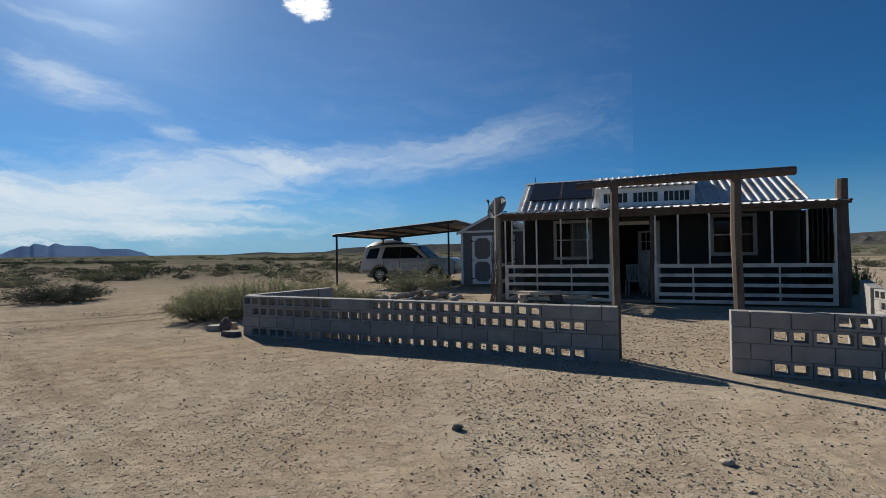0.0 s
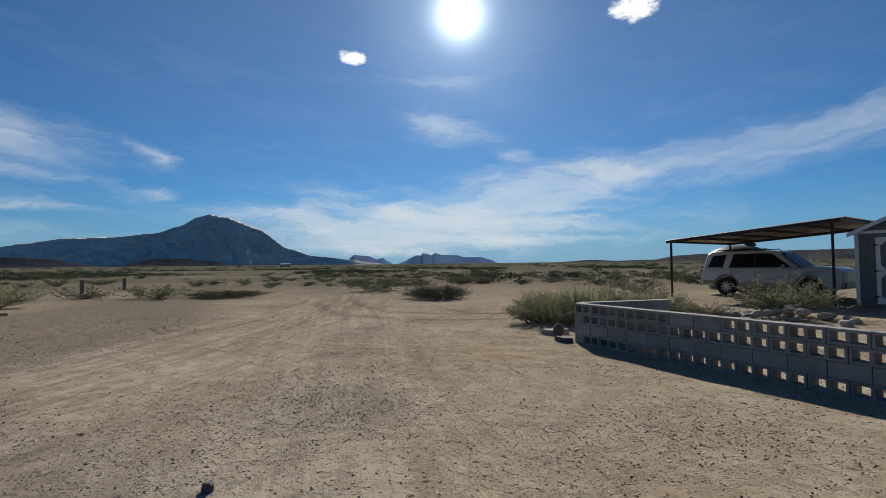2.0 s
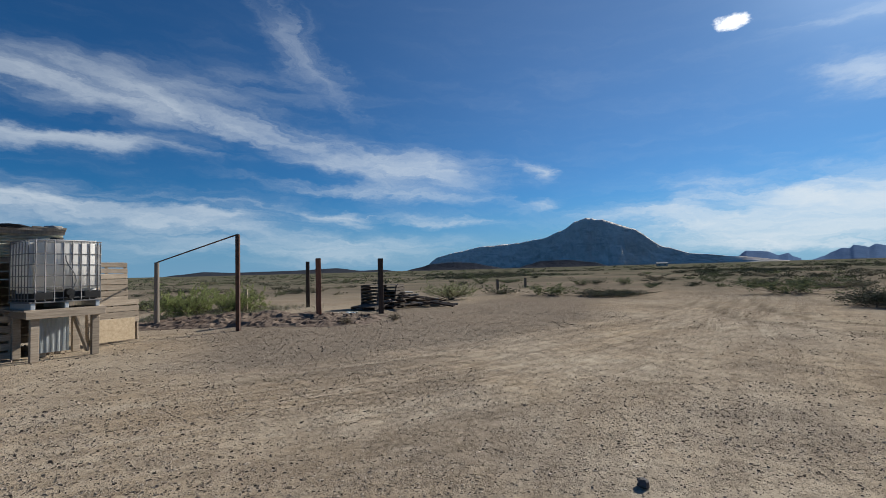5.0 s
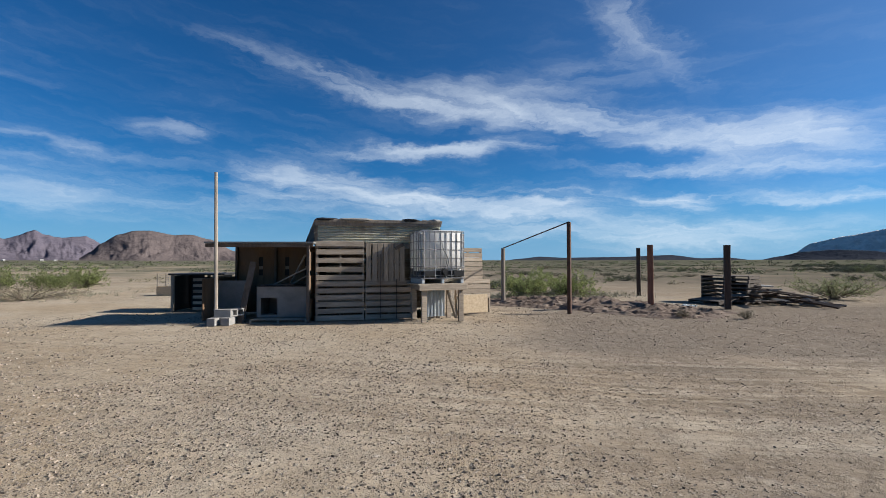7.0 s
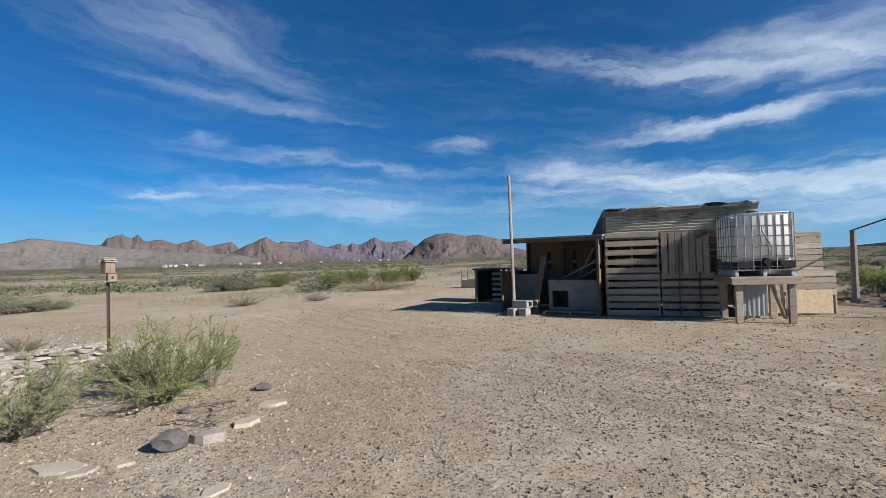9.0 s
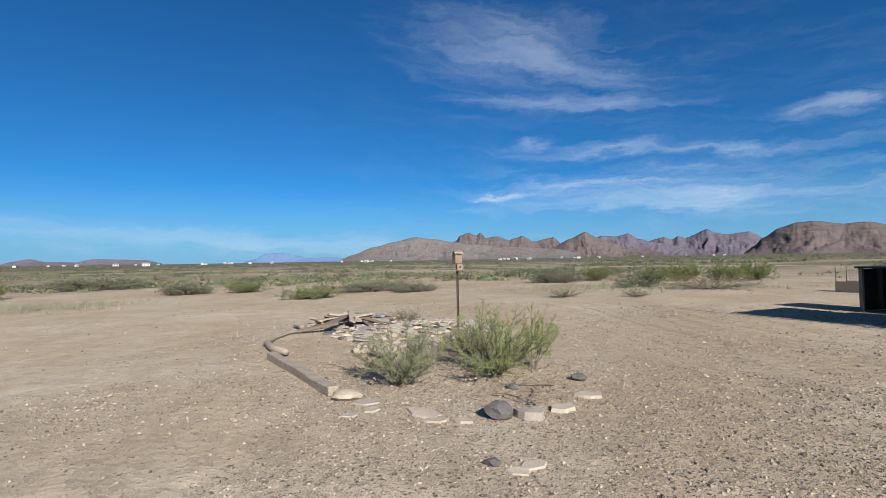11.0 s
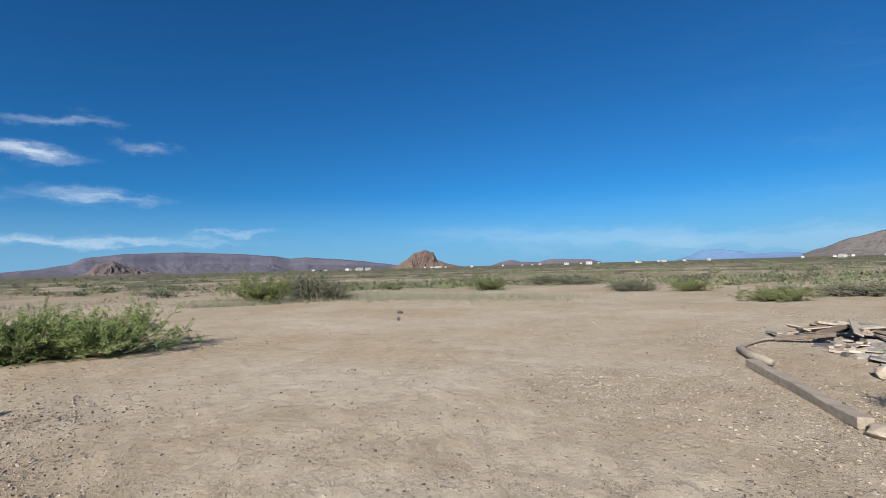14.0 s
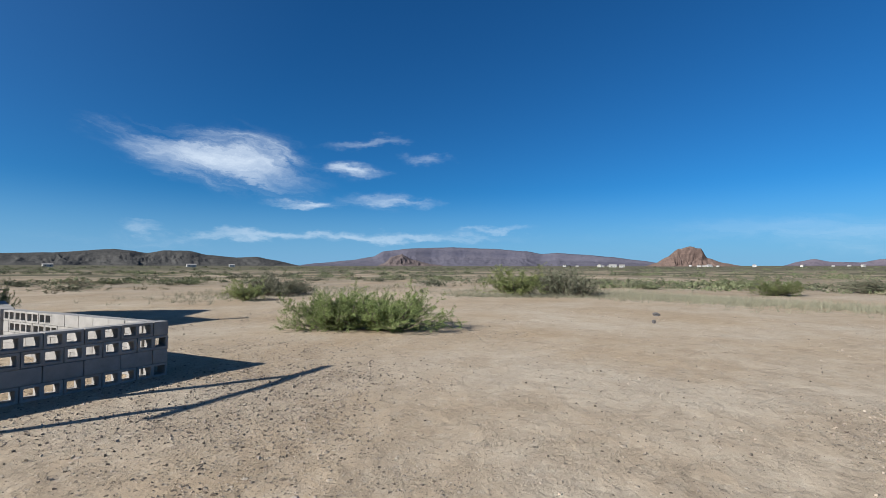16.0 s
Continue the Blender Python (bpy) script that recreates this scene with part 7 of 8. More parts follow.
def earth_bank():
    t = thing("dirt_bank", "low rough bank of dark dug earth by the bare posts", "dirt bank", None)
    verts, faces = [], []
    nx, ny = 150, 54

    def height(u, v, x, y):
        fade = max(0.0, 1 - u * u) * max(0.0, 1 - v * v)
        h = 0.30 * fade ** 0.6 * (0.72 + 0.55 * noise.noise((x * 1.3, y * 1.3, 2.0)))
        h += min(1.0, fade * 4) * (0.085 * noise.fractal((x * 2.6, y * 2.6, 1.0), 0.7, 2.1, 5) + 0.03 * noise.noise((x * 13, y * 13, 4.0)))
        return ground_height(x, y) - 0.04 + h

    def spot(u, v):
        return -15.9 + u * 0.55 - v * 1.9, -5.0 + u * 4.1 + v * 0.4

    for j in range(ny + 1):
        for i in range(nx + 1):
            u, v = i / nx * 2 - 1, j / ny * 2 - 1
            x, y = spot(u, v)
            verts.append((x, y, height(u, v, x, y)))
    for j in range(ny):
        for i in range(nx):
            k = j * (nx + 1) + i
            faces.append((k, k + 1, k + nx + 2, k + nx + 1))
    part("earth", raw_mesh("earth", verts, faces, SOIL), None, t)
    rnd = random.Random(31)
    kinds = []
    for k in range(6):
        bm = bmesh.new()
        lump(bm, (1.0, 0.8, 0.6), 900 + k, 0.7)
        kinds.append(mesh_of("clod", bm, SOIL))
    for k in range(220):
        u, v = rnd.uniform(-0.97, 0.97), max(-0.95, min(0.95, rnd.gauss(0, 0.5)))
        x, y = spot(u, v)
        s = 0.03 + 0.10 * rnd.random() ** 3
        part("clod", kinds[k % 6], None, t, at=pose(x, y, height(u, v, x, y) + s * 0.08, 0, 0, rnd.uniform(0, 360)) @ Matrix.Diagonal((s, s, s, 1)))


earth_bank()


# ---- stone bed with the birdhouse ----
def slab_shape(bm, size, seed):
    """A flat broken slab with an angular outline and a slightly tilted top."""
    rnd = random.Random(seed)
    n = rnd.randint(5, 7)
    ring = []
    for k in range(n):
        a = 2 * math.pi * (k + rnd.uniform(-0.3, 0.3)) / n
        r = rnd.uniform(0.38, 0.56)
        ring.append((r * math.cos(a) * size[0], r * math.sin(a) * size[1]))
    tx, ty = rnd.uniform(-0.15, 0.15), rnd.uniform(-0.15, 0.15)
    lows = [bm.verts.new((x, y, -0.5 * size[2])) for x, y in ring]
    tops = [bm.verts.new((x * rnd.uniform(0.88, 0.98), y * rnd.uniform(0.88, 0.98), size[2] * (0.5 + tx * x / size[0] + ty * y / size[1] + rnd.uniform(-0.06, 0.06)))) for x, y in ring]
    mid = bm.verts.new((0, 0, size[2] * rnd.uniform(0.45, 0.58)))
    for k in range(n):
        j = (k + 1) % n
        bm.faces.new((lows[k], lows[j], tops[j], tops[k]))
        bm.faces.new((tops[k], tops[j], mid))
    bm.faces.new(lows[::-1])


def stone(label, x, y, size, mt, seed, flat=False, turn=0.0, group="", lift=0.35):
    if flat:
        size = (size[0], size[1], size[2] * 0.42)
    t = thing("rock" if not flat else "flagstone", label, "rock", on_ground(x, y, turn) @ pose(0, 0, size[2] * lift), group)
    bm = bmesh.new()
    if flat:
        slab_shape(bm, size, seed)
    else:
        lump(bm, size, seed, 0.42)
    part("stone", bm, mt, t)
    return t


for k, (label, x, y, s, mt, flat, turn) in enumerate((
        ("smooth dark oval rock edging the bed", 0.54, -4.72, (0.25, 0.19, 0.19), DARK_STONE, False, 20),
        ("grey wedge-shaped rock edging the bed", 0.28, -4.80, (0.30, 0.22, 0.20), GREY_STONE, True, -15),
        ("pale flat rock at the edge of the bed", -0.02, -5.12, (0.36, 0.22, 0.10), PALE_STONE, True, 40),
        ("pale flat rock at the edge of the bed", -0.28, -5.62, (0.34, 0.2, 0.09), PALE_STONE, True, 10),
        ("dark rock at the edge of the bed", -0.16, -6.32, (0.20, 0.14, 0.10), DARK_STONE, False, 0),
        ("long pale flagstone edging the bed", 1.26, -4.66, (0.50, 0.24, 0.06), PALE_STONE, True, -22),
        ("pale flagstone beside the long one", 1.10, -4.52, (0.30, 0.16, 0.05), PALE_STONE, True, 15),
        ("small pale stone edging the bed", 0.85, -4.56, (0.20, 0.15, 0.06), PALE_STONE, True, 0),
        ("grey slate lying flat at the bed", 2.00, -4.86, (0.34, 0.24, 0.04), GREY_STONE, True, 30),
        ("grey slate lying flat at the bed", 1.82, -4.66, (0.22, 0.18, 0.05), GREY_STONE, True, 70),
        ("grey slate lying flat at the bed", 1.98, -4.46, (0.20, 0.14, 0.04), GREY_STONE, True, 10),
        ("rounded pale boulder at the end of the log", 2.26, -4.92, (0.36, 0.28, 0.13), TAN_STONE, False, 0),
        ("pale flagstone out on the gravel", 0.14, -3.78, (0.26, 0.15, 0.04), PALE_STONE, True, 40),
        ("pale flagstone out on the gravel", 0.22, -3.66, (0.20, 0.15, 0.035), PALE_STONE, True, 0),
        ("tan boulder inside the bed", 3.22, -7.22, (0.30, 0.24, 0.20), TAN_STONE, False, 0),
        ("grey rock inside the bed", 2.80, -7.15, (0.45, 0.35, 0.22), GREY_STONE, False, 30),
        ("small dark stone in the bed", 0.55, -5.7, (0.14, 0.1, 0.08), DARK_STONE, False, 0),
        ("small dark stone on the gravel", 0.42, -3.72, (0.12, 0.08, 0.06), DARK_STONE, False, 0),
        ("dark stone lying in the yard", -0.06, 3.84, (0.10, 0.075, 0.06), DARK_STONE, False, 0),
        ("small pale stone lying in the yard", 1.80, 3.20, (0.095, 0.075, 0.04), PALE_STONE, False, 0),
        ("dark stone lying in the yard", -3.42, 1.48, (0.10, 0.08, 0.07), DARK_STONE, False, 0),
        ("pale flat block of stone at the wall corner", -5.02, 9.02, (0.46, 0.30, 0.30), PALE_STONE, True, -8),
        ("small pale stone at the wall corner", -4.86, 9.30, (0.30, 0.22, 0.30), PALE_STONE, True, 12),
        ("dark upright stone at the wall corner", -4.72, 8.86, (0.22, 0.18, 0.34), DARK_STONE, False, 0),
        ("dark flat stone at the wall corner", -4.34, 8.40, (0.42, 0.28, 0.24), DARK_STONE, True, 6),
        ("dark stone far out on the dirt", 15.2, -4.88, (0.34, 0.2, 0.12), DARK_STONE, False, 0),
        ("dark clod beside the pole", 13.2, -4.2, (0.12, 0.1, 0.12), DARK_STONE, False, 0))):
    stone(label, x, y, s, mt, 100 + k, flat, turn, "loose rocks")


def slab_bed():
    rnd = random.Random(11)
    mats = [PALE_STONE, PALE_STONE, GREY_STONE, GREY_STONE, GREY_STONE, TAN_STONE, DARK_STONE]
    shapes = []
    for k in range(10):
        bm = bmesh.new()
        slab_shape(bm, (1.25, 1.25, 1.0), 300 + k)
        shapes.append({m.name: None for m in mats})
        base = mesh_of("slab", bm, PALE_STONE)
        for m in mats:
            me = base.copy()
            me.materials[0] = m
            shapes[-1][m.name] = me
    made = []
    tries = 0
    while len(made) < 190 and tries < 4000:
        tries += 1
        a, r = rnd.uniform(0, 2 * math.pi), math.sqrt(rnd.random())
        x, y = 3.05 + 1.75 * r * math.cos(a) + 0.1, -9.55 + 1.75 * r * math.sin(a)
        s = rnd.uniform(0.14, 0.42) if len(made) < 120 else rnd.uniform(0.08, 0.18)
        if any(math.hypot(x - p, y - q) < 0.36 * (s + u) for p, q, u in made):
            continue
        if math.hypot(x - 2.26, y + 9.72) < 0.16:
            continue
        made.append((x, y, s))
        m = rnd.choice(mats)
        t = thing("slab", "broken flat slab lying in the stone bed", "slab", on_ground(x, y, rnd.uniform(0, 360)) @ pose(0, 0, 0.012 + 0.03 * rnd.random(), rnd.gauss(0, 6), rnd.gauss(0, 6), 0) @ Matrix.Diagonal((s, s * rnd.uniform(0.55, 0.9), rnd.uniform(0.018, 0.042), 1)), "slabs of the stone bed")
        part("stone", rnd.choice(shapes)[m.name], None, t)


slab_bed()


def edging():
    a, b = Vector((2.44, -4.98, 0.050)), Vector((4.48, -6.58, 0.055))
    t = thing("timber_edging", "heavy grey squared timber lying as bed edging", "timber", None)
    bm = bmesh.new()
    beam(bm, a, b, 0.125, 0.115)
    bmesh.ops.subdivide_edges(bm, edges=[e for e in bm.edges if e.calc_length() > 1], cuts=9)
    for v in bm.verts:
        v.co += 0.022 * Vector((noise.noise(v.co * 3), noise.noise(v.co * 3 + Vector((4, 0, 0))), noise.noise(v.co * 3 + Vector((0, 4, 0)))))
    part("timber", bm, LOG_WOOD, t, bevel=0.012)
    t = thing("curved_log", "curved dead grey branch closing the bed edge", "log", None)
    bm = bmesh.new()
    pts = [(4.30, -6.74, 0.07), (4.75, -7.0, 0.08), (5.22, -7.45, 0.06), (5.48, -8.0, 0.05), (5.60, -8.6, 0.05), (5.52, -9.2, 0.06), (5.30, -9.6, 0.05)]
    tube(bm, pts, [0.045, 0.065, 0.055, 0.038, 0.03, 0.026, 0.016], 8)
    for v in bm.verts:
        v.co += 0.02 * Vector((noise.noise(v.co * 4), noise.noise(v.co * 4 + Vector((4, 0, 0))), noise.noise(v.co * 4 + Vector((0, 4, 0)))))
    part("branch", bm, LOG_WOOD, t, smooth=True)
    rnd = random.Random(8)
    for k in range(24):
        x, y = 5.0 + rnd.gauss(0, 0.42), -10.0 + rnd.gauss(0, 0.38)
        ang = rnd.uniform(0, math.pi)
        ln = rnd.uniform(0.5, 1.0)
        d = Vector((math.cos(ang), math.sin(ang), rnd.uniform(-0.2, 0.2))) * ln / 2
        c = Vector((x, y, ground_height(x, y) + 0.05 + abs(d.z) + 0.2 * max(0, 1 - math.hypot(x - 5.0, y + 10.0) * 1.4)))
        t = thing("short_plank", "short sun-bleached plank in a loose heap", "plank", None, "planks heaped on the bed")
        bm = bmesh.new()
        beam(bm, c - d, c + d, rnd.uniform(0.08, 0.16), rnd.uniform(0.02, 0.05), rnd.uniform(-0.5, 0.5))
        part("board", bm, LOG_WOOD if k % 4 else BEAM_WOOD, t, bevel=0.004)
    for k in range(3):
        c = Vector((5.2 + 0.25 * k, -12.2 + 0.15 * k, 0.05))
        d = Vector((0.95, -0.5, 0)) * 0.6
        t = thing("long_plank", "long grey plank lying on the dirt", "plank", None, "planks behind the bed")
        bm = bmesh.new()
        beam(bm, c - d, c + d, 0.14, 0.04)
        part("board", bm, DOG_BOX, t, bevel=0.004)


def dead_branches():
    rnd = random.Random(14)
    for x, y, turn in ((0.10, -5.95, 20), (0.75, -5.35, 160), (0.35, -5.75, 100)):
        t = thing("dead_branch", "dry grey dead branch lying under the shrubs", "branch", on_ground(x, y, turn), "dead branches in the bed")
        bm = bmesh.new()
        pts = [(0.16 * i, 0.05 * math.sin(i * 1.3 + x), 0.025 + 0.03 * abs(math.sin(i))) for i in range(5)]
        tube(bm, pts, [0.010, 0.009, 0.007, 0.005, 0.003], 6)
        part("limb", bm, BROWN_BARK, t)
        for k in range(3):
            bm = bmesh.new()
            p = Vector(pts[k + 1])
            tube(bm, [p, p + Vector((0.10, rnd.uniform(-0.14, 0.14), 0.05)), p + Vector((0.2, rnd.uniform(-0.22, 0.22), 0.06))], [0.005, 0.004, 0.002], 5)
            part("twig", bm, BROWN_BARK, t)


edging()
dead_branches()


def birdhouse():
    t = thing("birdhouse", "weathered wooden birdhouse of two boxes on a steel pole", "birdhouse", on_ground(2.26, -9.72, 8))
    bm = bmesh.new()
    box(bm, -0.024, 0.024, -0.024, 0.004, -0.2, 1.56)
    box(bm, -0.024, -0.018, 0.004, 0.026, -0.2, 1.50)
    part("pole", bm, DARK_WOOD, t, "thin dark steel channel pole", bevel=0.002)
    turn = pose(0, 0, 0, 0, 0, 40) @ Matrix.Diagonal((0.74, 0.8, 1.0, 1.0))

    def boards(name, pieces, mt, label="", bevel=0.003, m=turn):
        bm = bmesh.new()
        for a, b, c, d, e, f in pieces:
            box(bm, a, b, c, d, e, f)
        bm.transform(m)
        return part(name, bm, mt, t, label, bevel=bevel)

    # upper house: upright side boards, two gables and a ridged roof
    for y0 in (-0.082, 0.068):
        boards("side_board", [(-0.11 + 0.055 * k, -0.058 + 0.055 * k, y0 + 0.002 * (k % 2), y0 + 0.014, 1.36, 1.53) for k in range(4)], BIRD_WOOD)
    for x0 in (-0.11, 0.096):
        bm = bmesh.new()
        ring = ((-0.068, 1.36), (0.068, 1.36), (0.068, 1.53), (0.0, 1.595), (-0.068, 1.53))
        near_side = [bm.verts.new((x0, y, z)) for y, z in ring]
        far_side = [bm.verts.new((x0 + 0.014, y, z)) for y, z in ring]
        bm.faces.new(near_side[::-1])
        bm.faces.new(far_side)
        for k in range(5):
            j = (k + 1) % 5
            bm.faces.new((near_side[k], near_side[j], far_side[j], far_side[k]))
        bm.transform(turn)
        part("gable", bm, BIRD_WOOD, t)
    for s in (-1, 1):
        bm = bmesh.new()
        for k in range(3):
            y0, z0 = s * (0.012 + 0.034 * k), 1.618 - 0.030 * k
            beam(bm, (-0.14, y0 + s * 0.02, z0 - 0.014), (0.14, y0 + s * 0.02, z0 - 0.014), 0.052, 0.014)
        bm.transform(turn)
        part("roof", bm, PALE_STONE, t, "pale lapped roof boards", bevel=0.002)
    boards("floor_board", [(-0.12, 0.12, -0.09, 0.09, 1.345, 1.36)], BIRD_WOOD)
    # lower box with a round hole
    low = pose(-0.055, 0.03, 0, 0, 0, 20) @ Matrix.Diagonal((0.8, 0.9, 1.0, 1.0))
    boards("lower_box", [(-0.085, 0.085, -0.06, 0.06, 1.18, 1.335)], BIRD_WOOD, m=low, bevel=0.008)
    # box is solid; a black disc paints the dark inside of the hole
    bm = bmesh.new()
    tube(bm, [(0.0, 0.055, 1.27), (0.0, 0.063, 1.27)], 0.026, 12)
    bm.transform(low)
    part("entrance", bm, BLACK_PLASTIC, t, "black disc standing in for the round entrance hole")
    boards("perch", [(-0.10, 0.12, 0.06, 0.10, 1.20, 1.215)], BIRD_WOOD, m=low, bevel=0.002)


birdhouse()


# ---- yard clutter inside the walls ----
def flagstone_stack():
    rnd = random.Random(3)

    def slab(label, x, y, z, size, mt, turn, seed):
        t = thing("flagstone", label, "flagstone", pose(x, y, z + size[2] / 2, 0, 0, turn), "stacked flagstones")
        bm = bmesh.new()
        slab_shape(bm, size, seed)
        part("stone", bm, mt, t)

    for k in range(4):
        slab("pale stone in a short pillar under the slab", 1.62 + rnd.uniform(-0.03, 0.03), 12.72, 0.082 * k - 0.01, (0.34 - 0.02 * k, 0.36, 0.082), PALE_STONE, rnd.uniform(-25, 25), 500 + k)
    for k in range(3):
        slab("dark stone in a short pillar under the slab", 2.52 + rnd.uniform(-0.03, 0.03), 12.76, 0.108 * k - 0.01, (0.42, 0.40, 0.108), DARK_STONE, rnd.uniform(-25, 25), 510 + k)
    slab("broad pale flagstone laid across stone pillars", 2.08, 12.72, 0.318, (1.52, 0.72, 0.085), PALE_STONE, -12, 504)
    for k, (x, z) in enumerate(((2.98, 0.0), (3.02, 0.09), (3.06, 0.18))):
        slab("flat tan flagstone stacked beside the stone table", x, 12.78, z, (0.86, 0.50, 0.085), TAN_STONE, rnd.uniform(-15, 5), 520 + k)
    for k in range(34):
        x, y = -1.75 + rnd.gauss(0, 0.75), 15.0 + rnd.gauss(0, 0.4)
        s = rnd.uniform(0.16, 0.38)
        h = 0.28 * max(0, 1 - abs(x + 1.3) / 1.2) * rnd.random()
        stone("tan rock heaped in the yard", x, y, (s, s * 0.8, s * 0.6), (TAN_STONE, PALE_STONE, TAN_STONE, GREY_STONE)[k % 4], 600 + k, False, rnd.uniform(0, 360), "rock heap in the yard", 0.3 + h / (s * 0.6))

    for k in range(16):
        x, y = -3.0 + rnd.gauss(0, 0.55), 14.6 + rnd.gauss(0, 0.45)
        s = rnd.uniform(0.28, 0.6)
        stone("flat grey slab laid beside the rock heap", x, y, (s, s * 0.7, 0.07), (GREY_STONE, PALE_STONE)[k % 2], 700 + k, True, rnd.uniform(0, 360), "rock heap in the yard", 0.8)


flagstone_stack()


# ---- plants ----
def shrub_meshes(name, seed, stems, radius, height, twigs, leaves, leaf, leaf_mat, droop=0.0, width=0.34, fuzz=1.0, foot=0.10, wild=0.0):
    """Stems and leaves of one shrub: stems fan out from the base, twigs leave them, small leaves sit along the twigs."""
    rnd = random.Random(seed)
    bm = bmesh.new()
    lv, lf = [], []

    def add_leaf(p, d):
        d = (d + Vector((rnd.gauss(0, 0.6), rnd.gauss(0, 0.6), rnd.gauss(0.05, 0.5)))).normalized()
        side = d.cross(Vector((rnd.gauss(0, 1), rnd.gauss(0, 1), rnd.gauss(0, 1)))).normalized()
        ln = leaf * rnd.uniform(0.6, 1.4)
        i = len(lv)
        q = p + Vector((rnd.gauss(0, 0.4), rnd.gauss(0, 0.4), rnd.gauss(0, 0.4))) * leaf * fuzz
        lv.extend([tuple(q), tuple(q + d * ln * 0.5 + side * ln * width * 0.5), tuple(q + d * ln), tuple(q + d * ln * 0.5 - side * ln * width * 0.5)])
        lf.append((i, i + 1, i + 2, i + 3))

    for s in range(stems):
        az = 2 * math.pi * (s + rnd.uniform(-0.4, 0.4)) / stems
        out = math.sqrt(rnd.uniform(0.05, 1.0))
        tip = Vector((math.cos(az) * radius * out, math.sin(az) * radius * out, height * (1.02 - 0.55 * out ** 2) * rnd.uniform(0.65, 1.12)))
        if wild:
            tip *= 1 + wild * max(-0.8, rnd.gauss(0, 0.6)) + wild * 0.5 * math.sin(az * 3 + seed)
        root = Vector((math.cos(az), math.sin(az), 0)) * radius * foot * rnd.random()
        mid = root.lerp(tip, 0.5) + Vector((rnd.gauss(0, 0.06), rnd.gauss(0, 0.06), 0.06 + rnd.gauss(0, 0.05))) * radius
        pts = []
        for k in range(6):
            t = k / 5
            pts.append(root * (1 - t) ** 2 + mid * 2 * t * (1 - t) + tip * t * t)
        r0 = 0.012 * radius + 0.003
        tube(bm, pts, [r0 * (1 - 0.85 * k / 5) + 0.001 for k in range(6)], 3, False)
        for w in range(twigs):
            t = 0.16 + 0.84 * (w + rnd.random()) / twigs
            k = min(4, int(t * 5))
            p = pts[k].lerp(pts[k + 1], t * 5 - k)
            d = (pts[k + 1] - pts[k]).normalized() + Vector((rnd.gauss(0, 0.7), rnd.gauss(0, 0.7), rnd.gauss(0.2, 0.45) - droop))
            ln = radius * rnd.uniform(0.14, 0.34)
            q = p + d.normalized() * ln
            q.z = max(q.z, 0.02)
            tube(bm, [p, q], [r0 * 0.28, r0 * 0.12], 3, False)
            for n in range(leaves):
                f = (n + rnd.random()) / leaves
                pt = p.lerp(q, f)
                pt.z = max(pt.z, 0.015)
                add_leaf(pt, q - p)
    return mesh_of(name + "_stems", bm, TWIG), raw_mesh(name + "_leaves", lv, lf, leaf_mat)


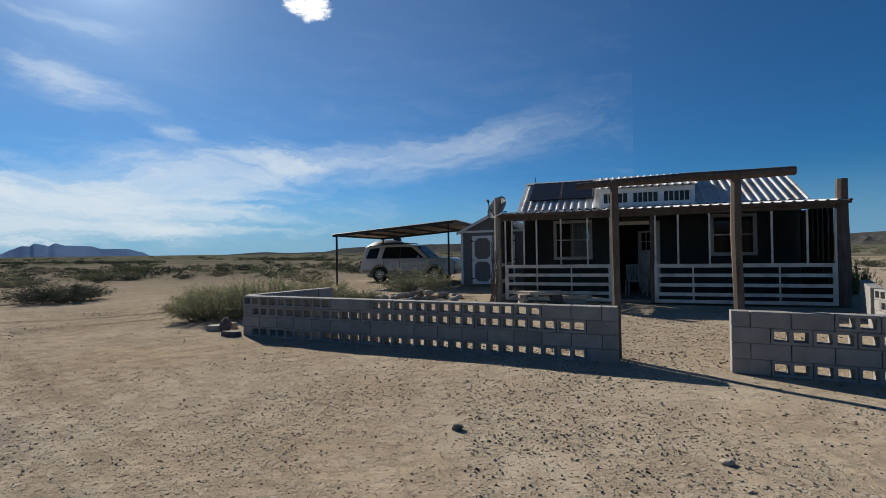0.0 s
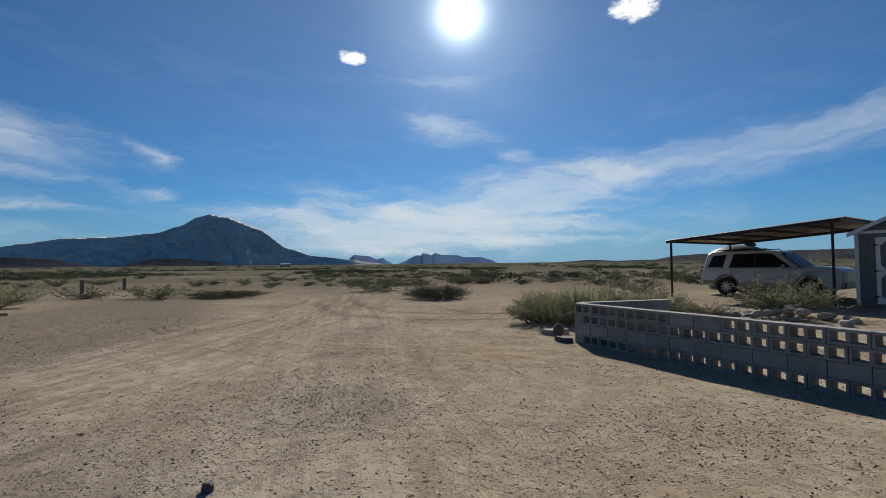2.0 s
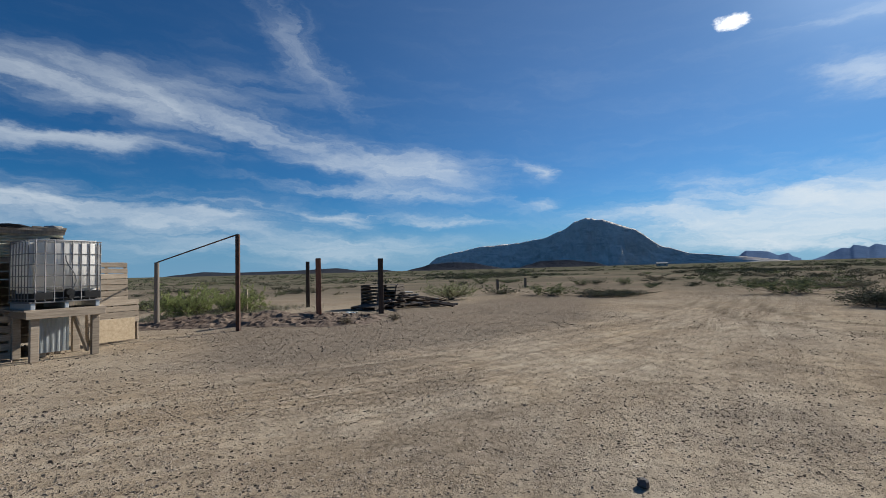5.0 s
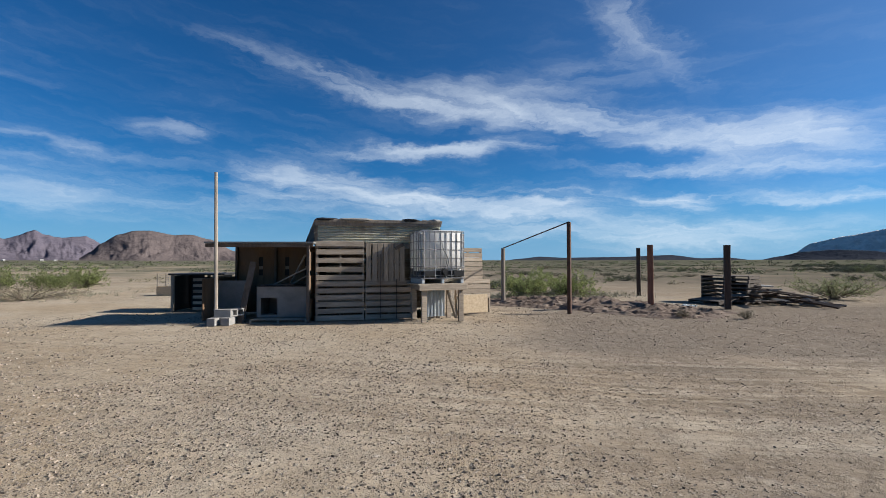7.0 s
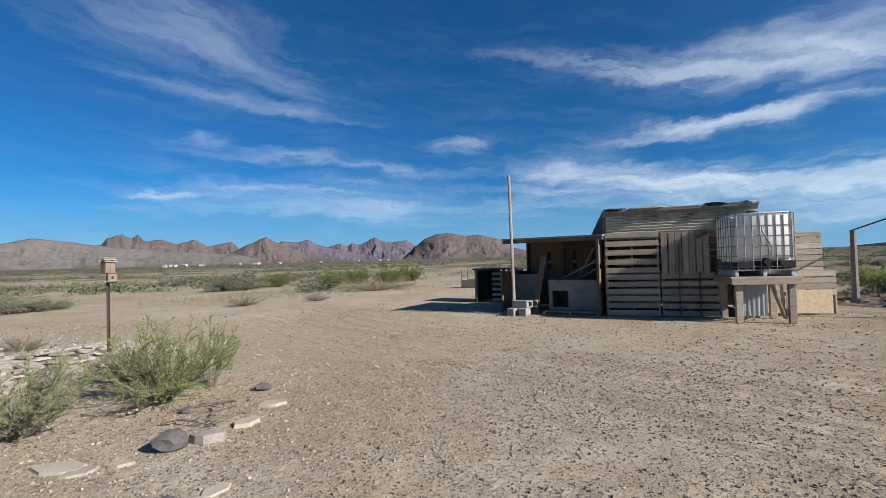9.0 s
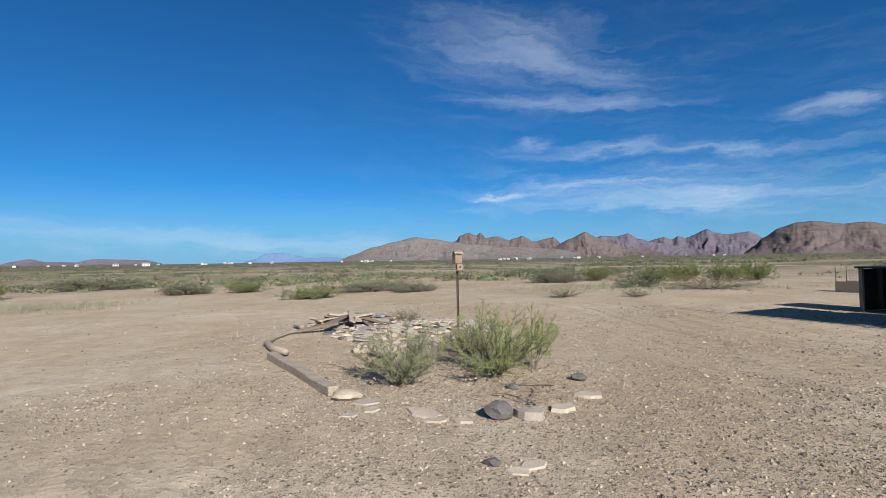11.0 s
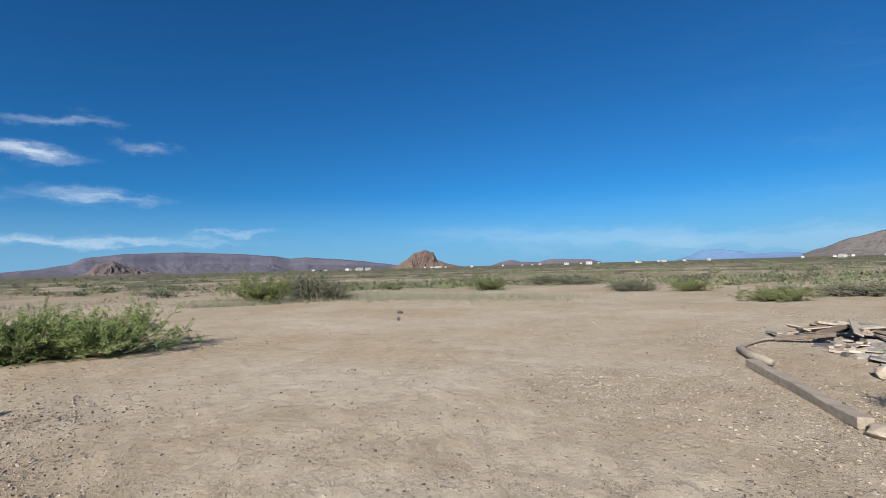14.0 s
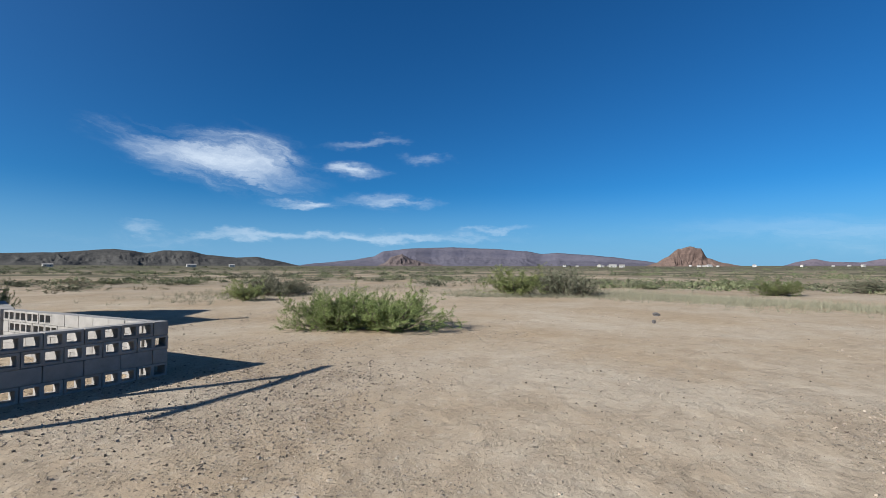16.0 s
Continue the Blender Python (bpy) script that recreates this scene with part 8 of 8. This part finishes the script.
def bush_meshes(name, seed, stems, radius, height, leaf, leaf_mat, side=8, sprigs=5, pairs=6, lean=0.5, bare=0.30, sky=0.35, woody=True):
    """A wispy desert bush: crooked woody stems from one root, side branches, and thin sprigs set with pairs of tiny leaves."""
    rnd = random.Random(seed)
    bm = bmesh.new()
    lv, lf = [], []

    def crook(p, d, ln, n, wander, rise):
        pts, d = [p.copy()], d.normalized()
        for _ in range(n):
            d = (d + Vector((rnd.gauss(0, wander), rnd.gauss(0, wander), rnd.gauss(rise, wander)))).normalized()
            pts.append(pts[-1] + d * ln / n)
            pts[-1].z = max(pts[-1].z, 0.015)
        return pts

    def point_on(pts, t):
        f = t * (len(pts) - 1)
        k = min(int(f), len(pts) - 2)
        return pts[k].lerp(pts[k + 1], f - k), (pts[k + 1] - pts[k]).normalized()

    def add_leaf(p, d, ln):
        side_way = d.cross(Vector((rnd.gauss(0, 1), rnd.gauss(0, 1), rnd.gauss(0, 1)))).normalized() * ln * 0.22
        i = len(lv)
        lv.extend([tuple(p), tuple(p + d * ln * 0.5 + side_way), tuple(p + d * ln), tuple(p + d * ln * 0.5 - side_way)])
        lf.append((i, i + 1, i + 2, i + 3))

    for s in range(stems):
        az = 2 * math.pi * (s + rnd.uniform(-0.45, 0.45)) / stems
        out = rnd.uniform(0.15, 1.0) ** 0.7
        way = Vector((math.cos(az) * out * radius, math.sin(az) * out * radius, height * rnd.uniform(0.55, 1.1) * (1.08 - lean * out)))
        ln = way.length * rnd.uniform(0.9, 1.08)
        way.z *= 0.75
        stem = crook(Vector((rnd.gauss(0, 0.05), rnd.gauss(0, 0.05), 0)) * radius, way, ln, 7, 0.13, 0.04)
        r0 = 0.006 + 0.009 * radius * rnd.random()
        tube(bm, stem if woody else stem[::3], [r0 * (1 - 0.8 * k / 7) for k in range(8)][::1 if woody else 3], 4 if woody else 3, False)
        for b in range(side):
            t = bare + (1 - bare) * (b + rnd.random()) / side
            p, d = point_on(stem, min(t, 0.999))
            turn = Vector((rnd.gauss(0, 0.75), rnd.gauss(0, 0.75), rnd.gauss(sky, 0.4)))
            branch = crook(p, d + turn, ln * rnd.uniform(0.20, 0.46) * (1.15 - 0.5 * t), 4, 0.20, 0.03)
            if woody:
                tube(bm, branch, [r0 * 0.30 * (1 - 0.7 * k / 4) + 0.0007 for k in range(5)], 3, False)
            for w in range(sprigs):
                q, e = point_on(branch, min(0.15 + 0.85 * (w + rnd.random()) / sprigs, 0.999))
                e = (e + Vector((rnd.gauss(0, 0.7), rnd.gauss(0, 0.7), rnd.gauss(0.1, 0.5)))).normalized()
                sl = leaf * pairs * rnd.uniform(0.45, 0.85)
                across = e.cross(Vector((rnd.gauss(0, 1), rnd.gauss(0, 1), rnd.gauss(0, 1)))).normalized()
                for k in range(pairs):
                    c = q + e * sl * (k + 0.4) / pairs
                    c.z = max(c.z, 0.012)
                    for g in (-1, 1):
                        add_leaf(c, (across * g + e * 0.6 + Vector((rnd.gauss(0, 0.25), rnd.gauss(0, 0.25), rnd.gauss(0, 0.25)))).normalized(), leaf * rnd.uniform(0.7, 1.3))
    return mesh_of(name + "_stems", bm, TWIG), raw_mesh(name + "_leaves", lv, lf, leaf_mat)


def shrub(label, meshes, m, group="", category="shrub", name="shrub"):
    t = thing(name, label, category, m, group)
    part("branching", meshes[0], None, t)
    part("foliage", meshes[1], None, t)
    return t


MESQ_A = bush_meshes("mesquite", 1, 22, 0.72, 0.68, 0.017, LEAF_FEATHER, 11, 7, 6, 0.30, 0.16)
MESQ_B = bush_meshes("mesquite", 2, 24, 0.86, 0.76, 0.018, LEAF_LIVELY, 12, 7, 6, 0.30, 0.22)
MESQ_C = bush_meshes("mesquite", 8, 7, 0.36, 0.66, 0.018, LEAF_LIVELY, 11, 7, 6, 0.2, 0.36)
NEAR_A = bush_meshes("near_shrub", 33, 64, 1.10, 0.60, 0.030, LEAF_DEEP, 9, 6, 6, 0.62, 0.06)
WIDE_A = bush_meshes("wide_shrub", 3, 40, 1.05, 0.62, 0.044, LEAF_BRIGHT, 7, 5, 4, 0.40, 0.12)
WIDE_B = shrub_meshes("wide_shrub", 4, 60, 1.0, 0.55, 11, 12, 0.054, LEAF_OLIVE, droop=0.2, width=0.40, fuzz=1.8, foot=0.6)
WIDE_C = shrub_meshes("dry_shrub", 5, 40, 1.0, 0.42, 9, 6, 0.050, LEAF_DRY, width=0.25)
PALE = shrub_meshes("pale_shrub", 16, 46, 1.0, 0.60, 10, 10, 0.045, LEAF_PALE, width=0.3)
FLOWER = shrub_meshes("weedy_shrub", 6, 80, 1.0, 0.80, 12, 13, 0.042, LEAF_SAGE, droop=0.3, width=0.3, fuzz=1.8, foot=0.6)

shrub("grey-green feathery shrub in the stone bed", MESQ_A, on_ground(1.90, -5.62, 20))
shrub("bright green feathery shrub in the stone bed", MESQ_B, on_ground(0.86, -6.35, 70))
shrub("tall side branch of the green shrub in the bed", MESQ_C, on_ground(0.42, -6.75) @ Matrix(((0.62, 0, -0.52, 0), (0, 0.62, -0.1, 0), (0, 0, 1.02, 0), (0, 0, 0, 1))))
shrub("thin dry weed at the back of the bed", WIDE_C, on_ground(1.55, -7.6, 10) @ Matrix.Diagonal((0.5, 0.5, 0.9, 1)))
shrub("pale dry weed among the slabs", WIDE_C, on_ground(3.9, -10.9, 10) @ Matrix.Diagonal((0.42, 0.42, 0.6, 1)))

near = [("wide low green shrub on the dirt", NEAR_A, 11.1, 2.6, 0, (1.25, 1.5, 1.32)),
        ("wide low green shrub on the dirt", NEAR_A, 11.0, 3.9, 70, (1.15, 1.1, 1.32)),
        ("low green shrub beyond the yard", WIDE_A, 19.6, 11.2, 40, (1.0, 1.0, 1.1)),
        ("low green shrub beyond the yard", WIDE_B, 23.5, 11.6, 90, (1.9, 1.9, 1.4)),
        ("broad dark green shrub on the plain", WIDE_A, 24.6, -0.9, 10, (1.7, 1.8, 1.9)),
        ("broad dark green shrub on the plain", WIDE_B, 25.2, -3.4, 100, (1.7, 2.1, 2.0)),
        ("flat olive shrub by the track", WIDE_B, -14.05, 15.4, 30, (1.55, 1.55, 0.95)),
        ("flat olive shrub by the track", WIDE_B, -23.6, 10.0, 30, (1.9, 1.6, 0.55)),
        ("dry flat weed by the track", WIDE_C, -24.1, 11.8, 30, (1.4, 1.4, 0.5)),
        ("green shrub behind the bare posts", WIDE_A, -18.6, -8.6, 30, (1.3, 1.3, 1.5)),
        ("green shrub behind the bare posts", WIDE_A, -20.2, -7.3, 120, (1.3, 1.3, 1.35)),
        ("grey-green weeds behind the scrap pile", MESQ_A, -24.4, 2.0, 120, (2.6, 2.6, 1.25)),
        ("tall green shrub on the plain", WIDE_A, -4.4, -30.5, 20, (1.3, 1.2, 1.3)),
        ("tall green shrub on the plain", WIDE_A, -6.3, -32.0, 80, (1.4, 1.2, 1.6)),
        ("tall green shrub on the plain", WIDE_A, -8.4, -31.2, 140, (1.2, 1.3, 1.5)),
        ("tall green shrub on the plain", WIDE_A, -10.4, -33.0, 60, (1.5, 1.2, 1.7)),
        ("low green shrub on the plain", WIDE_B, 1.5, -31.0, 10, (1.8, 1.2, 1.1)),
        ("low green shrub on the plain", WIDE_A, -1.2, -33.5, 100, (1.5, 1.1, 1.2)),
        ("green shrub by the edge of the dirt", WIDE_A, 17.0, -21.0, 30, (1.2, 1.0, 0.9)),
        ("green shrub by the edge of the dirt", WIDE_B, 19.5, -19.5, 80, (1.5, 1.1, 0.9)),
        ("green shrub by the edge of the dirt", WIDE_A, 26.5, -14.5, 120, (1.6, 1.2, 1.1)),
        ("low green shrub on the dirt", WIDE_A, 10.7, -17.5, 60, (1.5, 0.9, 0.72)),
        ("low olive shrub on the dirt", WIDE_B, 10.4, -22.6, 60, (2.4, 1.2, 0.8)),
        ("low olive shrub on the dirt", WIDE_B, 7.9, -22.3, 60, (1.5, 0.9, 0.7)),
        ("low dry shrub on the dirt", WIDE_C, 0.4, -19.0, 60, (0.8, 0.7, 0.8)),
        ("low dry shrub on the dirt", WIDE_C, -2.2, -19.5, 10, (0.6, 0.5, 0.6)),
        ("low olive shrub on the dirt", WIDE_B, 29.0, -22.0, 60, (3.2, 1.6, 1.3)),
        ("weedy green shrub against the block wall", FLOWER, -5.95, 10.7, 0, (1.05, 1.0, 0.95)),
        ("weedy green shrub against the block wall", FLOWER, -6.6, 12.2, 200, (1.2, 1.0, 0.9)),
        ("weedy green shrub against the block wall", FLOWER, -5.3, 12.0, 50, (1.15, 1.2, 1.15)),
        ("weedy green shrub behind the block wall", FLOWER, -4.3, 13.4, 110, (1.0, 1.0, 1.0)),
        ("pale weeds in the yard", PALE, -3.2, 14.6, 10, (0.7, 0.6, 0.6)),
        ("pale drooping shrub over the rock heap", PALE, -1.65, 15.9, 10, (1.45, 0.95, 1.6)),
        ("low bush by the house corner", WIDE_A, 12.3, 15.0, 10, (0.5, 0.5, 1.3)),
        ("small dry tuft on the gravel", WIDE_C, -14.2, -2.0, 10, (0.22, 0.22, 0.5)),
        ("small dry tuft on the gravel", WIDE_C, -14.9, -0.6, 10, (0.22, 0.22, 0.5)),
        ("dead grey brush heap on the plain", WIDE_C, -5.8, -24.2, 10, (2.4, 1.3, 1.2))]
for label, meshes, x, y, turn, (a, b, c) in near:
    shrub(label, meshes, on_ground(x, y, turn) @ Matrix.Diagonal((a, b, c, 1)))

# scattered shrubs of the open plain
PLAIN_A = bush_meshes("plain_shrub", 23, 20, 1.05, 0.58, 0.062, LEAF_GREEN, 5, 3, 3, 0.40, 0.08, woody=False)
PLAIN_B = bush_meshes("plain_shrub", 24, 20, 1.05, 0.50, 0.062, LEAF_OLIVE, 5, 3, 3, 0.40, 0.08, woody=False)
PLAIN_C = shrub_meshes("plain_brush", 25, 18, 1.0, 0.42, 7, 7, 0.080, LEAF_DRY, width=0.25)
rnd = random.Random(77)
count = 0
while count < 90:
    r = 25 * 2.6 ** rnd.random()
    az = rnd.uniform(0, 360)
    x, y = -math.sin(radians(az)) * r, math.cos(radians(az)) * r
    mask = noise.noise((x * 0.035, y * 0.035, 5.0))
    open_track = abs((az - 230 + 180) % 360 - 180) < 12 and r < 42
    house_side = -30 < ((az + 180) % 360 - 180) < 14 and r < 34
    if mask < -0.12 or open_track or house_side or (abs((az - 60 + 180) % 360 - 180) < 10 and r < 40):
        continue
    s = rnd.uniform(0.6, 1.7)
    kind = rnd.choice((PLAIN_A, PLAIN_A, PLAIN_B, PLAIN_B, PLAIN_C))
    shrub("low desert shrub on the open plain" if kind is not PLAIN_C else "dry low brush on the open plain", kind,
          on_ground(x, y, rnd.uniform(0, 360)) @ Matrix.Diagonal((s * rnd.uniform(0.9, 2.1), s * rnd.uniform(0.9, 1.4), s * rnd.uniform(0.5, 0.9), 1)), "shrubs of the plain")
    count += 1


# thinner, separate shrubs on the dry soil north-west to west
while count < 190:
    r = 29 * 3.4 ** rnd.random()
    az = rnd.uniform(6, 120)
    x, y = -math.sin(radians(az)) * r, math.cos(radians(az)) * r
    if noise.noise((x * 0.05, y * 0.05, 5.0)) < -0.22 or (az < 34 and r < 30) or (50 < az < 72 and r < 30):
        continue
    s = rnd.uniform(0.35, 1.0) * (0.8 + r / 90)
    kind = rnd.choice((PLAIN_A, PLAIN_B, PLAIN_B, PLAIN_C))
    shrub("grey-green desert shrub on bare soil" if kind is not PLAIN_C else "dry low brush on bare soil", kind,
          on_ground(x, y, rnd.uniform(0, 360)) @ Matrix.Diagonal((s * rnd.uniform(0.9, 1.9), s * rnd.uniform(0.9, 1.3), s * rnd.uniform(0.6, 1.0), 1)), "shrubs of the plain")
    count += 1


def clump_field(name, label, n, r0, r1, power, size, tris, material, seed, mask_at, tall, span=(0.0, 360.0)):
    """Far scrub or grass as one body of small leaf clumps."""
    rnd = np.random.default_rng(seed)
    verts, faces = [], []
    made = 0
    while made < n:
        r = r0 * (r1 / r0) ** (rnd.random() ** power)
        a = radians(span[0] + rnd.random() * (span[1] - span[0]))
        x, y = -math.sin(a) * r, math.cos(a) * r
        if noise.noise((x * 0.03, y * 0.03, 5.0)) + 0.35 * noise.noise((x * 0.12, y * 0.12, 2.0)) < mask_at:
            continue
        deg = math.degrees(a)
        if (deg < 14 or deg > 330) and r < 34:
            continue
        if 4 < deg < 122 and r < 95 and rnd.random() > 0.22:
            continue
        s = size * (0.5 + rnd.random()) * (1 + r / 260)
        z = ground_height(x, y)
        k = len(verts)
        c = rnd.normal(0, 1, (tris, 3))
        c *= (rnd.random((tris, 1)) ** 0.4) / np.linalg.norm(c, axis=1)[:, None] * (s * (0.6 + 0.3 * rnd.random()), s * (0.6 + 0.3 * rnd.random()), s * tall * 0.95)
        c[:, 2] = np.abs(c[:, 2])
        d = rnd.normal(0, 1, (tris, 2, 3)) * s * 0.085
        for i in range(tris):
            p = c[i] + (x, y, z)
            verts.extend([tuple(p), tuple(p + d[i, 0]), tuple(p + d[i, 1])])
            faces.append((k + 3 * i, k + 3 * i + 1, k + 3 * i + 2))
        made += 1
    ob = new(name, raw_mesh(name, verts, faces, material))
    return tagged(ob, label, "scrub", kind="stuff")


clump_field("far_scrub", "olive desert scrub spread over the far plain", 2600, 36, 560, 1.0, 0.8, 64, LEAF_OLIVE, 5, -0.02, 0.40)
clump_field("far_green_scrub", "green desert scrub spread over the far plain", 2300, 34, 480, 1.0, 0.8, 64, LEAF_GREEN, 6, 0.08, 0.42)
clump_field("dry_brush", "dry pale brush between the shrubs", 1100, 34, 240, 1.0, 0.5, 46, LEAF_DRY, 7, -0.3, 0.4)
clump_field("west_scrub", "low olive scrub on the plain behind the carport", 900, 44, 190, 1.0, 0.75, 70, LEAF_OLIVE, 15, 0.02, 0.34, (16.0, 88.0))
clump_field("west_brush", "low olive brush on the plain behind the posts", 600, 42, 150, 1.0, 0.5, 60, LEAF_OLIVE, 16, -0.05, 0.32, (66.0, 118.0))


def grass_field(label, n, spots, seed):
    rnd = np.random.default_rng(seed)
    verts, faces = [], []
    for k in range(n):
        x0, y0, x1, y1, w = spots[k % len(spots)]
        f = rnd.random()
        x, y = x0 + (x1 - x0) * f + rnd.normal(0, w), y0 + (y1 - y0) * f + rnd.normal(0, w)
        z = ground_height(x, y)
        for b in range(7):
            i = len(verts)
            px, py = x + rnd.normal(0, 0.05), y + rnd.normal(0, 0.05)
            a = rnd.random() * 2 * math.pi
            h, lean = 0.07 + 0.20 * rnd.random() ** 1.5, rnd.normal(0, 0.1)
            wd = 0.008
            verts.extend([(px - wd * math.cos(a), py - wd * math.sin(a), z - 0.01), (px + wd * math.cos(a), py + wd * math.sin(a), z - 0.01), (px + lean, py + rnd.normal(0, 0.1), z + h)])
            faces.append((i, i + 1, i + 2))
    ob = new("dry_grass", raw_mesh("dry_grass", verts, faces, GRASS_DRY))
    return tagged(ob, label, "grass", kind="stuff")


grass_field("pale dry grass tufts at the edge of the dirt", 8000,
            [(25.5, -6.5, 17.5, -13.5, 0.9), (25.5, -6.5, 17.5, -13.5, 1.6), (24, 2, 24.5, -5, 0.6), (26, -3, 21, -11, 1.2), (-5, 12, -4, 14.5, 0.7),
             (-17, -9, -22, -6.5, 0.9), (27, 2, 30, -8, 1.6), (-8, -27, 2, -25, 1.6), (20, 14, 32, 10, 2.5)], 9)


# ---- gravel ----
def gravel(label, n, r0, r1, lo, hi, seed):
    """Loose stones: squashed eight-sided lumps, thicker where the gravel lies."""
    rnd = np.random.default_rng(seed)
    verts, faces = [], []
    octa = ((0, 2, 4), (2, 1, 4), (1, 3, 4), (3, 0, 4), (2, 0, 5), (1, 2, 5), (3, 1, 5), (0, 3, 5))
    made = 0
    while made < n:
        r = r0 + (r1 - r0) * rnd.random() ** 1.25
        a = rnd.random() * 2 * math.pi
        x, y = -math.sin(a) * r, math.cos(a) * r
        deg = math.degrees(a)
        thick = 0.35 + 0.65 * max(0.0, math.cos(radians(deg - 150))) + 0.5 * noise.noise((x * 0.45, y * 0.45, 3.0))
        if rnd.random() > thick:
            continue
        s = lo + (hi - lo) * rnd.random() ** 4.0
        z = ground_height(x, y)
        t = rnd.random() * math.pi
        c, sn = math.cos(t), math.sin(t)
        i = len(verts)
        for vx, vy, vz in ((1, 0, 0), (-1, 0, 0), (0, 1, 0), (0, -1, 0), (0, 0, 1), (0, 0, -1)):
            k = s * (0.6 + 0.7 * rnd.random())
            px, py = vx * k + rnd.normal(0, 0.2) * s, vy * k * 0.8 + rnd.normal(0, 0.2) * s
            verts.append((x + c * px - sn * py, y + sn * px + c * py, z + vz * k * 0.42 + s * 0.16))
        faces.extend(tuple(i + q for q in f) for f in octa)
        made += 1
    ob = new("gravel", raw_mesh("gravel", verts, faces, PEBBLE))
    return tagged(ob, label, "gravel", kind="stuff")


def fine_gravel(label, n, r0, r1, seed):
    """Small broken stones half sunk in the dirt, thick on the side of the outbuildings."""
    rnd = np.random.default_rng(seed)
    m = n * 5
    r = r0 + (r1 - r0) * rnd.random(m)
    a = rnd.random(m) * 2 * math.pi
    x, y = -np.sin(a) * r, np.cos(a) * r
    thick = 0.03 + 0.95 * cover_at(x, y)[0] ** 1.6 * (0.72 + 0.28 * soft_step(np.degrees(a), 80, 130))
    keep = np.nonzero(rnd.random(m) < thick)[0][:n]
    x, y, r = x[keep], y[keep], r[keep]
    n = len(x)
    south = soft_step(np.degrees(np.arctan2(-x, y)) % 360, 85, 130)
    size = (0.0034 + (0.0090 + 0.0030 * south) * rnd.random(n) ** (4.2 - 1.0 * south)) * (0.7 + r / 14)
    z = np.array([ground_height(p, q) for p, q in zip(x, y)])
    tall = size * rnd.uniform(0.35, 0.95, n) * (1 + 0.15 * south)
    k = 3
    ang = rnd.random((n, 1)) * 2 * math.pi + np.arange(k) * 2 * math.pi / k + rnd.normal(0, 0.3, (n, k))
    rad = size[:, None] * rnd.uniform(0.65, 1.35, (n, k))
    nv = 2 * k
    co = np.empty((n, nv, 3), np.float32)
    shrink = rnd.uniform(0.6, 0.95, (n, k))
    for axis, mid, turn in ((0, x, np.cos(ang)), (1, y, np.sin(ang))):
        co[:, :k, axis] = mid[:, None] + turn * rad
        co[:, k:, axis] = mid[:, None] + turn * rad * shrink
    co[:, :k, 2] = z[:, None] - 0.002
    co[:, k:, 2] = z[:, None] + tall[:, None] * rnd.uniform(0.6, 1.3, (n, k))
    tri = np.array([(0, 1, 4), (0, 4, 3), (1, 2, 5), (1, 5, 4), (2, 0, 3), (2, 3, 5), (3, 4, 5)])
    idx = (np.arange(n)[:, None, None] * nv + tri[None]).astype(np.int32).ravel()
    nf = n * len(tri)
    me = bpy.data.meshes.new("gravel")
    me.vertices.add(n * nv)
    me.vertices.foreach_set("co", co.ravel())
    me.loops.add(nf * 3)
    me.loops.foreach_set("vertex_index", idx)
    me.polygons.add(nf)
    me.polygons.foreach_set("loop_start", np.arange(0, nf * 3, 3, dtype=np.int32))
    me.materials.append(PEBBLE)
    me.update(calc_edges=True)
    me.polygons.foreach_set("use_smooth", np.zeros(nf, bool))
    return tagged(new("gravel", me), label, "gravel", kind="stuff")


fine_gravel("fine loose gravel scattered over the dirt", 88000, 1.6, 7.5, 1)
fine_gravel("fine loose gravel farther out on the dirt", 38000, 7.5, 17.0, 4)
gravel("small stones scattered over the dirt", 4500, 1.8, 18.0, 0.005, 0.015, 2)
gravel("coarse stones scattered over the dirt", 170, 3.0, 24.0, 0.018, 0.042, 3)


# ---- far houses ----
def far_house(x, y, w, d, h, turn, seed):
    t = thing("far_house", "small white house far out on the plain", "house", pose(x, y, ground_height(x, y) - 0.3, 0, 0, turn), "houses on the plain")
    bm = bmesh.new()
    box(bm, -w / 2, w / 2, -d / 2, d / 2, 0, h)
    part("wall", bm, FAR_WHITE, t)
    bm = bmesh.new()
    prism(bm, [(-d / 2 - 0.4, h + 0.02), (d / 2 + 0.4, h + 0.02), (0, h + 0.25 * d)], -w / 2 - 0.4, w / 2 + 0.4, Matrix(((0, 1, 0, 0), (1, 0, 0, 0), (0, 0, 1, 0), (0, 0, 0, 1))))
    part("roof", bm, FAR_ROOF if seed % 3 else FAR_WHITE, t)
    for k in (-1, 1):
        bm = bmesh.new()
        box(bm, k * w * 0.25 - 0.4, k * w * 0.25 + 0.4, -d / 2 - 0.05, d / 2 + 0.05, h * 0.45, h * 0.75)
        part("window", bm, CAR_GLASS, t)


rnd = random.Random(21)
for k in range(46):
    az = rnd.choice((rnd.uniform(196, 268), rnd.uniform(205, 250), rnd.uniform(165, 204), rnd.uniform(180, 262)))
    r = rnd.uniform(560, 1250)
    far_house(-math.sin(radians(az)) * r, math.cos(radians(az)) * r, rnd.uniform(2.5, 6), rnd.uniform(3, 5), rnd.uniform(1.8, 2.8), rnd.uniform(0, 360), k)
for az, r, w in ((229.4, 520, 6), (232.0, 700, 6), (60.6, 420, 8), (257.2, 520, 7), (256.2, 520, 5), (306, 520, 8), (318, 600, 8), (302, 640, 6)):
    far_house(-math.sin(radians(az)) * r, math.cos(radians(az)) * r, w, 4, 2.5, az + 10, 1)
